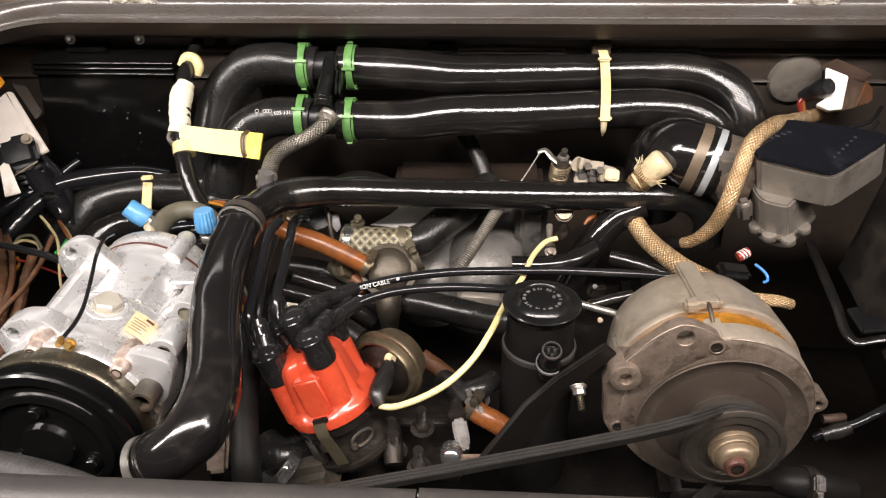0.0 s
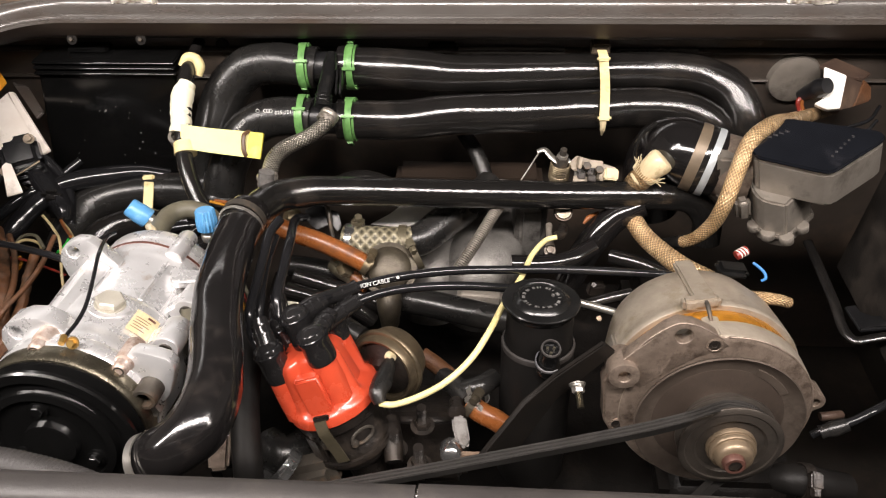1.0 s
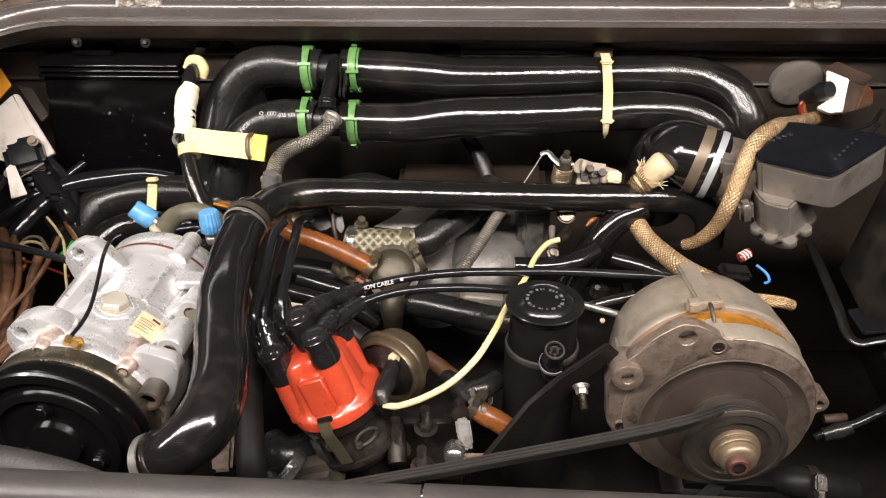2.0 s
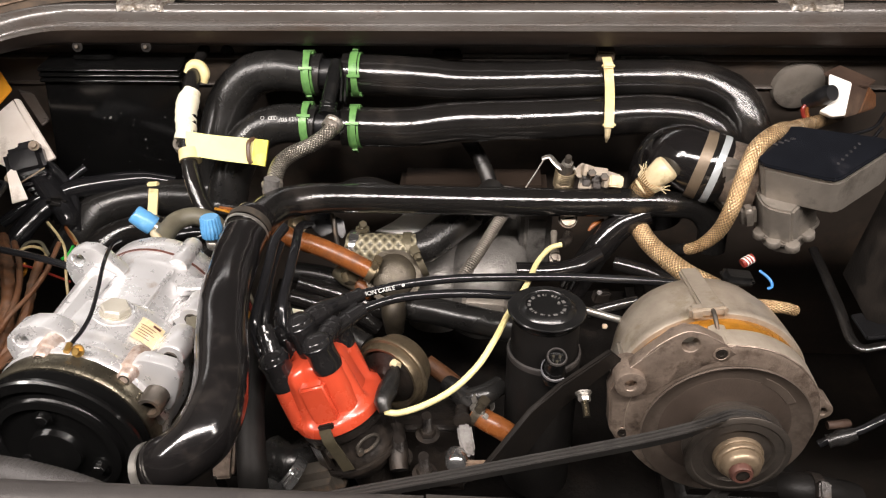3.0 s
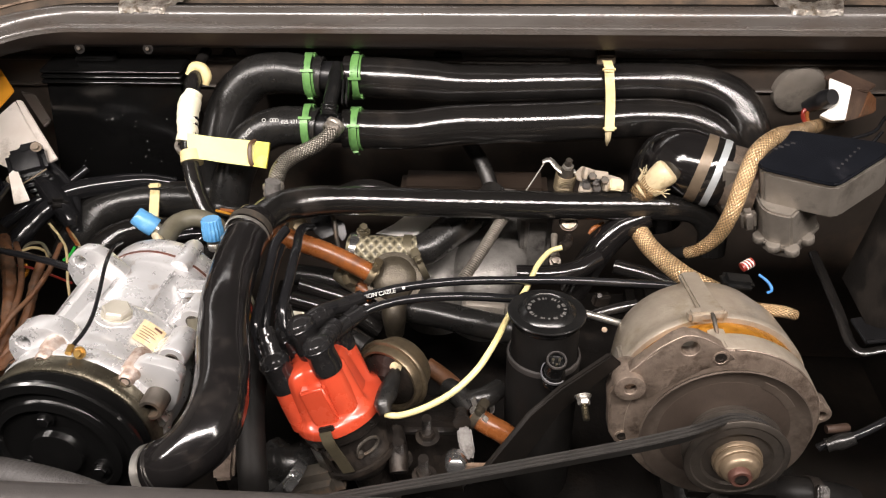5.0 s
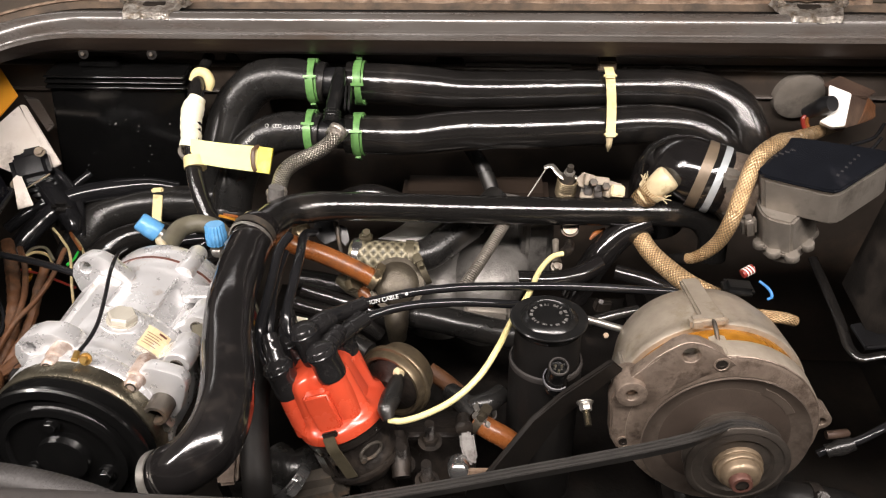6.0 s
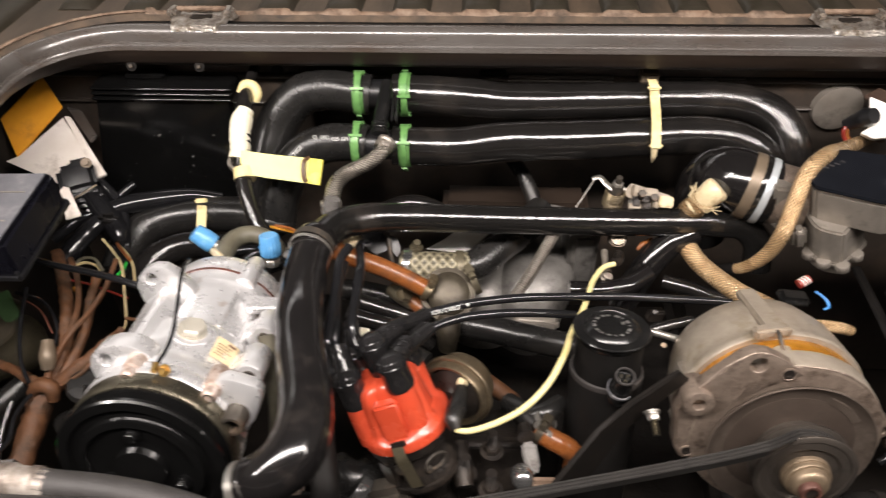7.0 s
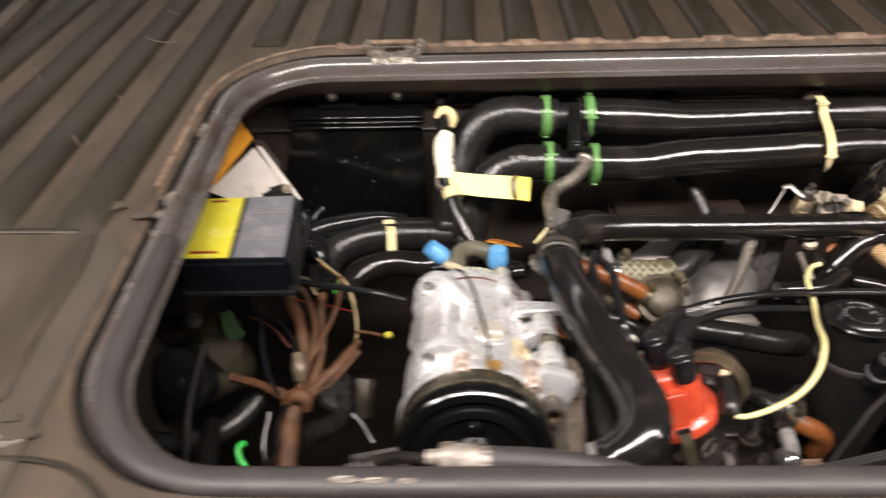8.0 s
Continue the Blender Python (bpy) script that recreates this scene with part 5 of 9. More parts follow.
def alternator():
    o = ALT
    t = thing("alternator", o + AXLE * 0.38 - Z * 0.085, "grimy aluminium alternator with a fan and a belt pulley", "alternator")

    def ring_of(spots, h):
        return [around(o, a, r, h) for a, r in spots]
    back = bmesh.new()
    lathe(back, [(0, .470), (.036, .470), (.056, .464), (.0690, .450), (.0765, .425), (.0785, .400), (.0785, .3915), (.0790, .3905), (.0791, .3850), (.0782, .3835), (.0750, .3832), (.066, .3840)], o, AXLE, 72)
    part("rear_housing", back, ALU_WARM, t, "brown-stained aluminium rear half")
    core = bmesh.new()
    lathe(core, [(.055, .385), (.0735, .387), (.0750, .3745), (.0735, .364), (.055, .364)], o, AXLE, 72)
    part("winding", core, COPPER, t, "orange varnished copper winding in the gap")
    spine = bmesh.new()
    d = around(o, 98, 1, 0) - o
    e = d.cross(AXLE)
    slab(spine, [o + AXLE * 0.381 + d * 0.0775 - e * 0.0125, o + AXLE * 0.381 + d * 0.0775 + e * 0.0125, o + AXLE * 0.391 + d * 0.0765 + e * 0.0090, o + AXLE * 0.462 + d * 0.0640 + e * 0.0080, o + AXLE * 0.462 + d * 0.0640 - e * 0.0080, o + AXLE * 0.391 + d * 0.0765 - e * 0.0090], 0.0085, 0.0018, d)
    part("spine", spine, ALU_WARM, t)
    for side, wide in ((1, .012), (-1, .005)):
        bm = bmesh.new()
        block(bm, o + AXLE * 0.3845 + d * 0.0815 + e * side * (0.0060 + wide / 2), (wide, 0.010, 0.011), e, AXLE, 0.0024)
        part("clip_lug", bm, ALU_WARM, t)
    tower = bmesh.new()
    slab(tower, [o + AXLE * 0.3470 + d * 0.060 - e * 0.0095, o + AXLE * 0.3470 + d * 0.0745 - e * 0.008, o + AXLE * 0.3470 + d * 0.0775, o + AXLE * 0.3470 + d * 0.0745 + e * 0.008, o + AXLE * 0.3470 + d * 0.060 + e * 0.0095], 0.0275, 0.0020, AXLE)
    part("clip_tower", tower, ALU_WARM, t)
    for a in (164, 205, -35):
        bm = bmesh.new()
        q = around(o, a, 1, 0) - o
        block(bm, o + AXLE * 0.384 + q * 0.0765, (0.016, 0.050, 0.009), q.cross(AXLE), AXLE, 0.002)
        part("rib", bm, ALU_DULL, t)
    shell = bmesh.new()
    lathe(shell, [(.030, .3480), (.0700, .3466), (.0742, .3468), (.0752, .3476), (.0752, .3500)], o, AXLE, 96)
    front = part("front_housing", shell, ALU_DIRTY, t, "grimy aluminium front face", 50)
    band = bmesh.new()
    lathe(band, [(.0735, .3486), (.0754, .3482), (.0764, .3500), (.0770, .3640), (.0768, .3656), (.0756, .3664), (.0660, .3664)], o, AXLE, 96)
    part("front_band", band, ALU_WARM, front, "brown-stained aluminium band")
    edge = bmesh.new()
    ring = [around(o, a, .0750, .3474) for a in range(-32, 94, 4)]
    tube(edge, ring, .0009, 8, .004)
    part("worn_edge", edge, ALU_DIRTY, front)
    # the plate's two eared corners, each with a bored hole, and the side that closes on the rear half
    plate = bmesh.new()
    bored_plate(plate, ring_of(((156, .0930), (148, .0945), (140, .0925), (121, .0965), (115, .0968), (109, .0915), (102, .0820), (95, .0735), (90, .0670), (112, .0600), (140, .060), (160, .066)), .3462), around(o, 115.5, .0840, .3462), 0.0068, AXLE, 0.0120, 0.0012)
    part("ear_plate", plate, ALU_DIRTY, front, "", 35)
    edge = bmesh.new()
    tube(edge, ring_of(((150, .0938), (140, .0920), (131, .0942), (121, .0958), (115, .0960), (109, .0908), (102, .0815), (95, .0735)), .3470), .0008, 8, .003)
    part("worn_edge", edge, ALU_DIRTY, front)
    bm = bmesh.new()
    bored_plate(bm, [around(o, 152.9, .0864, .3400) + (RIGHT * math.cos(radians(k * 15)) + AXLE_UP * math.sin(radians(k * 15))) * 0.0122 for k in range(24)], around(o, 152.9, .0864, .3400), 0.0050, AXLE, 0.026, 0.0012)
    part("ear", bm, ALU_DIRTY, front, "", 35)
    bm = bmesh.new()
    slab(bm, ring_of(((150, .0960), (164, .0950), (172, .0900), (190, .0880), (200, .0840), (205, .062), (150, .060)), .3485), 0.016, 0.0018, AXLE)
    part("side_plate", bm, ALU_DIRTY, front, "", 35)
    bm = bmesh.new()
    lathe(bm, [(.066, .3560), (.0775, .3560), (.0790, .3600), (.0796, .3812), (.066, .3812)], o, AXLE, 30, (0, 0, 1), 52, -30)
    part("closing_wall", bm, ALU_WARM, t)
    bm = bmesh.new()
    p = around(o, 3, .0820, .356)
    bored_plate(bm, [p + (RIGHT * math.cos(radians(k * 20)) + AXLE_UP * math.sin(radians(k * 20))) * (0.0085 if k < 5 or k > 13 else 0.0150) for k in range(18)], p, 0.0036, AXLE, 0.020, 0.0015)
    part("ear", bm, ALU_DIRTY, front, "", 35)
    for a, r, rr in ((100.2, 0.0690, 0.0058), (-166, 0.0775, 0.0055)):
        p = around(o, a, r, 0.3462 if a > 0 else 0.3480)
        bm = bmesh.new()
        lathe(bm, [(rr * 0.78, .003), (rr * 0.78, -.0003), (rr * 0.86, -.0008), (rr * 1.06, -.0005), (rr * 1.12, .003)], p, AXLE, 28)
        part("boss", bm, ALU_DIRTY, front)
        bm = bmesh.new()
        lathe(bm, [(0, -.0002), (rr * 0.30, -.0002), (rr * 0.34, -.0009), (rr * 0.74, -.0007), (rr * 0.74, .002), (0, .002)], p, AXLE, 18)
        part("screw", bm, IRON, front, "dark socket screw")
    clip = bmesh.new()
    q = o + d * 0.0800
    tube(clip, [q + AXLE * 0.3865 + d * 0.002, q + AXLE * 0.3800 + d * 0.0035, q + AXLE * 0.3730, q + AXLE * 0.3665 - d * 0.005], [.0016, .0018, .0018, .0014], 12)
    part("clip", clip, OLD_STEEL, t, "small dark spring pin")
    fan = bmesh.new()
    lathe(fan, [(.020, .343), (.051, .343), (.0510, .3388), (.046, .3375), (.020, .3360)], o, AXLE, 72)
    fan = part("fan", fan, FAN, t, "dull brown steel cooling fan")
    # outer ring in a paler tone than the disc
    bm = bmesh.new()
    lathe(bm, [(.0505, .342), (.060, .3415), (.0645, .3375), (.0660, .3345), (.0650, .3338), (.0610, .3366), (.0560, .3384), (.0505, .3390)], o, AXLE, 72)
    part("fan_ring", bm, FAN_RING, fan, "paler outer ring of the fan")
    slot = bmesh.new()
    lathe(slot, [(.0500, .3390), (.0504, .3381), (.0565, .3374), (.0570, .3385)], o, AXLE, 14, (0, 0, 1), 36, 112)
    part("slot", slot, FAN_RING, fan, "shallow pressed slot")
    pul = bmesh.new()
    lathe(pul, [(.010, .337), (.030, .337), (.031, .3275), (.0372, .3262), (.0380, .3245), (.0378, .3232), (.0296, .3192), (.0296, .3166), (.0384, .3122), (.0392, .3112), (.0392, .3100), (.0384, .3092), (.0345, .3086), (.0335, .3094), (.027, .3090), (.025, .3110), (.012, .3110)], o + RIGHT * 0.0022, AXLE, 64)
    part("pulley", pul, PULLEY_GREY, t, "dark grey steel pulley")
    hub = bmesh.new()
    lathe(hub, [(.0186, .3115), (.0186, .3084), (.0180, .3074), (.0168, .3074), (.0166, .3062), (.0172, .3058), (.0172, .3036), (.0166, .3028), (.0148, .3026), (.0142, .2990), (.0128, .2964), (.0100, .2952), (0, .2952)], o + RIGHT * 0.0024, AXLE, 44)
    part("hub", hub, HUB_TAN, t, "tan stepped hub washer")
    nut = bmesh.new()
    lathe(nut, [(0.0050, -.0036), (.0074, -.0036), (.0082, -.0022), (.0084, .003), (0, .003)], o + AXLE * 0.2936, AXLE, 24)
    nut = part("nut", nut, NUT_RED, t, "rusty round shaft end")
    bm = bmesh.new()
    lathe(bm, [(0, -.0022), (.0054, -.0022), (.0054, .001), (0, .001)], o + AXLE * 0.2931, AXLE, 6)
    part("socket", bm, IRON, nut, "dark hexagon socket")


alternator()


def drive_belt():
    bm = bmesh.new()
    # round the alternator pulley and away to the crank pulley low down
    line = [V(p) for p in ((-0.0729, 0.2639, -0.1499), (-0.0101, 0.2714, -0.1366), (0.0186, 0.2748, -0.1308), (0.075, 0.2825, -0.1198), (0.1344, 0.2913, -0.1093), (0.1734, 0.2972, -0.1017), (0.1987, 0.3023, -0.0967))]
    for i in range(11):
        line.append(around(ALT, 100 - 165 * i / 10, 0.0330, 0.3182))
    line.append(around(ALT, -105, 0.10, 0.3178))
    line.append(around(ALT, -125, 0.24, 0.3178))
    way = spline(line, 0.005)
    rows = []
    for i, (q, f) in enumerate(way):
        ahead = (way[min(i + 1, len(way) - 1)][0] - way[max(i - 1, 0)][0]).normalized()
        out = ahead.cross(AXLE).normalized()
        rows.append([bm.verts.new(q + AXLE * s + out * d) for s, d in ((-0.0046, 0.0022), (0.0046, 0.0022), (0.0034, -0.0042), (-0.0034, -0.0042))])
    for a, b in zip(rows, rows[1:]):
        for j in range(4):
            bm.faces.new((a[j], a[(j + 1) % 4], b[(j + 1) % 4], b[j]))
    bm.faces.new(rows[0])
    bm.faces.new(rows[-1])
    t = thing("drive_belt", line[4], "worn dark grey ribbed rubber belt round the alternator pulley", "belt")
    part("band", bm, BELT, t)
    # worn ribs along its back
    for mid in (-0.0032, 0.0, 0.0032):
        bm = bmesh.new()
        rows = []
        for i, (q, f) in enumerate(way):
            ahead = (way[min(i + 1, len(way) - 1)][0] - way[max(i - 1, 0)][0]).normalized()
            out = ahead.cross(AXLE).normalized()
            rows.append([bm.verts.new(q + AXLE * (mid + s) + out * d) for s, d in ((-0.0011, 0.0020), (-0.0008, 0.0030), (0.0008, 0.0030), (0.0011, 0.0020))])
        for a, b in zip(rows, rows[1:]):
            for j in range(4):
                bm.faces.new((a[j], a[(j + 1) % 4], b[(j + 1) % 4], b[j]))
        part("rib", bm, BELT_RIB, t, "worn grey rib")


drive_belt()

# ---- distributor ----
DB, DT = V((-0.0363, 0.3318, -0.2018)), V((-0.0704, 0.3603, -0.1026))
DA = (DT - DB).normalized()


def distributor():
    t = thing("distributor", DB, "ignition distributor with a red cap and black plug leads", "distributor")
    c0 = V((-0.0694, 0.3609, -0.171))
    u, v = basis(DA, (0.10, -1, 0))
    low = bmesh.new()
    lathe(low, [(0, -.110), (.015, -.110), (.018, -.066), (.030, -.054), (.0345, -.046), (.0350, -.036), (.0330, -.033), (.0340, -.012), (.0385, -.008), (.0385, 0), (0, 0)], c0, DA, 44)
    body = part("body", low, IRON, t, "greasy dark cast body")
    bm = bmesh.new()
    w = (v * 0.75 + u * 0.66).normalized()
    block(bm, c0 - DA * 0.026 + w * 0.033, (0.024, 0.030, 0.008), DA.cross(w), DA, 0.006, 3)
    part("boss", bm, IRON, body)
    bm = bmesh.new()
    bolt(bm, c0 - DA * 0.018 + (v * 0.95 + u * 0.25).normalized() * 0.0335, v, 0.007, 0.004)
    part("screw", bm, OLD_STEEL, body)
    cap = bmesh.new()
    n = 96
    prof = [(.0385, .000, 0.0), (.0408, .002, 0.0), (.0410, .009, 0.0), (.0402, .0115, 0.05), (.0375, .0135, 0.35), (.0350, .018, 0.8), (.0330, .046, 1.0), (.0320, .053, 1.0), (.0296, .057, 1.0), (.024, .060, 0.8), (.012, .061, 0.2)]
    rings = []
    for r, h, k in prof:
        ring = []
        for j in range(n):
            a = 2 * math.pi * j / n
            g = 0.5 + 0.5 * math.cos(4 * (a - radians(45)))
            g = max(0.0, min(1.0, (g - 0.22) / 0.5))
            g = g * g * (3 - 2 * g)
            ring.append(cap.verts.new(c0 + DA * h + (u * math.cos(a) + v * math.sin(a)) * r * (1 - 0.22 * k * (1 - g))))
        rings.append(ring)
    for a, b in zip(rings, rings[1:]):
        for j in range(n):
            cap.faces.new((a[j], a[(j + 1) % n], b[(j + 1) % n], b[j]))
    cap.faces.new(list(reversed(rings[0])))
    cap.faces.new(rings[-1])
    cap = part("cap", cap, RED, t, "glossy red plastic cap", 45)
    bm = bmesh.new()
    block(bm, c0 + DA * 0.0300 + v * 0.0290, (0.022, 0.037, 0.012), u, DA, 0.0022, 3)
    part("panel", bm, RED, cap)
    bm = bmesh.new()
    block(bm, c0 + DA * 0.0125 + v * 0.0395, (0.013, 0.005, 0.004), u, DA, 0.001)
    part("clip_recess", bm, IRON, cap, "dark clip recess")
    ends = []
    for i, (turn, r) in enumerate(((30, .0310), (128, .0245), (225, .0250), (328, .0310))):
        a = radians(turn)
        p = c0 + (u * math.cos(a) + v * math.sin(a)) * r
        bm = bmesh.new()
        lathe(bm, [(.0122, .006), (.0118, .036), (.0106, .056), (.0092, .062), (0, .062)], p, DA, 28)
        part("tower", bm, RED, cap)
        ends.append(p)
    bm = bmesh.new()
    lathe(bm, [(.0130, .052), (.0105, .064), (.0090, .068), (0, .068)], c0, DA, 24)
    part("tower", bm, RED, cap)
    # each boot: a short sleeve on its tower, a domed knuckle, and an arm along its lead
    for p, low, high, arm in ((ends[0], .044, .070, (-0.30, 0.60, 0.50)), (ends[1], .053, .076, (0.28, 0.90, -0.10)), (ends[2], .048, .064, (0.50, 0.85, 0.10)), (ends[3], .046, .073, (-0.15, 0.80, 0.35)), (c0, .060, .087, (0.60, 0.80, -0.16))):
        bm = bmesh.new()
        lathe(bm, [(.0108, low), (.0116, low + .0005), (.0122, low + .003), (.0121, low + .008), (.0118, high - .004), (.0126, high - .002), (.0126, high + .0015), (.0112, high + .0055), (.0096, high + .0062), (.0066, high + .0090), (0, high + .0100)], p, DA, 30)
        boot = part("boot", bm, BOOT, t, "black rubber plug boot")
        for h, rr in ((high + .0010, .0120), (high + .0052, .0098)):
            ring = [p + DA * h + (u * math.cos(k * math.pi / 14) + v * math.sin(k * math.pi / 14)) * rr for k in range(29)]
            part("rim", tube(bmesh.new(), ring, .0011, 8, 0.003, caps=False), SHEATH, boot, "shiny rounded rim")
        d = V(arm).normalized()
        q = p + DA * (high - .001)
        bm = bmesh.new()
        tube(bm, [q, q + d * .014, q + d * .030], [.0086, .0080, .0066], 18)
        part("arm", bm, BOOT, boot)
        for k, rr in ((.016, .0086), (.024, .0080)):
            bm = bmesh.new()
            lathe(bm, [(rr - .0016, -.0012), (rr, -.0008), (rr, .0008), (rr - .0016, .0012)], q + d * k, d, 20)
            part("collar", bm, BOOT, boot)
    # oval window, screw heads and the foot band of the body
    w = (v * 0.80 + u * -0.60).normalized()
    x = DA.cross(w).normalized()
    bm = bmesh.new()
    ring = [c0 - DA * 0.023 + w * 0.0335 + (x * math.cos(k * math.pi / 10) * 0.0100 + DA * math.sin(k * math.pi / 10) * 0.0060) for k in range(20)]
    tube(bm, ring + [ring[0]], .0016, 8, 0.003, caps=False)
    part("window_rim", bm, OLD_STEEL, body, "worn oval rim")
    for turn, h in ((78, .010), (52, .012), (112, .026)):
        a = radians(turn)
        d = u * math.cos(a) + v * math.sin(a)
        bm = bmesh.new()
        lathe(bm, [(0, .0032), (.0026, .003), (.0034, .0018), (.0036, -.002)], c0 - DA * h + d * 0.0338, d, 12)
        part("screw", bm, OLD_STEEL, body)
    bm = bmesh.new()
    lathe(bm, [(.0345, -.040), (.0372, -.0405), (.0376, -.0435), (.0366, -.046), (.034, -.047)], c0, DA, 44)
    part("foot_band", bm, IRON, body)
    clipm = bmesh.new()
    way = [c0 + v * 0.0435 + DA * 0.013, c0 + v * 0.0455 + DA * 0.003, c0 + v * 0.042 - DA * 0.014, c0 + v * 0.038 - DA * 0.036]
    rows = []
    for q, f in spline(way, 0.003):
        rows.append([clipm.verts.new(q + u * s * 0.0050 + v * d) for s, d in ((-1, 0), (1, 0), (1, .0012), (-1, .0012))])
    for a, b in zip(rows, rows[1:]):
        for j in range(4):
            clipm.faces.new((a[j], a[(j + 1) % 4], b[(j + 1) % 4], b[j]))
    part("spring_clip", clipm, OLIVE, t, "sprung steel retaining clip")
    return c0, u, v


DC, DU, DV = distributor()


# vacuum canister beside the distributor
def canister():
    c = V((-0.0333, 0.3836, -0.1613))
    ax = V((-0.42, -0.86, 0.22)).normalized()
    t = thing("vacuum_canister", c - ax * 0.02, "brassy vacuum advance canister on the distributor", "canister")
    bm = bmesh.new()
    lathe(bm, [(0, -.034), (.022, -.034), (.0280, -.031), (.0300, -.024), (.0302, -.016), (.0325, -.0150), (.0352, -.0135), (.0355, -.0115), (.0345, -.0098), (.0322, -.0092), (.0318, -.0040), (.0305, -.0015), (.0280, -.0020), (.0262, -.006), (.0, -.006)], c, ax, 56)
    part("shell", bm, CANISTER, t)
    bm = bmesh.new()
    lathe(bm, [(0, .002), (.008, .002), (.012, -.002), (.024, -.0035), (.0262, -.0055)], c, ax, 36)
    part("cover", bm, IRON, t, "dark greasy inner face")
    bm = bmesh.new()
    tube(bm, [(-0.0228, 0.3822, -0.1416), (-0.0241, 0.3723, -0.1419), (-0.0265, 0.3576, -0.1399), (-0.0287, 0.3458, -0.139), (-0.0262, 0.3386, -0.1425)], [.0042, .0072, .0085, .0075, .005], 16)
    part("elbow", bm, RUBBER_DULL, t, "black rubber elbow")
    bm = bmesh.new()
    tube(bm, [(-0.0202, 0.3818, -0.1394), (-0.0251, 0.386, -0.1404)], 0.0040, 14)
    part("tip", bm, IVORY, t, "ivory plastic tip")


canister()
hose("vacuum_tube", [(-0.0264, 0.3392, -0.1434), (-0.0179, 0.3376, -0.1429), (0.0029, 0.3384, -0.1335), (0.0274, 0.3456, -0.1204), (0.0469, 0.3631, -0.112), (0.0614, 0.3892, -0.1078), (0.0722, 0.4234, -0.116), (0.0916, 0.4758, -0.1304), (0.1041, 0.5156, -0.139), (0.1181, 0.5375, -0.1412), (0.1283, 0.5413, -0.1405)], .0027, YELLOW_TUBE, "thin pale yellow vacuum tube", "tube", n=12)


# ---- ignition leads ----
def lead(pts, r, boot, label):
    t = thing("ignition_lead", pts[0], label, "cable", "ignition leads")
    bm = bmesh.new()
    tube(bm, pts, r, 12)
    part("cable", bm, SHEATH, t)
    if boot:
        bm = bmesh.new()
        tube(bm, boot, [r * 1.72, r * 1.70, r * 1.62, r * 1.52][:len(boot)], 20)
        arm = part("boot", bm, BOOT, t)
        d = (V(boot[-1]) - V(boot[-2])).normalized()
        for at, k in ((boot[-1], 1.66), (V(boot[-2]) + d * .002, 1.80)):
            bm = bmesh.new()
            lathe(bm, [(r * 1.2, -.0022), (r * k, -.0018), (r * k, -.0002), (r * 1.1, .0004)], at, d, 20)
            part("collar", bm, BOOT, arm)
    return t


LEAD_A = lead([(-0.0905, 0.3986, -0.0929), (-0.0780, 0.4076, -0.0945), (-0.0678, 0.4222, -0.1037), (-0.0562, 0.4337, -0.1068), (-0.0414, 0.4405, -0.1076), (-0.0188, 0.4484, -0.1078), (0.0268, 0.4615, -0.1122), (0.0779, 0.4735, -0.121), (0.1306, 0.482, -0.1278), (0.1787, 0.4868, -0.1339), (0.2329, 0.4911, -0.141)], .0040,
              [(-0.0940, 0.3900, -0.0930), (-0.0860, 0.4015, -0.0940), (-0.0678, 0.4222, -0.1037), (-0.0562, 0.4337, -0.1068)], "glossy black ignition lead with white print")
lead([(-0.0806, 0.3696, -0.0965), (-0.0720, 0.3834, -0.0986), (-0.0625, 0.3995, -0.1020), (-0.0514, 0.4138, -0.1042), (-0.0253, 0.4289, -0.1062), (0.0079, 0.4403, -0.1113), (0.0423, 0.4495, -0.1189), (0.0808, 0.4606, -0.1321)], .0040,
              [(-0.0806, 0.3696, -0.0965), (-0.0720, 0.3834, -0.0986), (-0.0625, 0.3995, -0.1020), (-0.0514, 0.4138, -0.1042)], "glossy black ignition lead to the distributor")
lettering("print", "ION CABLE", (-0.0388, 0.4350, -0.1032), V((-0.0262, 0.4404, -0.1012)) - V((-0.0507, 0.4354, -0.1046)), (0, 0.7, 0.7), 0.0052, PRINT, LEAD_A, "white printed words")
bm = bmesh.new()
lathe(bm, [(0, 0), (.0014, 0), (.0014, .0004), (0, .0004)], (-0.0198, 0.4440, -0.1045), (0, -0.7, 0.7), 12)
part("mark", bm, PRINT, LEAD_A, "white printed dot")
lead([(-0.1322, 0.493, -0.0816), (-0.1378, 0.4778, -0.0834), (-0.1374, 0.449, -0.0861), (-0.1359, 0.414, -0.0887), (-0.1348, 0.3852, -0.0916), (-0.1327, 0.374, -0.1067), (-0.1196, 0.36, -0.1177)], .0044, None, "black ignition lead running down beside the thick hose")
lead([(-0.1285, 0.556, -0.133), (-0.1305, 0.53, -0.113), (-0.119, 0.469, -0.0873), (-0.119, 0.4382, -0.0922), (-0.1182, 0.4085, -0.096), (-0.1158, 0.3973, -0.1046), (-0.1037, 0.3878, -0.1111)], .0044, None, "black ignition lead looping down to the distributor")
lead([(-0.1365, 0.4822, -0.0928), (-0.1382, 0.4508, -0.0983), (-0.1335, 0.4109, -0.0992), (-0.1317, 0.3932, -0.1077), (-0.1183, 0.3759, -0.1155)], .0044, None, "black ignition lead beside its neighbour")

bm = bmesh.new()
slab(bm, [(-0.1090, 0.4290, -0.1300), (-0.0985, 0.4275, -0.1310), (-0.0940, 0.4100, -0.1350), (-0.0900, 0.3960, -0.1400), (-0.0960, 0.3940, -0.1410), (-0.1040, 0.4080, -0.1350)], .006, .0012)
single("insulation_scrap", bm, TAPE, "crumbled pale insulation behind the distributor's boots", "insulation")


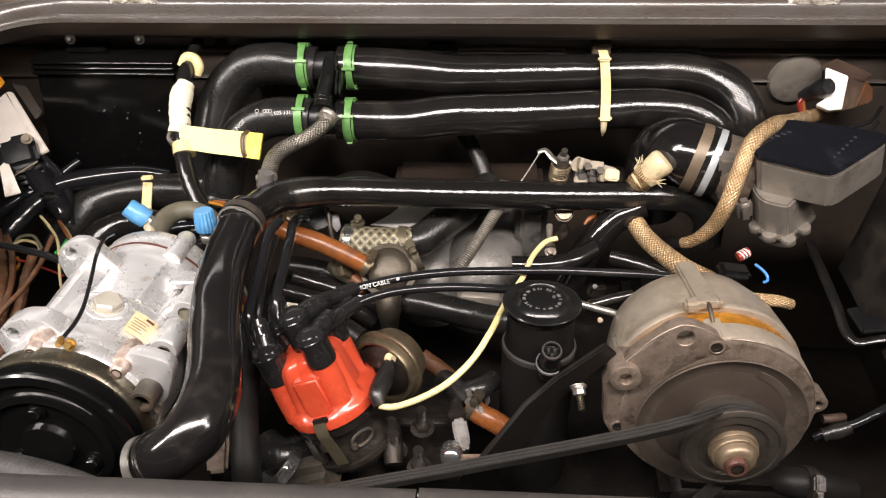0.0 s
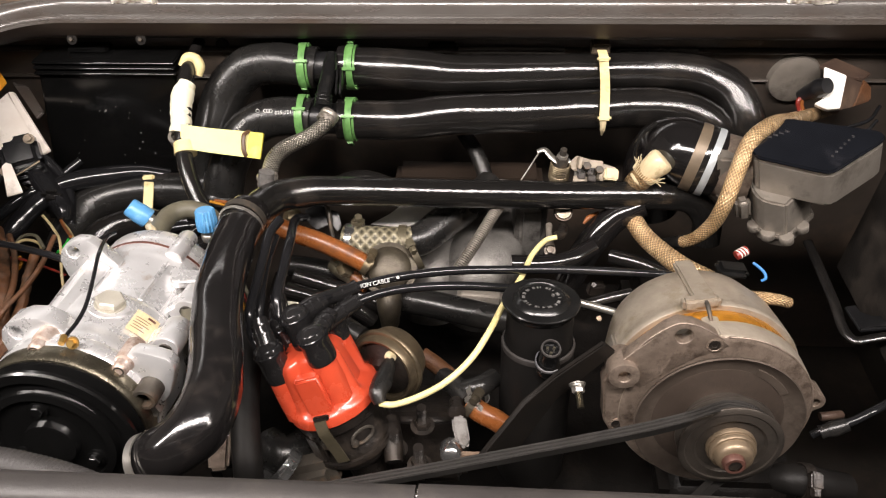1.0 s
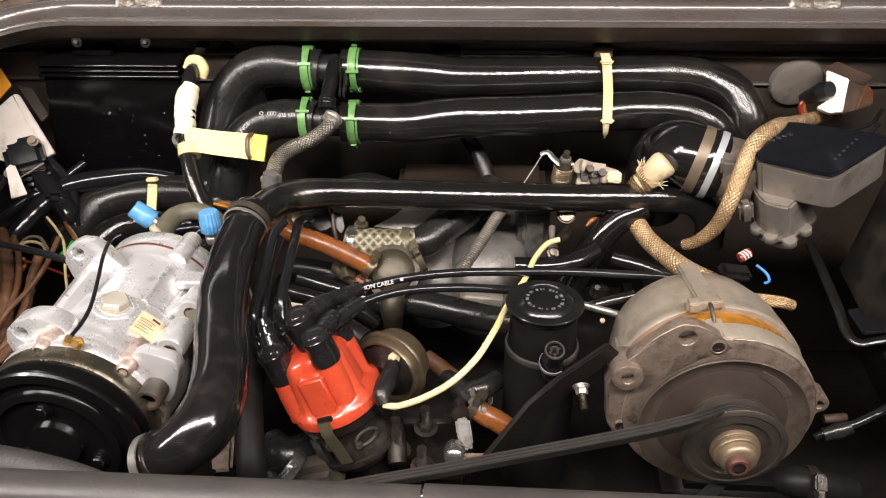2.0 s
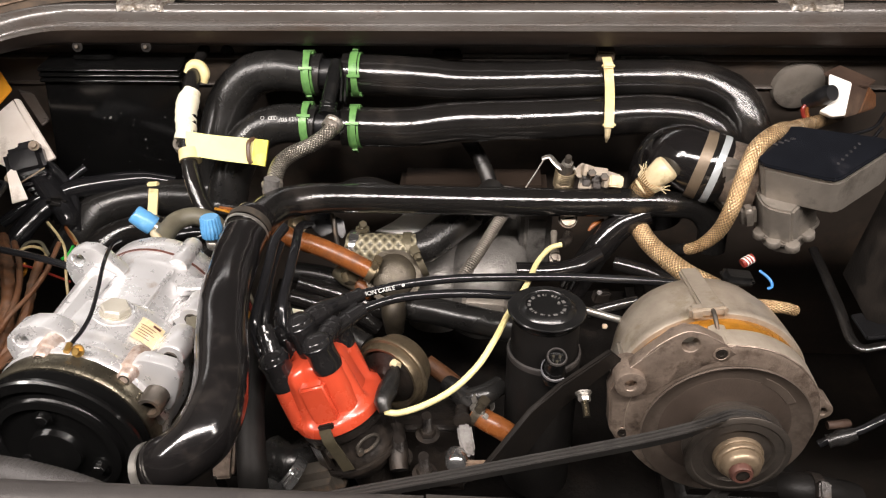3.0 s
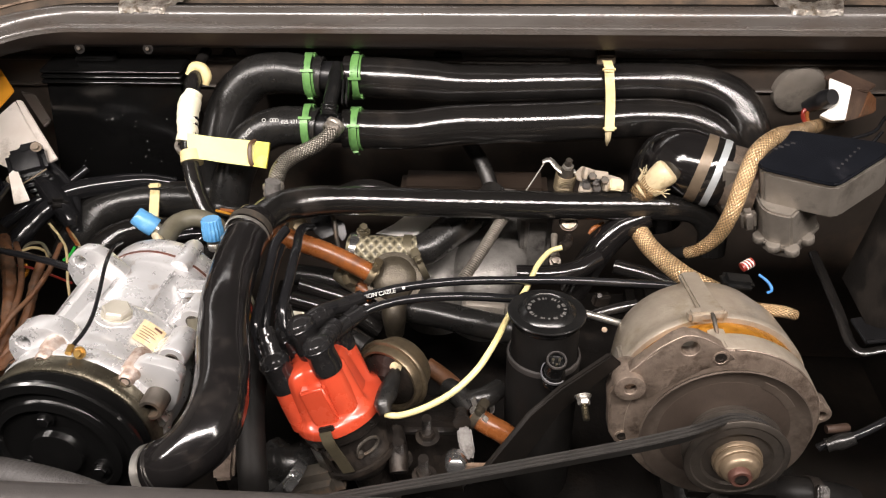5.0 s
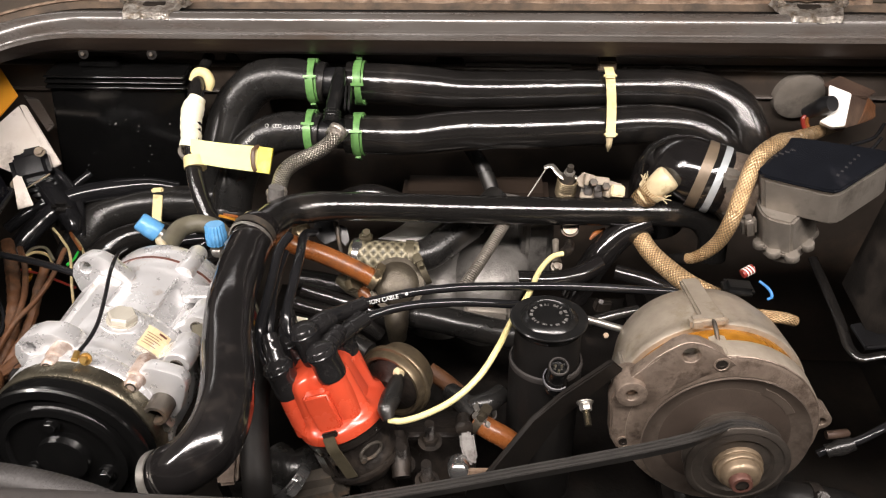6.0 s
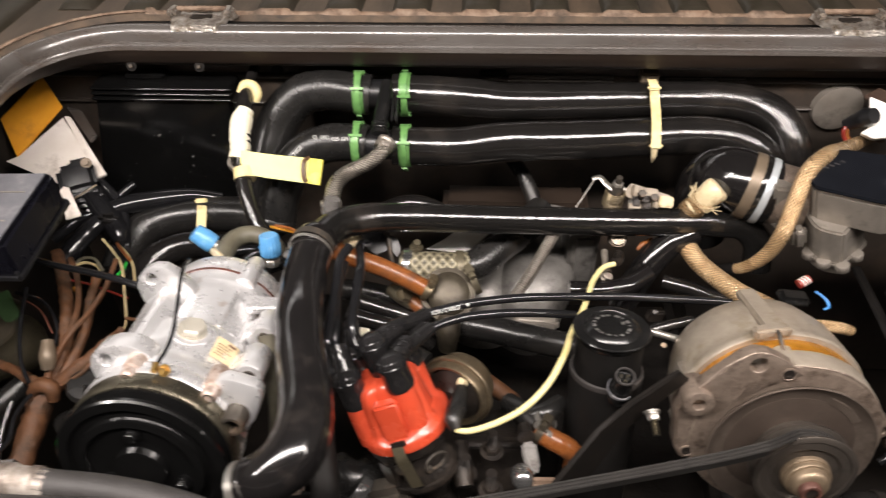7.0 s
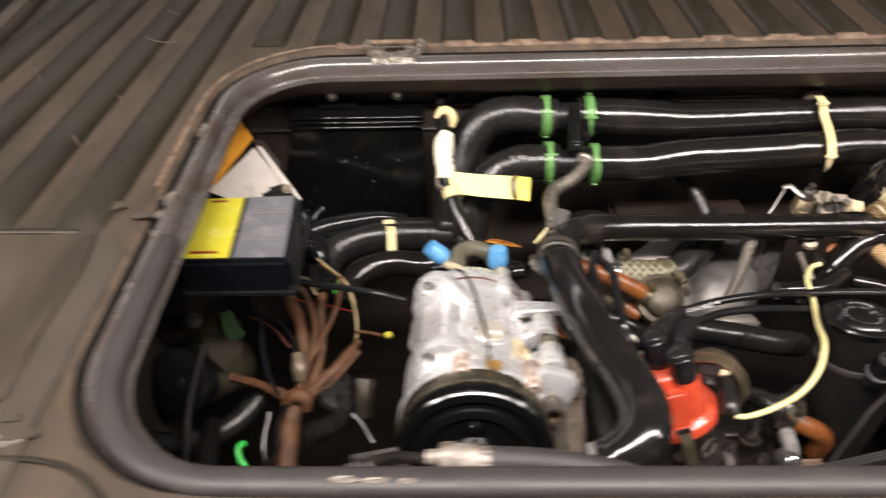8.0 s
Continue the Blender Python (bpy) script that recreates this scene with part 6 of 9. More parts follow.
# ---- oil filler ----
def filler():
    ax = Vector((0, 0.22, 1)).normalized()
    c = V((0.1039, 0.4171, -0.0937))
    t = thing("oil_filler", c - ax * 0.16, "black oil filler neck with a round glossy black cap", "filler neck")
    bm = bmesh.new()
    lathe(bm, [(0, -.200), (.0318, -.200), (.0318, -.052), (.0308, -.048), (.0288, -.0475), (.0284, -.020), (.028, -.010), (.024, -.006)], c, ax, 48)
    part("neck", bm, NECK, t)
    bm = bmesh.new()
    lathe(bm, [(.0300, -.0466), (.0316, -.0474), (.0322, -.0496), (.0318, -.0520)], c, ax, 48)
    part("neck_edge", bm, SEAL, t, "worn pale edge of the neck")
    cap = bmesh.new()
    lathe(cap, [(.0223, -.016), (.0288, -.0135), (.0307, -.0085), (.0326, -.0066), (.0329, -.0056), (.0322, -.0046), (.0307, -.0044), (.0270, -.0048), (.0246, -.0046), (.0238, -.0036), (.0197, -.0002), (.0190, .0000), (.0184, -.0006), (.0177, -.0026), (.0112, -.0032), (0, -.0034)], c, ax, 72)
    cap = part("cap", cap, GLOSS, t, "glossy black dished screw cap with a bevelled ring", 30)
    u, v = basis(ax)
    bm = bmesh.new()
    for k in range(25):
        a = radians(360 * k / 25 + 4 * math.sin(k * 2.3))
        d = u * math.cos(a) + v * math.sin(a)
        block(bm, c + d * 0.0150 - ax * 0.0025, (0.0009 + 0.0007 * (k % 3), 0.0028, 0.0008), d.cross(ax), d, 0.0002, 1)
    lathe(bm, [(0, .0006), (.0012, .0004), (.0016, -.001)], c + u * 0.010 + v * 0.004 - ax * 0.0022, ax, 12)
    part("marking", bm, MARKS, cap, "raised unreadable marks")
    # the plug socket on the neck, open at the top, with its wire strap
    sp = bmesh.new()
    p, up = V((0.1099, 0.3698, -0.1049)), V((0, -0.20, 1)).normalized()
    lathe(sp, [(0, -.0050), (.0062, -.0050), (.0066, -.0008), (.0074, .0000), (.0082, -.0010), (.0084, -.0040), (.0084, -.0260), (.0100, -.0280), (.0100, -.0360), (.0070, -.0380), (.0066, -.0520), (0, -.0520)], p, up, 30)
    sp = part("socket", sp, GLOSS, t, "black plastic plug socket")
    bm = bmesh.new()
    lathe(bm, [(.0064, -.0008), (.0068, .0006), (.0078, .0006), (.0083, -.0010)], p, up, 30)
    part("rim", bm, SEAL, sp, "worn grey rim")
    u, v = basis(up)
    for k in range(3):
        a = radians(120 * k + 30)
        bm = bmesh.new()
        lathe(bm, [(0, 0), (.0011, 0), (.0011, -.005), (0, -.005)], p + (u * math.cos(a) + v * math.sin(a)) * 0.0030 - up * 0.0016, up, 8)
        part("pin", bm, PULLEY_RIM, sp)
    bm = bmesh.new()
    lathe(bm, [(.0102, -.0235), (.0112, -.0235), (.0112, -.0205), (.0102, -.0205)], p, up, 24, (1, 0, 0), 250, 150)
    part("strap", bm, LABEL_GREY, sp, "dull grey strap")


filler()

# ---- air flow meter and its rubber elbow ----
def flow_meter():
    def flat(z, pts):
        return [Vector((x, y, z)) for x, y, _ in pts]
    outline = [(0.3036, 0.5587, -0.05), (0.3022, 0.5667, -0.05), (0.3062, 0.576, -0.05), (0.3127, 0.5845, -0.05), (0.3415, 0.6152, -0.05), (0.3491, 0.6225, -0.05), (0.3578, 0.6226, -0.05), (0.4279, 0.6042, -0.05), (0.4337, 0.6005, -0.05), (0.4338, 0.5928, -0.05), (0.4258, 0.5833, -0.05), (0.3797, 0.5466, -0.05), (0.37, 0.5387, -0.05), (0.362, 0.5351, -0.05), (0.3546, 0.5366, -0.05), (0.3087, 0.5553, -0.05)]
    c = sum((V(p) for p in outline), Vector()) / len(outline)
    t = thing("air_flow_meter", c - Vector((0, 0, 0.12)), "grey cast air flow meter with a dark blue-black lid", "air flow meter")
    lid = bmesh.new()
    slab(lid, outline, 0.0045, 0.0016, (0.30, 0.03, -1))
    lid = part("lid", lid, surf("dark lid", (0.008, 0.009, 0.012), None, 0.16, bump=0.03, dirt=(0.02, 0.02, 0.024), dirt_amount=0.12, rough_vary=0.05), t, "smooth dark blue-black plastic lid", 30)
    top = [V(p) for p in ((0.2986, 0.5648, -0.05), (0.3487, 0.6265, -0.05), (0.4331, 0.5976, -0.05), (0.3623, 0.5377, -0.05))]
    ex, ey = (top[3] - top[0]).normalized(), (top[2] - top[3]).normalized()
    bm = bmesh.new()
    for i in range(6):
        block(bm, V((0.3726, 0.559, -0.0497)).lerp(V((0.4032, 0.5917, -0.0497)), i / 5), (0.0024, 0.0034, 0.0003), ex, ey, 0.00005, 1)
    part("marks", bm, LID_MARKS, lid, "faint grey printed marks")
    bm = bmesh.new()
    for i in range(4):
        block(bm, V((0.3248, 0.589, -0.0497)).lerp(V((0.3446, 0.5991, -0.0497)), i / 3), (0.0045, 0.0030, 0.0003), ex, ey, 0.00005, 1)
    part("marks", bm, LID_MARKS, lid, "faint grey printed marks")
    body = bmesh.new()
    slab(body, [c + (p - c) * 0.985 + Vector((0.0014, 0, -0.0044)) for p in (V(q) for q in outline)], 0.040, 0.003, (0.30, 0.03, -1))
    body = part("housing", body, ALU_GREY, t, "dull grey cast housing")
    # bulged lower half, leaning as the box above does, on a scalloped flange
    drop = V((0.30, 0.03, -1)).normalized()
    plan = [V((x, y, -0.0895)) for x, y in ((0.3140, 0.5900), (0.3118, 0.5640), (0.3122, 0.5530), (0.3150, 0.5450), (0.3210, 0.5400), (0.3290, 0.5372), (0.3370, 0.5352), (0.3500, 0.5500), (0.3560, 0.5520), (0.3720, 0.5700), (0.3720, 0.6400), (0.3350, 0.6300))]
    low = bmesh.new()
    slab(low, plan, 0.043, 0.0022, drop)
    part("lower_housing", low, ALU_GREY, t, "", 35)
    mid = sum(plan, Vector()) / len(plan)
    flange = bmesh.new()
    slab(flange, [mid + (p - mid) * (1.10 if i % 2 else 1.05) + drop * 0.0405 for i, p in enumerate(plan)], 0.0070, 0.0020, drop)
    part("flange", flange, ALU_GREY, t, "", 35)
    skirt = bmesh.new()
    slab(skirt, [mid + (p - mid) * 0.99 + drop * 0.0460 for p in plan], 0.0135, 0.003, drop)
    part("skirt", skirt, ALU_GREY, t, "", 35)
    for i, k in ((2, 1.04), (4, 1.02), (6, 1.04), (8, 1.04)):
        p = mid + (plan[i] - mid) * k + drop * 0.0398
        bm = bmesh.new()
        lathe(bm, [(0, 0), (.0060, 0), (.0068, .0010), (.0068, .0072), (.0058, .0086), (0, .0086)], p, drop, 24)
        part("boss", bm, ALU_GREY, t)
    bm = bmesh.new()
    block(bm, V((0.3085, 0.5580, -0.1120)), (.014, .014, .024), (1, 0, 0.3), (0, 1, 0), .004, 3)
    part("lug", bm, ALU_GREY, t)
    # square box behind the inlet neck
    bm = bmesh.new()
    slab(bm, [(0.2790, 0.5800, -0.0690), (0.3120, 0.5800, -0.0720), (0.3290, 0.5800, -0.1250), (0.2905, 0.5800, -0.1220)], 0.030, 0.003, (0.25, 1, 0))
    part("inlet_box", bm, ALU_GREY, t, "", 35)
    neck = bmesh.new()
    tube(neck, [(0.327, 0.5938, -0.0972), (0.3051, 0.6054, -0.0978), (0.2824, 0.6175, -0.0977)], [.031, .032, .032], 32)
    part("neck", neck, ALU_DIRTY, t, "round grey inlet neck")
    bm = bmesh.new()
    block(bm, (0.2879, 0.6094, -0.0746), (.018, .012, .012), bevel=.003)
    part("lug", bm, ALU_GREY, t)
    return t


flow_meter()


def intake_elbow():
    t = thing("intake_elbow", (0.2494, 0.6341, -0.1214), "glossy black rubber intake elbow clamped to the meter", "elbow hose")
    bm = bmesh.new()
    tube(bm, [(0.2937, 0.6129, -0.0992), (0.2815, 0.6162, -0.0976), (0.2719, 0.6209, -0.0961), (0.2584, 0.6312, -0.0958), (0.2461, 0.6446, -0.1068), (0.2423, 0.6539, -0.1362), (0.2504, 0.6637, -0.1924)], [.0345, .0345, .0340, .0345, .0340, .0330, .033], 40)
    part("elbow", bm, LACQUER, t)
    bm = bmesh.new()
    tube(bm, [(0.2146, 0.62, -0.1116), (0.2108, 0.6237, -0.0927), (0.2167, 0.63, -0.0747), (0.2299, 0.6344, -0.0651)], .0022, 8)
    part("seam", bm, PIPE, t)
    ax = V((0.2914, 0.6131, -0.0987)) - V((0.2681, 0.6227, -0.0954))
    for (p, mat, w, label) in (((0.273, 0.6202, -0.0963), LOOM_BAND, .011, "dull tan band"), ((0.2866, 0.6149, -0.0986), BAND_PALE, .007, "pale plated steel band"), ((0.2801, 0.6177, -0.0973), RUBBER, .007, "")):
        bm = bmesh.new()
        lathe(bm, [(.034, -w / 2), (.0357, -w / 2), (.0361, 0), (.0357, w / 2), (.034, w / 2)], p, ax, 48)
        part("band", bm, mat, t, label)


intake_elbow()
hose("braided_hose", [(0.2313, 0.6098, -0.0945), (0.2219, 0.6147, -0.1178), (0.218, 0.6312, -0.1585), (0.2117, 0.601, -0.1537), (0.2208, 0.57, -0.1583), (0.2351, 0.5348, -0.153), (0.249, 0.5034, -0.1437), (0.2685, 0.4859, -0.1421)], .0098, GOLD_BRAID, "gold braided hose running under the crossover pipe", n=20)
hose("braided_hose", [(0.4837, 0.7947, -0.1443), (0.4341, 0.7353, -0.1158), (0.3702, 0.6560, -0.0740), (0.3320, 0.6100, -0.0500), (0.3056, 0.5815, -0.05), (0.2911, 0.5564, -0.0685), (0.2829, 0.541, -0.0915), (0.278, 0.5444, -0.1242), (0.266, 0.5528, -0.151), (0.2546, 0.5649, -0.1664)], [.0080, .0080, .0080, .0080, .0080, .0078, .0076, .0072, .0064, .0056], GOLD_BRAID, "gold braided hose over the air flow meter", n=20)
# added black cover: stands in for the shadow that swallows the hose end
hose("hose_end_cover", [(0.2600, 0.5590, -0.1590), (0.2546, 0.5649, -0.1664), (0.2480, 0.5725, -0.1755)], .0068, NECK, "dull black cover added where a braided hose's end goes dark", "sleeve", n=18)
hose("braided_hose", [(0.2733, 0.4463, -0.1195), (0.2980, 0.4462, -0.1218), (0.3130, 0.4466, -0.1240), (0.3250, 0.4490, -0.1300)], [.0056, .0056, .0054, .0050], GOLD_BRAID, "short gold braided hose behind the alternator", n=18)


def cream_plug():
    t = thing("cream_connector", (0.2241, 0.6063, -0.105), "ivory plastic hose connector with frayed gold braid", "connector")
    bm = bmesh.new()
    lathe(bm, [(0, .0205), (.0095, .0200), (.0128, .0185), (.0140, .0155), (.0140, .0120), (.0134, .008), (.0124, .002), (.0108, -.004), (.0098, -.011), (.0092, -.016), (0, -.016)], (0.2228, 0.6026, -0.1015), V((0.238, 0.6072, -0.0876)) - V((0.2183, 0.6033, -0.1078)), 28)
    part("sleeve", bm, IVORY, t)
    bm = bmesh.new()
    tube(bm, [(0.2205, 0.5981, -0.0989), (0.2168, 0.6064, -0.1161), (0.2141, 0.6344, -0.1548)], [.0115, .0126, .0105], 20, ribs=0.0006, pitch=0.003)
    part("frayed_end", bm, GOLD_BRAID, t, "frayed gold braid end")
    bm = bmesh.new()
    rng = random.Random(5)
    foot, way = V((0.2153, 0.5959, -0.1037)), (V((0.2261, 0.6011, -0.0961)) - V((0.2134, 0.5974, -0.1107))).normalized()
    u, v = basis(way)
    for k in range(34):
        g = 2 * math.pi * k / 34
        d = u * math.cos(g) + v * math.sin(g)
        q = foot + d * 0.0128
        tube(bm, [q, q + way * 0.006 + d * 0.0015, q + way * rng.uniform(.007, .014) + d * rng.uniform(.001, .007) + u * rng.uniform(-.003, .003)], 0.0004, 5, 0.004)
    part("frayed_strands", bm, IVORY, t, "loose frayed strands")


cream_plug()

# ---- hoses and fittings behind the compressor ----
hose("heater_hose", [(-0.4504, 0.5994, -0.2345), (-0.4507, 0.6353, -0.2254), (-0.441, 0.665, -0.2164), (-0.4113, 0.6846, -0.2124), (-0.3708, 0.6942, -0.2128), (-0.3091, 0.6897, -0.2079), (-0.2591, 0.6742, -0.199)], .0232, RUBBER_DULL, "thick ribbed black heater hose behind the compressor", n=24, ribs=0.0001, pitch=0.004, step=0.0012)
hose("heater_hose", [(-0.4189, 0.5703, -0.2241), (-0.4078, 0.6059, -0.2163), (-0.3866, 0.6251, -0.2121), (-0.3528, 0.6311, -0.2083), (-0.3177, 0.6222, -0.206), (-0.2835, 0.6188, -0.1977)], .0165, RUBBER, "glossy black heater hose beside a thicker one", n=20)
hose("breather_hose", [(-0.4753, 0.6593, -0.1831), (-0.4505, 0.6748, -0.1832), (-0.4144, 0.6895, -0.1849), (-0.3808, 0.7023, -0.1886), (-0.3461, 0.7093, -0.1986)], [.011, .0125, .012, .010, .009], SHEATH, "glossy black sheathed hose in the corner", n=16)
hose("breather_hose", [(-0.2807, 0.5349, -0.1851), (-0.2548, 0.543, -0.1712), (-0.2291, 0.5489, -0.1596), (-0.1959, 0.5461, -0.1505)], .0085, RUBBER, "black hose behind the compressor head", n=14)
hose("breather_hose", [(-0.2822, 0.5735, -0.1877), (-0.2615, 0.5803, -0.1746), (-0.2316, 0.5816, -0.1683), (-0.1968, 0.5643, -0.1604)], .0065, RUBBER, "thin black hose behind the compressor head", n=14)
hose("breather_hose", [(-0.3027, 0.5894, -0.1837), (-0.2784, 0.5895, -0.1781), (-0.2561, 0.587, -0.1753), (-0.2277, 0.5692, -0.1672)], .006, SHEATH, "thin glossy black hose with a white mark", n=14)


def cream_tie(points, label, w=0.006):
    t = thing("cable_tie", points[0], label, "strap", "cream ties")
    bm = bmesh.new()
    rows = []
    for q, f in spline(points, 0.004):
        rows.append([bm.verts.new(q + Vector((s * w, 0, 0)) + Vector((0, -0.6, 0.8)) * d) for s, d in ((-1, 0), (1, 0), (1, .002), (-1, .002))])
    for a, b in zip(rows, rows[1:]):
        for j in range(4):
            bm.faces.new((a[j], a[(j + 1) % 4], b[(j + 1) % 4], b[j]))
    bm.faces.new(rows[0])
    bm.faces.new(rows[-1])
    part("band", bm, CREAM, t)
    bm = bmesh.new()
    block(bm, V(points[0]) + Vector((0, -0.001, 0.002)), (w * 2.7, 0.008, 0.008), (1, 0, 0.1), (0, 0.7, -0.7), 0.002)
    part("buckle", bm, CREAM, t)
    return t


cream_tie([(-0.3659, 0.6941, -0.1927), (-0.362, 0.6813, -0.1935), (-0.3615, 0.6693, -0.2035), (-0.3599, 0.6497, -0.2172), (-0.3568, 0.6296, -0.2243)], "cream plastic tie round two heater hoses")


def service_port(cap_at, axis, foot, label, ribbed):
    c, a = V(cap_at), V(axis).normalized()
    t = thing("service_port", foot, label, "valve", "blue-capped service ports")
    bm = bmesh.new()
    u, v = basis(a)
    n = 108
    rings = []
    for r, h, k in ((.0100, -.011, 0), (.0104, -.010, 1), (.0104, .001, 1), (.0098, .002, 1), (.0095, .010, 1), (.0084, .0115, 0)):
        ring = []
        for j in range(n):
            g = 2 * math.pi * j / n
            rr = r + (0.0005 * math.cos(g * 18) if ribbed and k else 0)
            ring.append(bm.verts.new(c + a * h + (u * math.cos(g) + v * math.sin(g)) * rr))
        rings.append(ring)
    for p, q in zip(rings, rings[1:]):
        for j in range(n):
            bm.faces.new((p[j], p[(j + 1) % n], q[(j + 1) % n], q[j]))
    bm.faces.new(list(reversed(rings[0])))
    bm.faces.new(rings[-1])
    part("cap", bm, BLUE, t, "blue plastic dust cap")
    bm = bmesh.new()
    tube(bm, [c - a * 0.010, c - a * 0.024], 0.0068, 14)
    hexhead(bm, c - a * 0.022, a, 0.015, 0.006)
    part("stem", bm, STEEL, t, "bright steel stem")


service_port((-0.2955, 0.5399, -0.1169), (-0.75, 0.05, 0.75), (-0.2867, 0.5401, -0.1351), "blue-capped service port on an olive hose", False)
service_port((-0.2277, 0.5404, -0.1247), (0.0, 0.25, 0.95), (-0.2371, 0.5451, -0.1483), "blue-capped service port with a ribbed cap", True)
hose("refrigerant_hose", [(-0.2656, 0.4895, -0.1175), (-0.2699, 0.5096, -0.125), (-0.2728, 0.534, -0.1279), (-0.2694, 0.5536, -0.1293), (-0.2545, 0.5653, -0.1327), (-0.2355, 0.5649, -0.142), (-0.2282, 0.5588, -0.1564)], .0098, OLIVE_HOSE, "olive rubber refrigerant hose bent over the compressor head", n=18)
hose("refrigerant_hose", [(-0.2588, 0.4954, -0.1118), (-0.2728, 0.5151, -0.1188), (-0.2853, 0.5326, -0.1285)], .0045, IVORY, "small ivory plastic stub", "tube", n=12)

# ---- fuel hoses and fittings in the middle ----
hose("fuel_hose", [(-0.1618, 0.5409, -0.1295), (-0.1433, 0.5368, -0.1354), (-0.1145, 0.5317, -0.1431), (-0.0889, 0.5267, -0.1534), (-0.0646, 0.5223, -0.166)], .0098, ORANGE_HOSE, "orange-brown fuel hose to the pressure regulator", group="orange-brown hoses")
hose("fuel_hose", [(0.0432, 0.3712, -0.1864), (0.0562, 0.3645, -0.1902), (0.0702, 0.3598, -0.1952), (0.0790, 0.3590, -0.2060), (0.0810, 0.3640, -0.235)], .0096, ORANGE_HOSE, "orange-brown hose low beside the filler neck", group="orange-brown hoses")
hose("fuel_hose", [(-0.0032, 0.441, -0.2091), (0.0136, 0.4314, -0.2143), (0.0277, 0.4187, -0.2153)], .0085, LOOM, "short orange-brown hose behind the canister", group="orange-brown hoses")
hose("fuel_hose", [(0.3277, 0.7829, -0.1151), (0.3367, 0.7712, -0.1356), (0.3453, 0.7631, -0.167)], .008, ORANGE_HOSE, "orange-brown hose behind the coolant hoses", group="orange-brown hoses")
hose("fuel_hose", [(-0.1042, 0.5409, -0.1854), (-0.0851, 0.531, -0.1902), (-0.0661, 0.5196, -0.1966)], .008, ORANGE_HOSE, "grimy orange-brown hose under the regulator", group="orange-brown hoses")
worm_clamp((0.0467, 0.3697, -0.1865), V((0.0696, 0.3607, -0.1941)) - V((0.0406, 0.3751, -0.1837)), 0.0108, "olive worm clamp on an orange-brown hose", OLIVE_DARK, 0.007, (0.2, 0.2, 1))
worm_clamp((0.0525, 0.381, -0.1846), (0.5, 0.1, 0.6), 0.0105, "small bright worm clamp on a hose end", STEEL, 0.005, (0.3, -0.6, 1))
worm_clamp((-0.0646, 0.5223, -0.166), V((-0.0646, 0.5223, -0.166)) - V((-0.0889, 0.5267, -0.1534)), 0.0105, "small brass-coloured clamp on the fuel hose", GOLD, 0.007, (0, 0.2, 1))
worm_clamp((-0.0174, 0.553, -0.1794), (1, 0.4, 0.3), 0.0165, "small olive clamp beside the regulator", OLIVE, 0.007, (0, -0.2, 1))


def hose_tee():
    t = thing("hose_tee", (0.0391, 0.39, -0.1896), "black rubber tee joining the low hoses", "hose fitting")
    bm = bmesh.new()
    tube(bm, [(0.0202, 0.4073, -0.1989), (0.0313, 0.3943, -0.1917), (0.0455, 0.3770, -0.1889)], .0098, 18)
    part("run", bm, RUBBER_DULL, t)
    bm = bmesh.new()
    tube(bm, [(0.0367, 0.3881, -0.1914), (0.0518, 0.386, -0.1832), (0.0669, 0.4008, -0.1876)], [.0095, .0098, .0090], 18)
    part("branch", bm, RUBBER_DULL, t)


hose_tee()


def regulator():
    c = V((-0.0426, 0.5267, -0.1762))
    ax = V((0.12, -0.55, 0.80)).normalized()
    t = thing("pressure_regulator", c - ax * 0.03, "olive-plated round fuel pressure regulator", "regulator")
    bm = bmesh.new()
    lathe(bm, [(0, .012), (.010, .012), (.018, .010), (.0225, .006), (.0235, -.001), (.0290, -.002), (.0295, -.006), (.0290, -.010), (.0235, -.011), (.0225, -.030), (.016, -.036), (0, -.036)], c, ax, 44)
    part("body", bm, OLIVE_DARK, t)
    bm = bmesh.new()
    tube(bm, [V(c) - ax * 0.03, V((-0.0418, 0.5019, -0.2027)), V((-0.0422, 0.4978, -0.2291))], [.016, .013, .010], 20)
    part("outlet", bm, OLIVE_DARK, t)
    bm = bmesh.new()
    tube(bm, [(-0.0612, 0.5253, -0.1689), (-0.0693, 0.5248, -0.1629)], .009, 14)
    part("inlet", bm, GOLD, t)


regulator()


def woven_hose():
    t = thing("woven_hose", (-0.0581, 0.5651, -0.1778), "short olive woven hose held by two clamps", "hose")
    bm = bmesh.new()
    tube(bm, [(-0.0947, 0.5661, -0.1739), (-0.0759, 0.564, -0.1732), (-0.0456, 0.5648, -0.1747), (-0.024, 0.5682, -0.1772)], .0178, 28)
    part("hose", bm, OLIVE_BRAID, t)
    for x, mat, w in ((620, CHROME, .010), (712, OLIVE, .009)):
        bm = bmesh.new()
        lathe(bm, [(.018, -w / 2), (.0193, -w / 2), (.0193, w / 2), (.018, w / 2)], V((-0.0947, 0.5661, -0.1739)).lerp(V((-0.024, 0.5682, -0.1772)), (x - 610) / 116), V((-0.024, 0.5682, -0.1772)) - V((-0.0947, 0.5661, -0.1739)), 36)
        part("band", bm, mat, t)
    bm = bmesh.new()
    block(bm, (-0.0794, 0.5731, -0.153), (.014, .009, .008), bevel=.002)
    hexhead(bm, V((-0.0794, 0.5731, -0.153)) + Vector((0, 0, .004)), (0.3, -0.3, 1), .008, .006)
    part("clamp_screw", bm, OLIVE, t)


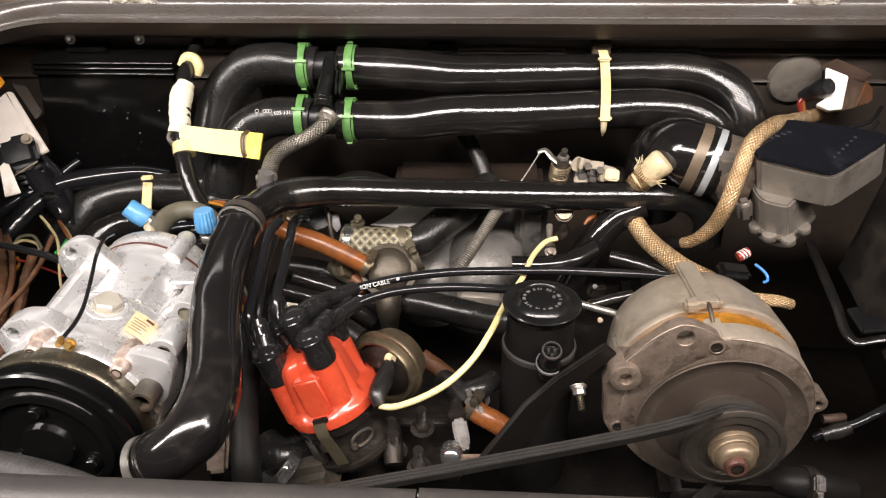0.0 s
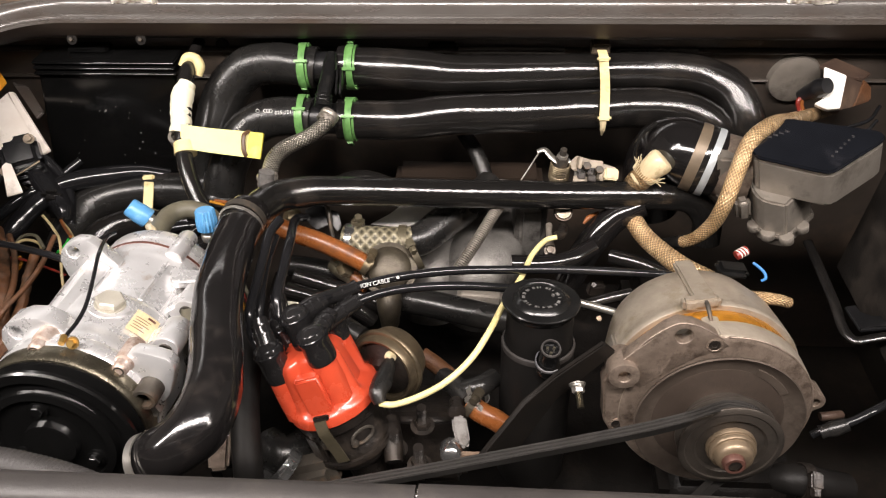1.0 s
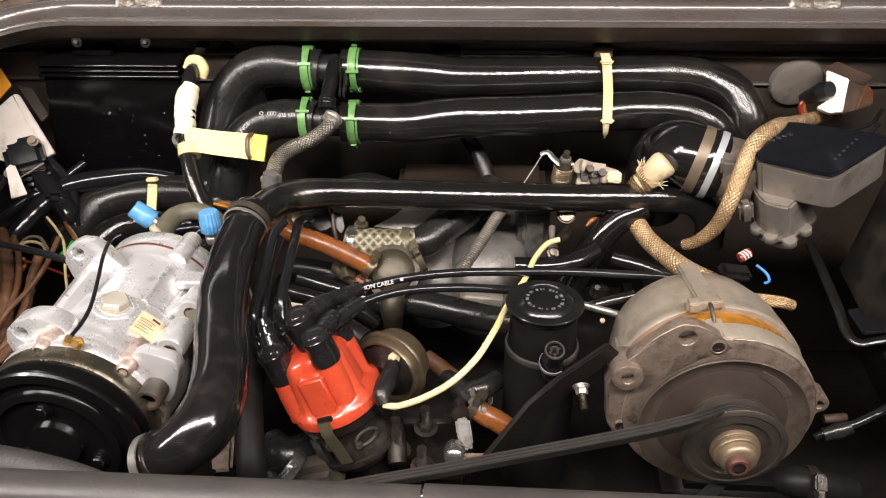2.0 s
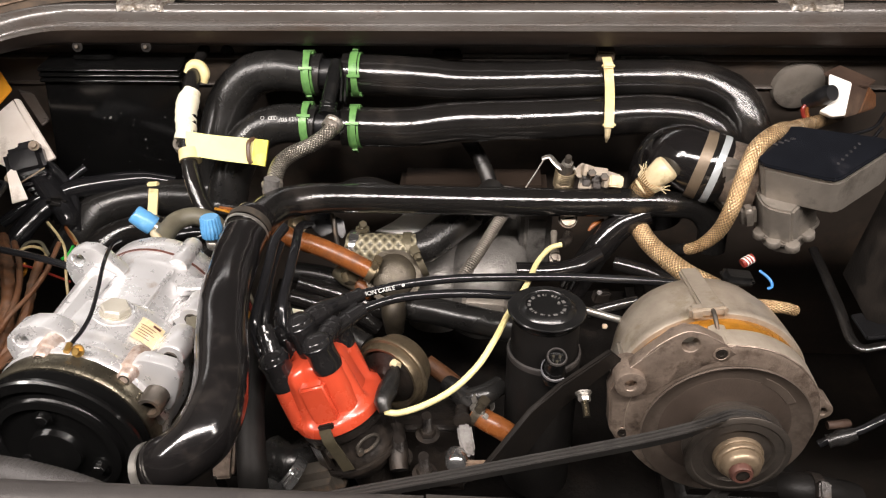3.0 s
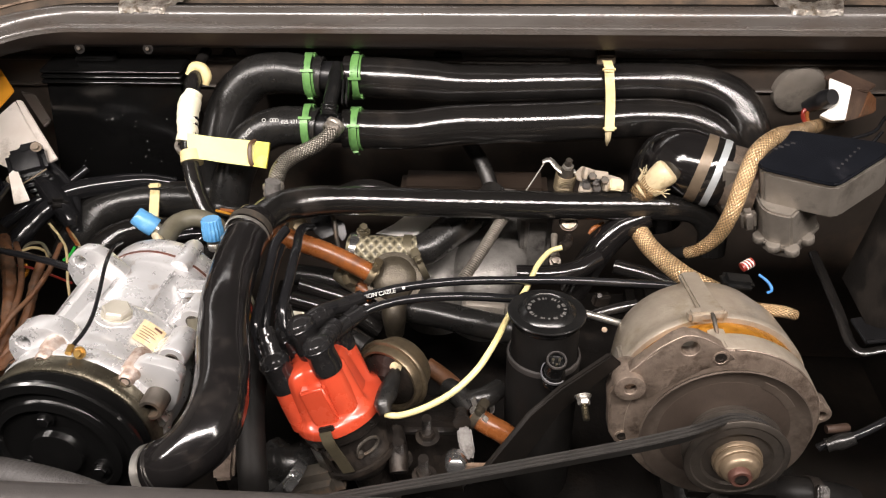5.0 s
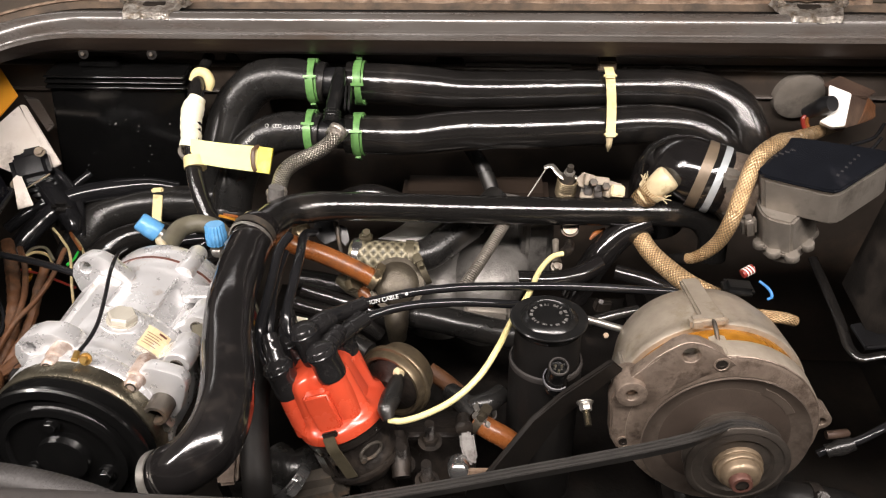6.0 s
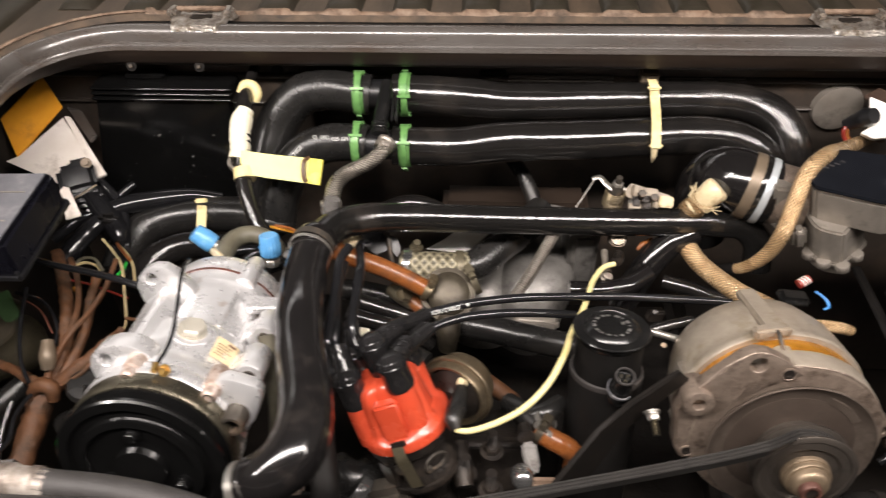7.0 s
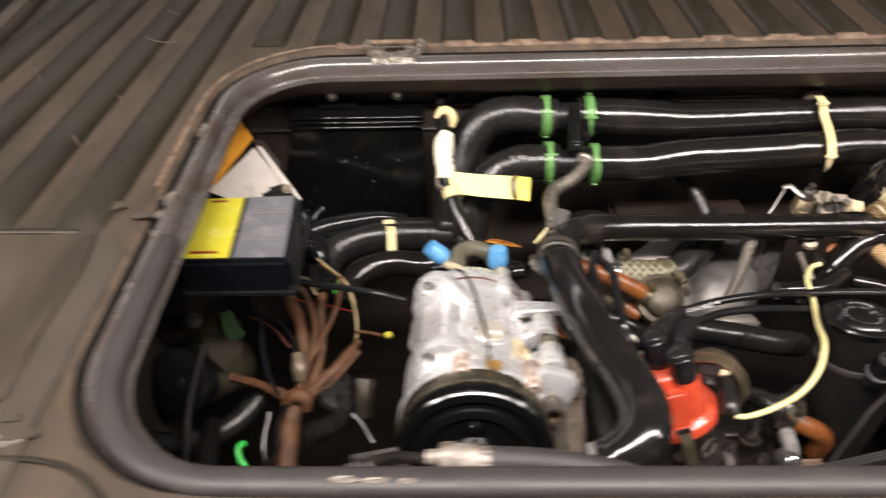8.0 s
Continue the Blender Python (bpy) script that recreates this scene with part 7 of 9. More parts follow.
woven_hose()
hose("air_hose", [(-0.0313, 0.5711, -0.1809), (-0.0132, 0.5769, -0.1791), (0.0103, 0.6007, -0.1746), (0.0408, 0.6368, -0.1751), (0.0632, 0.6671, -0.1738)], [.0175, .018, .019, .019, .019], RUBBER_DULL, "black rubber air hose under the crossover pipe", n=22)
hose("air_hose", [(-0.038, 0.5232, -0.2169), (-0.0005, 0.511, -0.211), (0.0414, 0.4967, -0.2076), (0.0822, 0.4934, -0.2145), (0.1189, 0.5066, -0.2326)], .0145, RUBBER_DULL, "dull black hose behind the ignition leads", n=18)
hose("air_hose", [(0.0837, 0.5296, -0.1685), (0.1154, 0.5313, -0.1692), (0.1447, 0.5397, -0.1699), (0.1693, 0.5571, -0.1679)], .010, LACQUER, "glossy black hose beside the throttle lever", n=16)
hose("air_hose", [(-0.146, 0.5304, -0.1933), (-0.1158, 0.5259, -0.2006), (-0.0856, 0.5213, -0.2078), (-0.0499, 0.5164, -0.2233)], .0095, RUBBER, "black hose under the ignition leads", n=16)
hose("air_hose", [(-0.1491, 0.5061, -0.1897), (-0.1168, 0.5019, -0.1968), (-0.0825, 0.5011, -0.2077), (-0.0601, 0.4989, -0.2266)], .0085, RUBBER, "black hose low under the ignition leads", n=16)
hose("air_hose", [(-0.1655, 0.5554, -0.2016), (-0.1281, 0.5541, -0.2061), (-0.0781, 0.5474, -0.2172)], .012, RUBBER_DULL, "dull black hose deep under the leads", n=16)
hose("air_hose", [(0.0274, 0.7506, -0.1549), (0.0456, 0.7241, -0.1701), (0.0603, 0.6948, -0.1953)], .0095, RUBBER_DULL, "black hose behind the crossover pipe", n=14)
hose("air_hose", [(-0.1561, 0.6922, -0.2174), (-0.1273, 0.6974, -0.1994), (-0.0971, 0.6999, -0.1919), (-0.0683, 0.7007, -0.2007), (-0.0423, 0.6983, -0.2199)], .0115, RUBBER, "glossy black hose arching behind the crossover pipe", n=16)
hose("air_hose", [(0.1909, 0.5667, -0.1887), (0.219, 0.5557, -0.1881), (0.2523, 0.5415, -0.1913)], .008, RUBBER, "black hose behind the alternator", n=14)
hose("air_hose", [(0.1477, 0.4631, -0.1568), (0.1687, 0.4685, -0.1526), (0.1949, 0.4739, -0.149)], .0052, RUBBER, "thin black pipe to the alternator", n=12)
hose("air_hose", [(0.1427, 0.4623, -0.1499), (0.1601, 0.46, -0.1537), (0.1795, 0.4575, -0.158)], .0036, STEEL, "thin steel pipe beside the filler neck", "pipe", n=12)


def sprung_sleeve():
    way = [q for q, f in spline([(0.027, 0.5171, -0.17), (0.0374, 0.5318, -0.1624), (0.0514, 0.555, -0.1534), (0.0639, 0.5773, -0.1452), (0.0777, 0.604, -0.1398)], 0.0005)]
    t = thing("sprung_sleeve", way[0], "grey wire coil wound round a thin dark pipe", "sleeve")
    part("pipe", tube(bmesh.new(), way[::12], .0040, 12), IRON, t, "thin dark pipe")
    pts, turn = [], 0.0
    for a, b in zip(way, way[1:]):
        u, v = basis(b - a)
        pts.append(a + (u * math.cos(turn) + v * math.sin(turn)) * 0.0056)
        turn += 2 * math.pi * (b - a).length / 0.0024
    part("coil", tube(bmesh.new(), pts, .00085, 6, 0.0006), ALU_GREY, t, "dull grey wire coil")


sprung_sleeve()


def plenum():
    # beside the smoke stains, patch contrast paints lit lobes and dark hollows
    grey = surf("smoked grey casting with lit and dark patches", (0.29, 0.278, 0.26), (0.11, 0.104, 0.096), 0.38, 0.5, scale=20, bump=0.7, grain=400, dirt=(0.030, 0.026, 0.023), dirt_amount=0.36, dirt_scale=20)
    t = thing("intake_manifold", (0.0521, 0.6199, -0.2674), "smoked grey cast intake manifold under the pipes", "manifold")
    bm = bmesh.new()
    tube(bm, [(0.0856, 0.7087, -0.2191), (0.0714, 0.6547, -0.2243), (0.0551, 0.6006, -0.2296), (0.0428, 0.5718, -0.2521), (0.0363, 0.5748, -0.2997)], [.040, .044, .046, .042, .034], 28, flat=0.6)
    part("runner", bm, grey, t)
    bm = bmesh.new()
    tube(bm, [(0.0158, 0.6749, -0.2203), (0.0013, 0.6212, -0.2325), (-0.0065, 0.5793, -0.2474), (-0.0071, 0.5657, -0.2912)], [.030, .033, .033, .030], 24, flat=0.7)
    part("runner", bm, grey, t)
    bm = bmesh.new()
    block(bm, (0.0527, 0.5328, -0.2213), (.050, .024, .016), (1, 0, -0.1), (0, 0.8, -0.4), .005, 3)
    part("pad", bm, ALU_GREY, t, "pale grey machined pad")
    bm = bmesh.new()
    block(bm, (0.1066, 0.6302, -0.202), (.035, .05, .09), (1, 0.1, 0), (0, 1, 0), .008, 3)
    part("throttle_body", bm, grey, t)
    bm = bmesh.new()
    slab(bm, [(-0.0719, 0.5986, -0.1779), (-0.051, 0.6063, -0.1695), (-0.039, 0.6125, -0.1627), (0.0037, 0.6132, -0.1619), (-0.0046, 0.5972, -0.1795), (-0.0211, 0.5956, -0.1812)], .002, .0004)
    part("shield", bm, WHITE, t, "pale bent sheet-metal shield")
    bm = bmesh.new()
    block(bm, (0.0349, 0.7431, -0.2222), (.19, .05, .03), (1, 0, 0), (0, 1, 0), .008)
    part("ledge", bm, FLANGE, t, "murky brown ledge behind")


plenum()


def throttle():
    t = thing("throttle_linkage", (0.1409, 0.6157, -0.1323), "zinc throttle linkage with a coil spring and lever", "linkage")
    c = V((0.1357, 0.6255, -0.1141))
    ax = V((0.05, -0.15, 1)).normalized()
    spring = bmesh.new()
    u, v = basis(ax)
    pts = []
    for i in range(9 * 14 + 1):
        g = 2 * math.pi * i / 14
        pts.append(c + ax * (-0.017 + 0.023 * i / 126) + (u * math.cos(g) + v * math.sin(g)) * 0.0104)
    tube(spring, pts, .00105, 8, 0.002)
    part("spring", spring, GOLD, t, "coil return spring")
    core = bmesh.new()
    lathe(core, [(0, -.03), (.0074, -.03), (.0074, .010), (.0060, .0125), (.0060, .0140), (.0036, .0142), (.0036, .0240), (.003, .025), (0, .025)], c, ax, 20)
    part("spindle", core, OLD_STEEL, t)
    nut = bmesh.new()
    hexhead(nut, c + ax * .013, ax, .0105, .0045)
    part("nut", nut, STEEL, t)
    arm = bmesh.new()
    tube(arm, [(0.1107, 0.6348, -0.1022), (0.1183, 0.6352, -0.0994), (0.1248, 0.629, -0.1036), (0.133, 0.6229, -0.1064), (0.1449, 0.6243, -0.1058)], [.003, .0035, .004, .0045, .003], 10, flat=0.6)
    part("arm", arm, STEEL, t)
    plate = bmesh.new()
    slab(plate, [(0.1437, 0.6226, -0.1075), (0.1522, 0.6304, -0.1028), (0.1934, 0.6205, -0.1109), (0.1929, 0.6091, -0.1171), (0.174, 0.6097, -0.115), (0.1475, 0.6147, -0.1104)], .0025, .0008)
    part("lever", plate, ALU_WARM, t)
    block_bm = bmesh.new()
    block(block_bm, (0.1856, 0.6083, -0.1115), (.015, .012, .012), (1, 0.1, -0.2), (0, 0.7, -0.7), .0015)
    part("stop", block_bm, IVORY, t, "pale stop block")
    holes = bmesh.new()
    for p in ((0.1561, 0.6144, -0.1085), (0.1665, 0.6109, -0.1102), (0.1565, 0.6112, -0.115), (0.1669, 0.6085, -0.1157)):
        block(holes, p, (.009, .004, .008), (1, 0.1, -0.2), (0, 0.7, -0.7), .001)
    part("blocks", holes, IRON, t)
    side = bmesh.new()
    slab(side, [(0.1501, 0.6205, -0.1132), (0.1803, 0.61, -0.1181), (0.18, 0.6075, -0.1266), (0.1498, 0.6155, -0.1259)], .005, .001)
    part("side_plate", side, STEEL, t)
    wire = bmesh.new()
    tube(wire, [(0.1124, 0.6328, -0.1015), (0.1027, 0.6228, -0.1143), (0.0925, 0.6152, -0.129)], .0008, 6)
    part("link_wire", wire, STEEL, t)
    for p, r in (((0.1612, 0.6122, -0.1039), .004), ((0.174, 0.6093, -0.1066), .004)):
        bm = bmesh.new()
        bolt(bm, p, (0.05, -0.6, 0.8), r * 2, .003, False)
        part("screw", bm, OLD_STEEL, t)
    for p, size in (((0.1540, 0.6180, -0.1040), (.004, .010, .012)), ((0.1705, 0.6165, -0.1055), (.016, .0025, .010)), ((0.1760, 0.6110, -0.1125), (.005, .012, .014)), ((0.1600, 0.6100, -0.1195), (.024, .003, .006))):
        part("tab", block(bmesh.new(), p, size, (1, 0.1, -0.2), (0, 0.8, -0.6), .0008), ALU_WARM, t, "worn bent sheet tab")


throttle()


def idle_screw():
    t = thing("idle_screw", (0.1369, 0.5941, -0.1698), "round slotted brass adjusting screw above small fittings", "screw")
    a = V((0.0, -0.6, 0.8)).normalized()
    c = V((0.1400, 0.5925, -0.1490))
    bm = bmesh.new()
    lathe(bm, [(0, 0), (.0078, 0), (.0084, -.002), (.0084, -.012), (0, -.012)], c, a, 28)
    part("head", bm, ALU_WARM, t)
    bm = bmesh.new()
    block(bm, c + a * 0.0002, (.011, .0014, .0008), (1, 0, 0.2), a.cross(Vector((1, 0, 0.2))), .0001, 1)
    part("slot", bm, IRON, t)
    bm = bmesh.new()
    lathe(bm, [(.0086, -.003), (.0100, -.003), (.0100, -.010), (.0086, -.010)], c, a, 28)
    part("collar", bm, OLD_STEEL, t)
    bm = bmesh.new()
    tube(bm, [(0.129, 0.5462, -0.1441), (0.1343, 0.5537, -0.1468), (0.1383, 0.5695, -0.1522)], [.0048, .0055, .005], 12)
    part("nipple", bm, IRON, t)
    bm = bmesh.new()
    tube(bm, [(0.1240, 0.5471, -0.1601), (0.1235, 0.5632, -0.1574), (0.1242, 0.5781, -0.1562)], [.0050, .0032, .0036], 12)
    bolt(bm, (0.1235, 0.5447, -0.1626), (0, -0.5, 0.8), .007, .004)
    part("fitting", bm, ALU_DULL, t)
    bm = bmesh.new()
    tube(bm, [(0.1624, 0.5888, -0.1629), (0.1671, 0.5931, -0.1585), (0.1787, 0.6018, -0.1576)], [.0014, .0028, .0016], 10)
    part("clip", bm, ORANGE_HOSE, t)


idle_screw()

# ---- engine case and low fittings ----
def engine_case():
    t = thing("engine_case", (0.06, 0.50, -0.58), "greasy cast engine case deep in the bay, shade in its colour", "engine")
    # crankcase and heads are coloured dark for the shade down there
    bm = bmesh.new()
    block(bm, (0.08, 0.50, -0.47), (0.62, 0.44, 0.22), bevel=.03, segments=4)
    part("crankcase", bm, SHADED_CAST, t)
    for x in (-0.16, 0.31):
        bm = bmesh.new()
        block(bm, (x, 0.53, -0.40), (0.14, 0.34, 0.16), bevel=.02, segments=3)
        part("cylinder_head", bm, SHADED_CAST, t)
    bm = bmesh.new()
    c = V((0.0012, 0.3657, -0.2273))
    block(bm, c + Vector((0, 0.02, -0.03)), (.085, .075, .07), (1, 0, 0.05), (0, 0.85, -0.5), .008, 3)
    part("cover", bm, IRON, t, "greasy bolted cover")
    for p in ((0.0047, 0.3537, -0.1972), (0.0042, 0.3217, -0.2073), (-0.0182, 0.3381, -0.2112)):
        bm = bmesh.new()
        bolt(bm, p, (0.02, 0.05, 1), .0125, .006, True)
        tube(bm, [p, V(p) + Vector((0.0, 0.001, 0.027))], .0042, 12, ribs=.0003, pitch=.0015, step=.0005)
        part("stud", bm, IRON, t)
    bm = bmesh.new()
    tube(bm, [(-0.0249, 0.3618, -0.2), (-0.0201, 0.3387, -0.2031), (-0.018, 0.3245, -0.2082)], [.008, .009, .008], 14)
    part("pipe", bm, IRON, t)
    bm = bmesh.new()
    slab(bm, [(0.0300, 0.3546, -0.1827), (0.0425, 0.3559, -0.1822), (0.0470, 0.3375, -0.1945), (0.0440, 0.3320, -0.1965), (0.0370, 0.3340, -0.1955), (0.0320, 0.3440, -0.1900)], .012, .0022, (0, 0.45, -0.85))
    slab(bm, [(0.0360, 0.3556, -0.1815), (0.0400, 0.3558, -0.1815), (0.0450, 0.3370, -0.1935), (0.0410, 0.3360, -0.1938)], .004, .0012, (0, 0.45, -0.85))
    part("white_web", bm, CORRODED, t, "pale corroded alloy web")
    bm = bmesh.new()
    tube(bm, [(0.0335, 0.3720, -0.1850), (0.0345, 0.3590, -0.1815)], [.0062, .0070], 16)
    lathe(bm, [(.0066, -.001), (.0078, -.0008), (.0078, .0012), (.0066, .0014)], (0.0345, 0.3600, -0.1818), (0.05, -0.9, 0.3), 18)
    part("stub", bm, IRON, t, "greasy dark metal stub")
    bm = bmesh.new()
    lathe(bm, [(0, .0075), (.0060, .0070), (.0088, .0045), (.0098, .000), (.0086, -.002), (.0100, -.004), (.0100, -.014), (0, -.014)], (0.0313, 0.3245, -0.1915), (0.05, -0.70, 0.65), 11)
    part("plug", bm, CHROME, t, "crimped bright metal plug")
    bm = bmesh.new()
    block(bm, (0.0491, 0.3235, -0.1965), (.026, .012, .012), (1, 0, 0.05), (0, 1, -0.3), .004)
    part("lug", bm, RUST, t, "rust-stained lug")
    bm = bmesh.new()
    block(bm, (-0.0923, 0.32, -0.2247), (.055, .03, .03), (1, 0.1, 0.3), (0, 1, -0.3), .008)
    part("casting", bm, OLD_STEEL, t, "grey casting corner")


engine_case()
hose("lower_hose", [(-0.1500, 0.4150, -0.1450), (-0.1470, 0.3850, -0.1480), (-0.1439, 0.3531, -0.1558), (-0.1382, 0.3256, -0.1636), (-0.1325, 0.3018, -0.175), (-0.1317, 0.2856, -0.1996)], .0120, NECK, "black rubber hose running down beside the thick hose", n=20)
hose("lower_hose", [(-0.1372, 0.3457, -0.2229), (-0.119, 0.3345, -0.2216), (-0.1067, 0.3439, -0.2272), (-0.0987, 0.3712, -0.2427)], .017, RUBBER_DULL, "black hose low under the distributor", n=18)
worm_clamp((-0.1174, 0.3233, -0.2191), (-0.55, 0.2, 0.55), 0.0195, "bright slotted worm clamp low in the engine", CHROME, 0.011, (0.5, -0.7, 0.6))


def stay_bar():
    t = thing("alternator_stay", (0.1038, 0.3428, -0.1426), "dark steel adjusting stay of the alternator, shade in its colour", "bracket")
    bm = bmesh.new()
    slab(bm, [(0.1502, 0.3639, -0.09), (0.1610, 0.3678, -0.1050), (0.1165, 0.3470, -0.1425), (0.0860, 0.3220, -0.1800), (0.0531, 0.3061, -0.1705), (0.0896, 0.3369, -0.1332), (0.1129, 0.349, -0.1147)], .005, .0012)
    # the bar's shade is put into this near-black colour
    part("bar", bm, BELT_DARK, t)
    bm = bmesh.new()
    p, a = V((0.1300, 0.3475, -0.1200)), V((0.08, -0.80, -0.25)).normalized()
    lathe(bm, [(0, 0), (.0066, 0), (.0066, .0012), (.0056, .0014), (.0056, .0026), (0, .0026)], p, a, 24)
    hexhead(bm, p + a * .0026, a, .0086, .0050)
    part("nut", bm, STEEL, t, "worn zinc nut and washer")
    bm = bmesh.new()
    tube(bm, [p, p + a * .0195], .0026, 12, ribs=.00035, pitch=.0012, step=.0003)
    part("stud", bm, PULLEY_RIM, t)


stay_bar()

# ---- at the alternator's back and the right-hand side ----
def terminal():
    t = thing("alternator_terminal", (0.2763, 0.4748, -0.1032), "black terminal block with a red and white sleeve and blue wire", "terminal")
    bm = bmesh.new()
    block(bm, (0.2790, 0.4760, -0.1170), (.030, .018, .010), (1, 0.1, -0.20), (0, 1, 0), .004)
    part("block", bm, GLOSS, t)
    q0, q1 = V((0.2785, 0.4760, -0.1000)), V((0.2880, 0.4800, -0.0960))
    part("red_sleeve", tube(bmesh.new(), [q0, q1], .0042, 14), RED_WIRE, t, "red sleeve round a terminal")
    for k in (0.25, 0.5, 0.75):
        bm = bmesh.new()
        lathe(bm, [(.0040, -.0006), (.0046, -.0005), (.0046, .0005), (.0040, .0006)], q0.lerp(q1, k), (q1 - q0) + Vector((0, .003, 0)), 14)
        part("stripe", bm, WHITE, t, "white stripe")
    bm = bmesh.new()
    tube(bm, [(0.2924, 0.4698, -0.1022), (0.2974, 0.4645, -0.1034), (0.3010, 0.4600, -0.1060), (0.3015, 0.4570, -0.1090), (0.2990, 0.4575, -0.1120)], .0013, 10)
    part("blue_wire", bm, BLUE_WIRE, t, "thin bright blue wire")


terminal()


def corner_relay():
    t = thing("relay", (0.4678, 0.744, -0.1059), "white relay in a rust-brown bracket with red wires", "relay")
    brown = bmesh.new()
    slab(brown, [(0.4357, 0.7632, -0.0674), (0.4581, 0.7798, -0.0661), (0.501, 0.7699, -0.0806), (0.4825, 0.7501, -0.0783), (0.4579, 0.7422, -0.0699)], .004, .001)
    slab(brown, [(0.4579, 0.7422, -0.0699), (0.4877, 0.7584, -0.0772), (0.4769, 0.7336, -0.1031), (0.4518, 0.7161, -0.0978)], .004, .001)
    slab(brown, [(0.4408, 0.7271, -0.0996), (0.453, 0.717, -0.0969), (0.4539, 0.7213, -0.107), (0.4487, 0.7262, -0.1086)], .004, .001)
    part("bracket", brown, BROWN_BOX, t)
    bm = bmesh.new()
    slab(bm, [(0.435, 0.7513, -0.0624), (0.4565, 0.7385, -0.0664), (0.4487, 0.7115, -0.0921), (0.4357, 0.7134, -0.0948), (0.4255, 0.724, -0.0942), (0.4346, 0.7271, -0.0887)], .010, .001)
    part("case", bm, WHITE, t, "white plastic case")
    bm = bmesh.new()
    slab(bm, [(0.4877, 0.7562, -0.0796), (0.5013, 0.7593, -0.0922), (0.5017, 0.7482, -0.1042), (0.4729, 0.7286, -0.1008)], .010, .002)
    part("foam", bm, LOOM, t, "crumbled tan foam")
    bm = bmesh.new()
    tube(bm, [(0.4186, 0.7472, -0.098), (0.4236, 0.7414, -0.09), (0.429, 0.7319, -0.0786), (0.4328, 0.725, -0.0717)], [.007, .009, .011, .009], 14)
    part("plug", bm, PLASTIC, t, "black plug")
    for m in (RED_WIRE, ORANGE_HOSE):
        bm = bmesh.new()
        tube(bm, [(0.4195, 0.7429, -0.0954), (0.4138, 0.7386, -0.0995), (0.4183, 0.7357, -0.1105), (0.4277, 0.73, -0.1175)] if m is RED_WIRE else [(0.4195, 0.742, -0.0963), (0.4187, 0.7384, -0.1031), (0.4242, 0.7343, -0.1126), (0.4329, 0.7294, -0.1185)], .0024, 8)
        part("wire", bm, m, t)
    return t


corner_relay()
bm = bmesh.new()
lathe(bm, [(0, 0.0030), (.016, .0032), (.024, .0028), (.029, .0012), (.031, -.0065)], (0.425, 0.7885, -0.100), (0, -1, 0), 40)
setting("wall_boss", bm, ALU_GREY, "pale grey pressed boss on the dark front wall", "boss")


def side_bracket():
    t = thing("battery_tray", (0.425, 0.5094, -0.2101), "black steel tray and frame against the side wall", "tray")
    bm = bmesh.new()
    tube(bm, [(0.413, 0.6039, -0.196), (0.4149, 0.5727, -0.2002), (0.4133, 0.5165, -0.2015), (0.4147, 0.4833, -0.2078), (0.4205, 0.4732, -0.2074), (0.434, 0.4709, -0.2006), (0.458, 0.472, -0.1941)], .0055, 10, flat=0.7)
    part("frame", bm, RUBBER, t, "black painted rod frame")
    bm = bmesh.new()
    slab(bm, [(0.4142, 0.5012, -0.1887), (0.4296, 0.5099, -0.1952), (0.435, 0.4991, -0.1998), (0.4699, 0.4985, -0.196), (0.461, 0.4798, -0.1932), (0.4219, 0.4755, -0.1948)], .004, .001)
    part("lip", bm, PLASTIC, t)
    bm = bmesh.new()
    tube(bm, [(0.4208, 0.4748, -0.194), (0.4591, 0.4781, -0.1905)], .0022, 8)
    part("edge", bm, SHEATH, t)
    bm = bmesh.new()
    block(bm, (0.520, 0.520, -0.15), (0.14, 0.17, 0.17), bevel=.012, segments=3)
    part("case", bm, surf("dusty black plastic", (0.018, 0.016, 0.0145), (0.011, 0.0098, 0.009), 0.42, scale=18, bump=0.5, grain=300, dirt=(0.045, 0.037, 0.031), dirt_amount=0.4, dirt_scale=14), t, "dusty black plastic case")
    return t


side_bracket()
hose("side_cable", [(0.325, 0.3434, -0.1744), (0.3361, 0.3453, -0.1659), (0.3514, 0.3464, -0.1585), (0.367, 0.3525, -0.1533), (0.3976, 0.3692, -0.1525)], .0034, SHEATH, "black cable with a black plug beside the alternator", "cable", n=10)


def cable_plug():
    t = thing("cable_plug", (0.3396, 0.3443, -0.1642), "black rubber cable plug beside the alternator", "plug")
    bm = bmesh.new()
    tube(bm, [(0.3303, 0.343, -0.1693), (0.3387, 0.3437, -0.1649), (0.3492, 0.3451, -0.1598)], [.0055, .0060, .0046], 14, ribs=.0006, pitch=.004)
    part("boot", bm, RUBBER_DULL, t)
    bm = bmesh.new()
    tube(bm, [(0.3416, 0.3659, -0.1809), (0.351, 0.367, -0.1805), (0.3617, 0.3711, -0.1843)], .0036, 12)
    part("stub", bm, BROWN_BOX, t)


cable_plug()
hose("lower_fitting", [(0.2895, 0.3079, -0.1802), (0.2981, 0.3018, -0.1727), (0.3155, 0.3013, -0.1746), (0.3426, 0.3053, -0.1871)], [.011, .0125, .0115, .011], NECK, "dull black hose end below the alternator", n=16)
worm_clamp((0.306, 0.3013, -0.1738), (1, -0.1, -0.1), 0.0130, "dark clamp on a hose end", IRON, 0.008)
for pts in ([(0.5124, 0.7463, -0.1103), (0.4941, 0.7255, -0.1164), (0.4684, 0.7183, -0.122)], [(0.498, 0.7171, -0.111), (0.4824, 0.7062, -0.1214), (0.4556, 0.7159, -0.1236)]):
    hose("relay_wire", pts, .0022, SHEATH, "thin black wire by the relay", "wire", n=8)

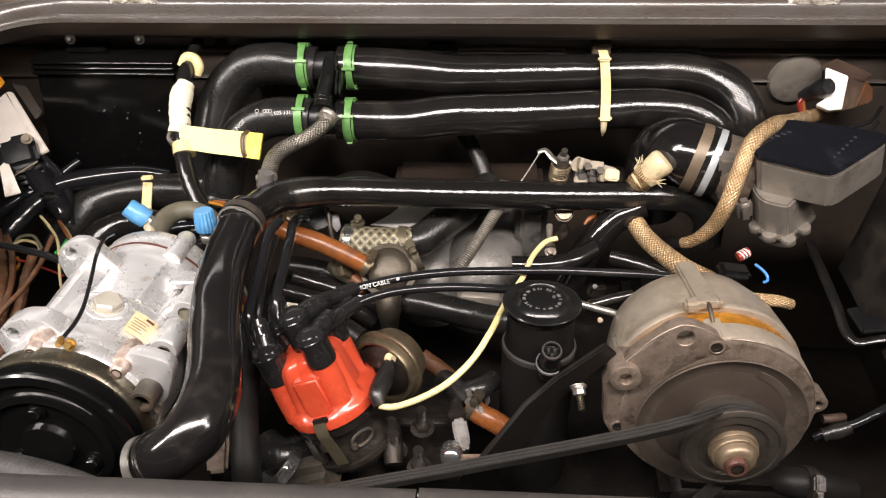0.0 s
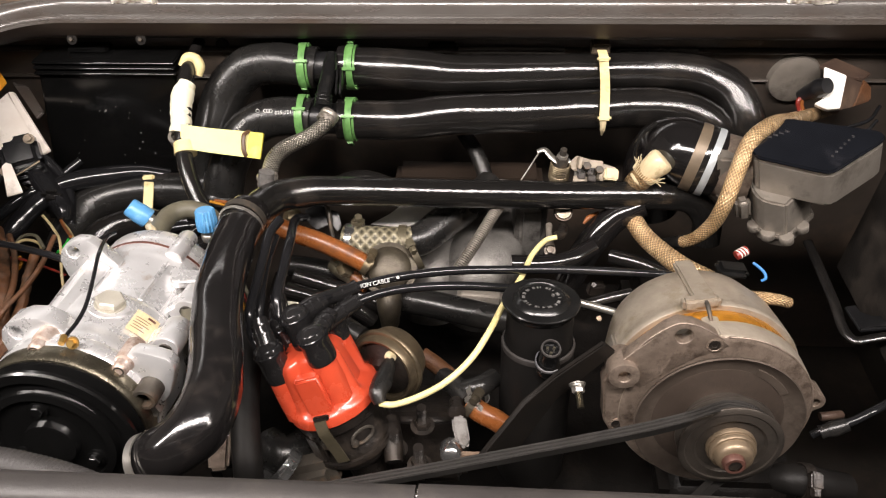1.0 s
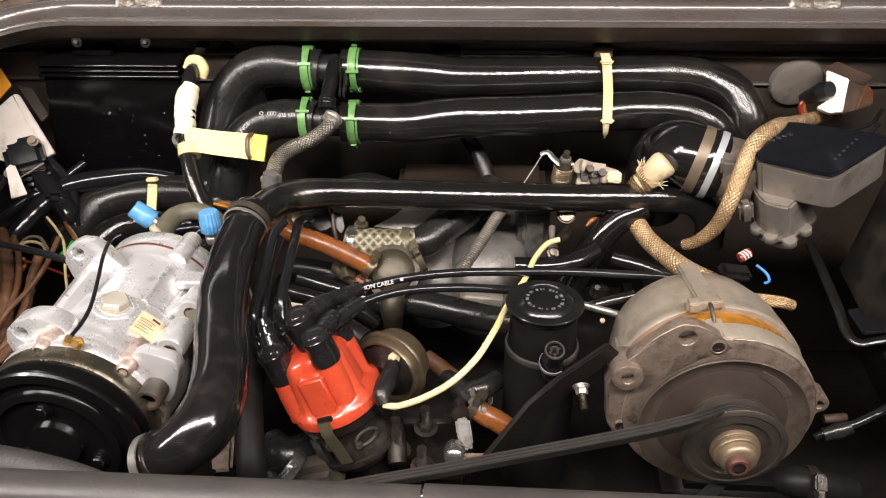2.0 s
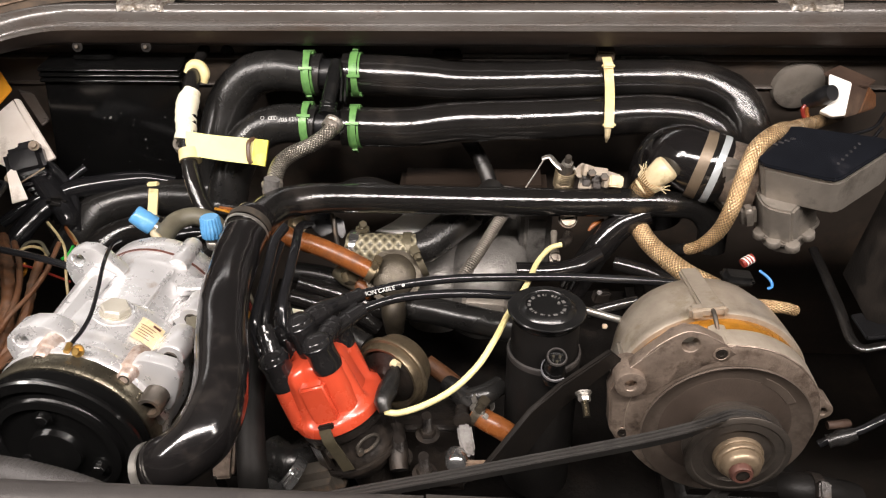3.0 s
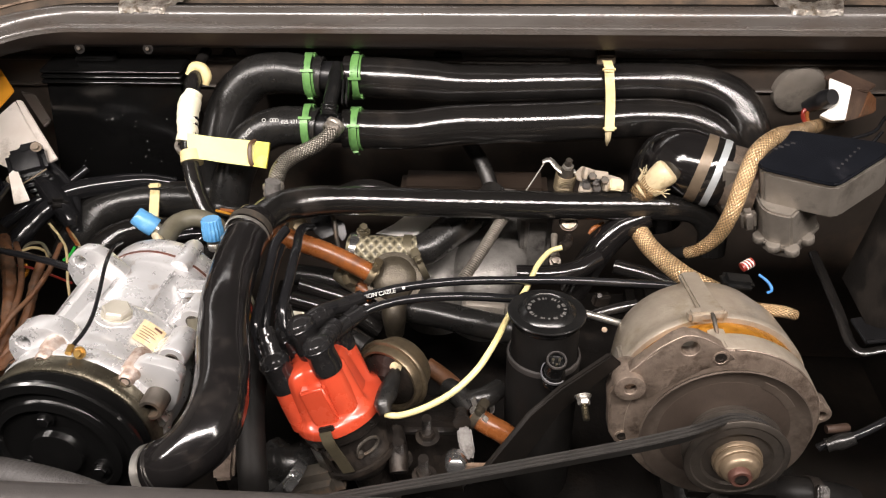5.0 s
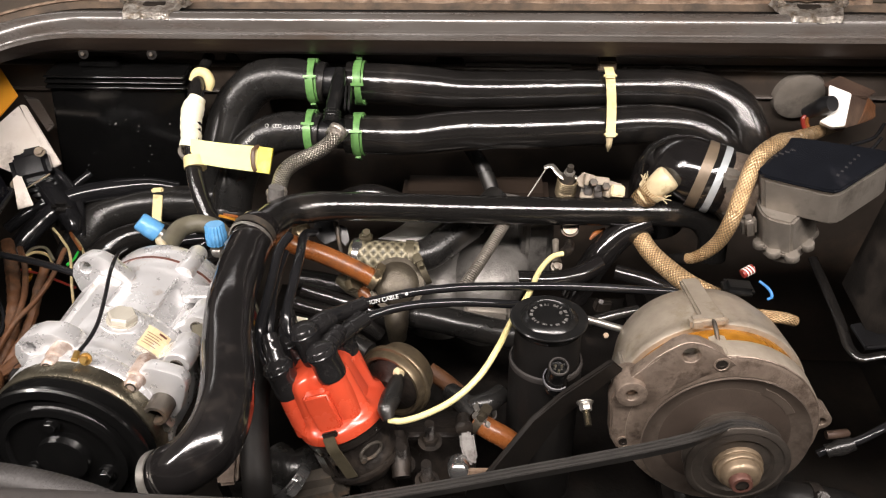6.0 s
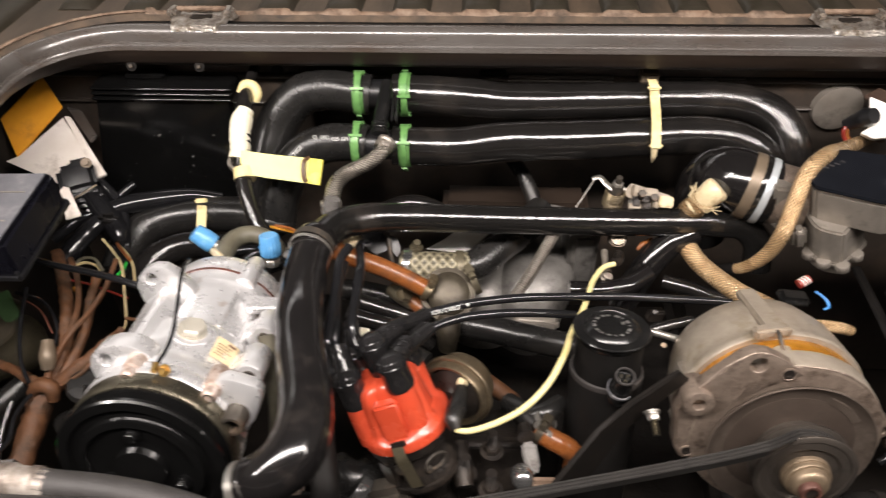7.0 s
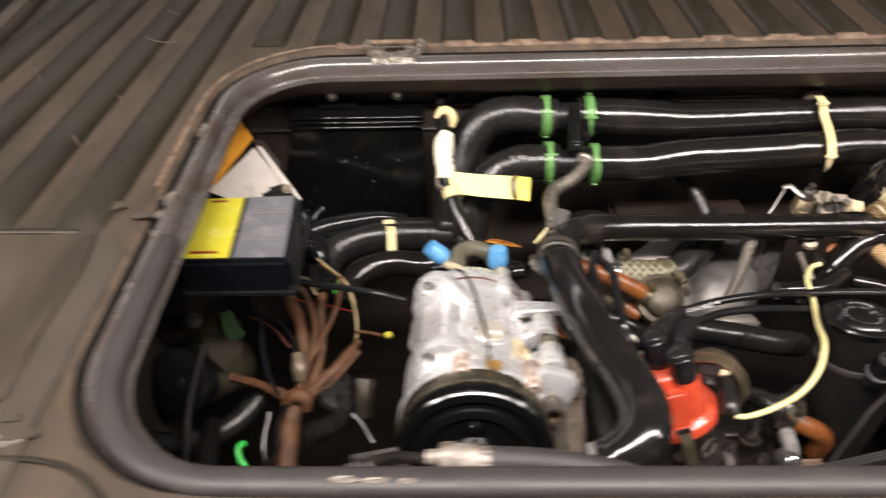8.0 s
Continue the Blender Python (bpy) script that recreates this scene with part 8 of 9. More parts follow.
# ---- corner with relays, wiring and the black control box ----
def control_box():
    top = [V(p) for p in ((-0.5463, 0.5535, -0.05), (-0.4411, 0.5582, -0.05), (-0.4326, 0.4488, -0.05), (-0.5383, 0.4482, -0.05))]
    c = sum(top, Vector()) / 4
    t = thing("control_box", c - Vector((0, 0, .05)), "black plastic control box with a yellow and grey label", "control box")
    bm = bmesh.new()
    slab(bm, [c + (p - c) * 1.03 for p in top], .042, .004, (0, 0, -1))
    part("case", bm, surf("blue-black plastic", (0.0055, 0.0055, 0.0085), None, 0.3, bump=0.1, spec=0.3), t)
    bm = bmesh.new()
    a, b, d, e = top
    slab(bm, [c + (p - c) * 1.08 - Vector((0, 0, .034)) for p in top], .010, .003, (0, 0, -1))
    part("foot", bm, PLASTIC, t)

    def patch(u0, u1, v0, v1, h):
        def at(u, v):
            return a.lerp(b, u).lerp(e.lerp(d, u), v) + Vector((0, 0, h))
        return [at(u0, v0), at(u1, v0), at(u1, v1), at(u0, v1)]
    bm = bmesh.new()
    slab(bm, patch(0.02, 0.46, 0.03, 0.96, .0004), .0006, 0, (0, 0, 1))
    yellow = part("label", bm, LABEL_BRIGHT, t, "bright yellow sticker")
    bm = bmesh.new()
    slab(bm, patch(0.10, 0.36, 0.87, 0.90, .0012), .0004, 0, (0, 0, 1))
    part("printing", bm, RED_WIRE, yellow, "small red printed line")
    bm = bmesh.new()
    slab(bm, patch(0.14, 0.30, 0.07, 0.10, .0012), .0004, 0, (0, 0, 1))
    part("printing", bm, RED_WIRE, yellow, "small red printed lines")
    bm = bmesh.new()
    slab(bm, patch(0.50, 0.965, 0.03, 0.96, .0004), .0006, 0, (0, 0, 1))
    grey = part("label", bm, LABEL_GREY, t, "grey sticker")
    for v in (0.30, 0.70):
        bm = bmesh.new()
        slab(bm, patch(0.54, 0.90, v, v + 0.018, .0012), .0003, 0, (0, 0, 1))
        part("printing", bm, ALU_GREY, grey, "faint pale line")


control_box()


def card():
    bm = bmesh.new()
    slab(bm, [(-0.5791, 0.796, -0.0708), (-0.549, 0.7665, -0.0988), (-0.5986, 0.7127, -0.1415), (-0.6251, 0.7485, -0.1065)], .004, .001)
    single("orange_card", bm, ORANGE_LABEL, "stiff orange card tucked beside the wall", "card")
    bm = bmesh.new()
    t = thing("metal_bracket", (-0.544, 0.7089, -0.1421), "pale folded sheet-metal bracket", "bracket")
    slab(bm, [(-0.5474, 0.7579, -0.1088), (-0.4855, 0.6948, -0.1547), (-0.5271, 0.6785, -0.1597), (-0.6076, 0.7037, -0.1406), (-0.594, 0.7123, -0.1378)], .002, .0005)
    part("sheet", bm, PAPER, t)
    bm = bmesh.new()
    slab(bm, [(-0.5436, 0.7547, -0.1052), (-0.5363, 0.755, -0.1053), (-0.4777, 0.6929, -0.1498), (-0.4876, 0.6892, -0.1533)], .005, .001)
    part("fold", bm, PAPER, t)
    bm = bmesh.new()
    slab(bm, [(-0.5157, 0.6533, -0.1468), (-0.4987, 0.6188, -0.1645), (-0.4835, 0.6268, -0.164), (-0.5136, 0.6669, -0.1466)], .002, .0005)
    part("tab", bm, PAPER, t)


card()


def corner_strut():
    t = thing("corner_strut", (-0.5494, 0.7844, -0.1183), "dark grey pressed strut behind the orange card", "strut")
    bm = bmesh.new()
    slab(bm, [(-0.5912, 0.8302, -0.094), (-0.5791, 0.8319, -0.0931), (-0.5175, 0.7662, -0.141), (-0.5234, 0.7557, -0.1448), (-0.5615, 0.7931, -0.1151)], .006, .0015)
    part("web", bm, BODY, t)
    bm = bmesh.new()
    slab(bm, [(-0.5926, 0.8245, -0.0927), (-0.5792, 0.8303, -0.0873), (-0.5727, 0.8239, -0.0904), (-0.5861, 0.8181, -0.0958)], .005, .0012)
    part("tab", bm, BODY, t)


corner_strut()


def plug_cluster():
    t = thing("wiring_plug", (-0.5101, 0.6891, -0.1631), "black plastic wiring plug with a bundle of cables", "plug")
    c, a = V((-0.5060, 0.6796, -0.1480)), V((0.25, -0.60, 0.75)).normalized()
    ex = V((0.9, 0.42, 0.04)).normalized()
    ey = a.cross(ex)
    bm = bmesh.new()
    block(bm, c, (.044, .036, .024), ex, ey, .007, 3)
    block(bm, c + ex * .006 + ey * .017 - a * .003, (.026, .014, .018), ex, ey, .004, 3)
    part("shell", bm, SHEATH, t)
    for k in range(4):
        bm = bmesh.new()
        block(bm, c - ey * (.021 + .0065 * k) + ex * .004 * k - a * (.004 + .003 * k), (.040 - .003 * k, .0042, .020), ex, ey, .0015)
        part("bellows", bm, SHEATH, t)
    bm = bmesh.new()
    tube(bm, [c - ey * .030 - ex * .020 + a * .010, c - ey * .024 + a * .012, c - ey * .016 + ex * .020 + a * .010], .0009, 6)
    part("lock_wire", bm, HUB_TAN, t, "thin brown locking wire")
    for dx, dy, da, size in ((.016, .013, .011, .0075), (-.020, -.018, .009, .0065)):
        bm = bmesh.new()
        bolt(bm, c + ex * dx + ey * dy + a * da, a, size, .003)
        part("screw", bm, LOOM_BAND, t, "pale screw head")
    bm = bmesh.new()
    block(bm, c + a * .0125 + Vector((-.004, .006, 0)), (.012, .004, .0006), (1, 0.3, 0.3), (0, 1, 0.6), .0001, 1)
    part("marking", bm, MARKS, t, "small pale unreadable mark")
    for pts, r in (([(-0.4972, 0.6729, -0.1638), (-0.4756, 0.6567, -0.1785), (-0.4517, 0.634, -0.1945), (-0.445, 0.6205, -0.2006)], [.010, .0135, .0125, .008]), ([(-0.4672, 0.6568, -0.1835), (-0.4817, 0.6354, -0.1876), (-0.4947, 0.6084, -0.1949), (-0.5083, 0.5798, -0.2069)], [.010, .0115, .0115, .010])):
        bm = bmesh.new()
        tube(bm, pts, r, 16, ribs=.0002, pitch=.016, step=.004)
        part("taped_cable", bm, SHEATH, t, "thick cable wrapped in glossy black tape")
    bm = bmesh.new()
    block(bm, (-0.465, 0.6442, -0.1927), (.030, .020, .050), (1, 0.2, -0.2), (0.2, 1, 0.2), .006, 2, 0.7)
    part("boot", bm, RUBBER, t, "glossy black cable boot")
    for pts, r in (([(-0.4931, 0.6795, -0.1601), (-0.4823, 0.6747, -0.1734), (-0.465, 0.6599, -0.1833), (-0.4532, 0.6402, -0.1979)], .0065), ([(-0.4893, 0.6926, -0.161), (-0.4716, 0.6817, -0.1741), (-0.4556, 0.6643, -0.1866), (-0.4416, 0.6231, -0.2099)], .006),
                   ([(-0.4712, 0.6698, -0.1868), (-0.4854, 0.6517, -0.1904), (-0.4988, 0.6147, -0.1996), (-0.5114, 0.5906, -0.2097)], .006), ([(-0.4749, 0.6609, -0.1887), (-0.4854, 0.6323, -0.1965), (-0.495, 0.596, -0.2052)], .0055), ([(-0.4851, 0.6691, -0.1865), (-0.506, 0.6506, -0.1899), (-0.5328, 0.6251, -0.2004)], .007),
                   ([(-0.4638, 0.6926, -0.1777), (-0.4817, 0.6693, -0.1866), (-0.4989, 0.6439, -0.1976), (-0.5249, 0.5926, -0.2211)], .005), ([(-0.4558, 0.7085, -0.1761), (-0.4741, 0.6863, -0.1836), (-0.4851, 0.6667, -0.189)], .005)):
        bm = bmesh.new()
        tube(bm, pts, r, 10)
        part("cable", bm, SHEATH, t)


plug_cluster()


def thin_wires():
    bunch = (
        (WHITE_WIRE, .0016, [(-0.4596, 0.6323, -0.1986), (-0.4485, 0.6188, -0.1992), (-0.4276, 0.5976, -0.1943), (-0.4089, 0.574, -0.1917), (-0.3953, 0.5429, -0.1966)], "cream wire"),
        (ORANGE_HOSE, .0018, [(-0.4583, 0.6333, -0.1976), (-0.4492, 0.6197, -0.1982), (-0.4316, 0.5987, -0.1927), (-0.4129, 0.5781, -0.1869)], "brown wire"),
        (GREEN_WIRE, .0016, [(-0.4214, 0.5829, -0.1958), (-0.4203, 0.5699, -0.1951), (-0.4217, 0.5581, -0.1929)], "green wire"),
        (OLIVE_HOSE, .0018, [(-0.4845, 0.5728, -0.2015), (-0.475, 0.5822, -0.1923), (-0.4602, 0.5839, -0.1916), (-0.4432, 0.5677, -0.1956)], "olive wire loop"),
        (WHITE_WIRE, .0018, [(-0.484, 0.5655, -0.1947), (-0.4717, 0.5797, -0.1952), (-0.4555, 0.5779, -0.1984), (-0.4444, 0.5633, -0.2002)], "pale wire loop"),
        (RED_WIRE, .0014, [(-0.4833, 0.5518, -0.1948), (-0.458, 0.5501, -0.1986), (-0.4231, 0.5326, -0.1908), (-0.3882, 0.5145, -0.1836)], "dark red wire"),
        (COPPER, .002, [(-0.4773, 0.5528, -0.2088), (-0.472, 0.5496, -0.2127), (-0.4684, 0.555, -0.2072), (-0.4711, 0.5597, -0.202)], "coppery wire loop"),
    )
    for mat, r, pts, words in bunch:
        hose("thin_wire", pts, r, mat, "thin " + words + " in the corner", "wire", n=8, group="thin wires in the corner")
    hose("wire_sheath", [(-0.4782, 0.5202, -0.1341), (-0.4525, 0.5107, -0.1315), (-0.3972, 0.493, -0.1252), (-0.3555, 0.4754, -0.1178), (-0.3245, 0.4641, -0.1177)], .0036, SHEATH, "glossy black cable running to the compressor", "cable", n=12)
    for mat, r, pts, words in ((WHITE_WIRE, .0015, [(-0.4416, 0.5884, -0.1652), (-0.4245, 0.573, -0.1688), (-0.4038, 0.5485, -0.1677), (-0.3898, 0.5142, -0.1775), (-0.3877, 0.494, -0.2006), (-0.3955, 0.4816, -0.2143)], "cream wire"),
                               (LOOM, .0022, [(-0.3877, 0.4973, -0.1969), (-0.3724, 0.4933, -0.1949), (-0.3586, 0.4884, -0.1938)], "short brown wire"),
                               (GASKET, .0010, [(-0.5137, 0.5191, -0.1936), (-0.4866, 0.505, -0.1964), (-0.4601, 0.4763, -0.2005)], "dark red wire"),
                               (SHEATH, .0020, [(-0.52, 0.523, -0.1887), (-0.4836, 0.5113, -0.1894), (-0.4553, 0.4805, -0.1961), (-0.4487, 0.4479, -0.2034)], "black wire"),
                               (SHEATH, .0022, [(-0.4477, 0.4161, -0.2093), (-0.4573, 0.385, -0.2137), (-0.4523, 0.3556, -0.2173), (-0.46, 0.3301, -0.2154)], "black wire"),
                               (SHEATH, .0022, [(-0.5395, 0.4092, -0.2411), (-0.5359, 0.3747, -0.2503), (-0.5374, 0.3414, -0.2579)], "black wire"),
                               (SHEATH, .0022, [(-0.4018, 0.4142, -0.2147), (-0.3749, 0.3943, -0.2241), (-0.3597, 0.3743, -0.2328)], "black wire")):
        hose("thin_wire", pts, r, mat, "thin " + words + " by the brown loom", "wire", n=8, group="thin wires in the corner")


thin_wires()


def loom():
    t = thing("wiring_loom", (-0.457, 0.363, -0.2388), "brown cloth-taped wiring loom that forks into branches", "wiring loom")
    for name, pts, r in (
            ("trunk", [(-0.4462, 0.3397, -0.2509), (-0.45, 0.3679, -0.2413), (-0.4503, 0.3952, -0.2329), (-0.4468, 0.4154, -0.2224)], [.0120, .0115, .0122, .0115]),
            ("branch", [(-0.4468, 0.4154, -0.2224), (-0.4404, 0.4334, -0.2129), (-0.4398, 0.4626, -0.2024), (-0.451, 0.4996, -0.1899), (-0.4708, 0.539, -0.1815), (-0.4938, 0.5755, -0.1763)], [.009, .0070, .0068, .0070, .0070, .0065]),
            ("branch", [(-0.4445, 0.4155, -0.2224), (-0.4287, 0.4377, -0.2087), (-0.4241, 0.4744, -0.1976), (-0.4286, 0.5121, -0.1848), (-0.4308, 0.5391, -0.1766)], [.008, .0056, .0050, .0048, .0048]),
            ("branch", [(-0.4428, 0.4174, -0.2203), (-0.4178, 0.4331, -0.2072), (-0.3929, 0.4579, -0.1958), (-0.3839, 0.48, -0.194)], [.008, .0075, .0065, .004]),
            ("branch", [(-0.4513, 0.4202, -0.2195), (-0.4865, 0.4386, -0.2189), (-0.5246, 0.4529, -0.2227)], [.006, .005, .005])):
        bm = bmesh.new()
        tube(bm, pts, r, 14, ribs=.0003, pitch=.013, step=.0025, wobble=0.22)
        part(name, bm, LOOM, t)
    bm = bmesh.new()
    tube(bm, [(-0.4545, 0.4102, -0.2156), (-0.4441, 0.4132, -0.2053), (-0.4327, 0.4118, -0.2077), (-0.4332, 0.4073, -0.2204)], [.006, .008, .008, .006], 12)
    part("tape_wrap", bm, LOOM, t, "loose brown tape wrap")
    for pts, r in (([(-0.4408, 0.4164, -0.2095), (-0.4388, 0.4348, -0.1962), (-0.4307, 0.457, -0.1867), (-0.4315, 0.49, -0.1793), (-0.4465, 0.5292, -0.1716), (-0.4693, 0.5611, -0.1716)], .0032), ([(-0.4443, 0.417, -0.2085), (-0.4342, 0.4388, -0.192), (-0.4239, 0.4578, -0.1787), (-0.415, 0.4872, -0.176), (-0.4081, 0.514, -0.1689), (-0.4095, 0.5524, -0.1628)], .0026), ([(-0.4373, 0.4128, -0.2138), (-0.4077, 0.4253, -0.2016), (-0.3927, 0.4405, -0.193), (-0.3793, 0.4591, -0.1879)], .0022)):
        bm = bmesh.new()
        tube(bm, pts, r, 10, wobble=0.1)
        part("wire", bm, LOOM, t)
    bm = bmesh.new()
    tube(bm, [(-0.4436, 0.4491, -0.1796), (-0.4399, 0.4353, -0.1879), (-0.4392, 0.4271, -0.1974)], [.006, .0085, .0065], 12)
    part("connector", bm, LOOM_BAND, t, "tan moulded connector")
    for p in ((-0.4032, 0.4318, -0.2097), (-0.4019, 0.418, -0.2104)):
        bm = bmesh.new()
        lathe(bm, [(0, .004), (.015, .004), (.018, .001), (.018, -.004), (.012, -.008), (0, -.008)], p, (0.2, -0.3, 1), 24)
        part("grommet", bm, RUBBER_DULL, t, "black rubber grommet")


loom()


def coil():
    t = thing("ignition_coil", (-0.5822, 0.4478, -0.2549), "black round ignition coil with a beige clamp bracket", "coil")
    c = V((-0.5905, 0.465, -0.2423))
    a = V((-0.25, -0.75, 0.55)).normalized()
    bm = bmesh.new()
    lathe(bm, [(0, .020), (.012, .020), (.014, .012), (.036, .010), (.0395, .007), (.0400, .002), (.0384, -.002), (.0384, -.018), (.0360, -.020)], c, a, 44)
    part("cover", bm, GLOSS, t, "glossy black end cap")
    bm = bmesh.new()
    lathe(bm, [(.030, -.016), (.0362, -.018), (.0368, -.020), (.0368, -.096), (.034, -.100), (0, -.100)], c, a, 44)
    part("can", bm, OLIVE, t, "dull olive metal can")
    bm = bmesh.new()
    slab(bm, [(-0.5822, 0.5218, -0.2161), (-0.5622, 0.5446, -0.2067), (-0.5346, 0.5371, -0.2172), (-0.5255, 0.497, -0.2255), (-0.5362, 0.4669, -0.2287), (-0.5607, 0.4848, -0.2218)], .004, .0015)
    part("bracket", bm, OLIVE_DARK, t, "grimy plated bracket")
    bm = bmesh.new()
    slab(bm, [(-0.5565, 0.5335, -0.2045), (-0.5436, 0.5383, -0.2), (-0.5246, 0.5164, -0.2186), (-0.5365, 0.5041, -0.2242), (-0.5522, 0.5187, -0.2141)], .003, .001)
    part("green_tag", bm, surf("faded green plastic", (0.065, 0.13, 0.05), None, 0.5), t, "faded green plastic tag")
    bm = bmesh.new()
    bolt(bm, (-0.5814, 0.5213, -0.2016), (0.0, -0.5, 0.9), .011, .007)
    part("nut", bm, STEEL, t, "bright nut")
    bm = bmesh.new()
    block(bm, (-0.6272, 0.5337, -0.2297), (.06, .03, .03), bevel=.006)
    part("mount", bm, OLD_STEEL, t)


coil()
hose("green_tube", [(-0.4830, 0.3560, -0.2060), (-0.4875, 0.3500, -0.2050), (-0.4860, 0.3420, -0.2090), (-0.4790, 0.3340, -0.2150), (-0.4718, 0.3294, -0.2218)], .0030, GREEN_WIRE, "bright green plastic tube low in the corner", "tube", n=10)
hose("corner_hose", [(-0.5067, 0.2903, -0.1967), (-0.5224, 0.3492, -0.2197), (-0.5395, 0.4053, -0.2455)], .011, NECK, "dull black hose low in the corner", n=12)
hose("corner_hose", [(-0.636, 0.4052, -0.2692), (-0.5688, 0.3925, -0.2581), (-0.5216, 0.412, -0.2544), (-0.4963, 0.4451, -0.2488)], .012, RUBBER_DULL, "black hose crossing under the coil", n=12)
hose("corner_hose", [(-0.4334, 0.4018, -0.2569), (-0.3959, 0.4031, -0.2277), (-0.3904, 0.4184, -0.2106)], .012, RUBBER_DULL, "black hose beside the compressor pulley", n=12)


def vacuum_line():
    t = thing("brake_hose", (-0.2381, 0.2028, -0.0147), "dark grey woven hose with a corroded end fitting", "hose")
    bm = bmesh.new()
    tube(bm, [(-0.2661, 0.2056, -0.0096), (-0.2473, 0.2044, -0.0092), (-0.2206, 0.2031, -0.0095), (-0.1906, 0.1998, -0.0109), (-0.1611, 0.1943, -0.0146), (-0.1353, 0.188, -0.0236)], .0086, 18, ribs=.0002, pitch=.003, step=.001)
    part("hose", bm, surf("grey woven cover", (0.036, 0.033, 0.032), (0.022, 0.020, 0.019), 0.6, bump=0.6, grain=900), t)
    bm = bmesh.new()
    lathe(bm, [(0, -.022), (.005, -.022), (.0055, -.014), (.0098, -.013), (.0106, -.005), (.0096, -.004), (.0092, .004), (.0100, .006), (.0100, .011), (.0088, .012), (.0088, .018), (.008, .019)], (-0.2677, 0.2055, -0.0096), V((-0.2473, 0.2044, -0.0092)) - V((-0.2661, 0.2056, -0.0096)), 12)
    part("fitting", bm, surf("corroded fitting", (0.36, 0.32, 0.28), (0.14, 0.11, 0.09), 0.5, 0.5, scale=120, bump=0.8, grain=300, dirt=(0.52, 0.47, 0.42), dirt_amount=0.4, dirt_scale=90), t, "corroded pale metal union")
    bm = bmesh.new()
    tube(bm, [(-0.2768, 0.2067, -0.0107), (-0.2923, 0.2113, -0.018), (-0.3143, 0.2215, -0.0322), (-0.3353, 0.23, -0.0528)], .0040, 12)
    part("pipe", bm, IRON, t, "thin grey metal pipe")
    bm = bmesh.new()
    block(bm, (-0.3276, 0.2302, -0.0669), (.045, .03, .03), (1, 0.2, 0), (0, 1, 0.2), .006, 2)
    bolt(bm, V((-0.3276, 0.2302, -0.0669)) + Vector((0, -.008, .015)), (0, -0.3, 1), .014, .007)
    part("bracket", bm, IRON, t, "dark greasy bracket")


vacuum_line()
hose("corner_rod", [(-0.5459, 0.4593, -0.1753), (-0.5562, 0.4075, -0.2126), (-0.5526, 0.3449, -0.258)], .0042, NECK, "thin black pipe beside the coil", "pipe", n=12)
hose("thin_wire", [(-0.4950, 0.5130, -0.1700), (-0.4880, 0.4700, -0.1900), (-0.4760, 0.4380, -0.2050), (-0.4640, 0.4220, -0.2150)], .0022, SHEATH, "thin black wire by the brown loom", "wire", n=8, group="thin wires in the corner")
hose("thin_wire", [(-0.4700, 0.4000, -0.2150), (-0.4720, 0.3700, -0.2300), (-0.4640, 0.3400, -0.2420)], .0024, RUBBER, "thin black wire by the brown loom", "wire", n=8, group="thin wires in the corner")


def corner_union():
    t = thing("pipe_union", (-0.3716, 0.4252, -0.2110), "grimy plated pipe union beside the compressor", "pipe fitting")
    bm = bmesh.new()
    tube(bm, [(-0.3716, 0.4290, -0.2000), (-0.3720, 0.4180, -0.2120), (-0.3730, 0.4060, -0.2300)], [.0090, .0105, .0085], 16)
    part("body", bm, OLIVE_DARK, t)
    bm = bmesh.new()
    hexhead(bm, (-0.3716, 0.4235, -0.2060), (0.1, 0.7, 0.6), .019, .010)
    part("nut", bm, OLD_STEEL, t, "dull steel nut")
    bm = bmesh.new()
    block(bm, (-0.3500, 0.4854, -0.1905), (.009, .007, .007), (1, 0.2, 0), (0, 1, 0.3), .0015)
    part("tag", bm, LABEL_BRIGHT, t, "small yellow plastic tag")


corner_union()

# ---- small fittings on the front wall ----
for p in ((-0.431, 0.754, -0.0345), (-0.348, 0.754, -0.0345)):
    t = thing("wall_bolt", p, "small rusty bolt with a dark washer on the front wall", "bolt", "bolts on the wall")
    bm = bmesh.new()
    lathe(bm, [(0, 0), (.0062, 0), (.0062, .0010), (0, .0012)], p, (0, -1, 0.5), 20)
    part("washer", bm, BELT_DARK, t, "dark washer")
    bm = bmesh.new()
    bolt(bm, V(p) + Vector((0, -.001, .0006)), (0, -1, 0.5), .0048, .0026, False)
    part("head", bm, OLD_STEEL, t)
bm = bmesh.new()
block(bm, (0.0010, 0.7935, -0.0630), (.034, .004, .016), bevel=.003, segments=2)
setting("wall_slot", bm, BELT_DARK, "dark slot in the front wall", "slot")
bm = bmesh.new()
lathe(bm, [(0, 0), (.008, 0), (.008, .003), (0, .003)], (-0.2690, 0.7945, -0.0600), (0, -1, 0), 20)
setting("wall_hole", bm, BELT_DARK, "dark round hole in the front wall", "hole")
bm = bmesh.new()
block(bm, (0.0835, 0.790, -0.0650), (0.1350, .010, .010), bevel=.004)
block(bm, (0.2560, 0.791, -0.0640), (0.1000, .008, .005), bevel=.002)
setting("wall_rail", bm, BODY, "grey pressed rail along the front wall", "rail")

# ---- small things ----
def torn_label():
    bm = bmesh.new()
    slab(bm, [(-0.1194, 0.4297, -0.1227), (-0.1078, 0.4252, -0.1197), (-0.1081, 0.4191, -0.1232), (-0.0989, 0.4082, -0.1298), (-0.1023, 0.4067, -0.1341), (-0.114, 0.4181, -0.1297)], .0012, .0003)
    single("torn_label", bm, TAPE, "torn white paper label stuck to an ignition lead", "label")


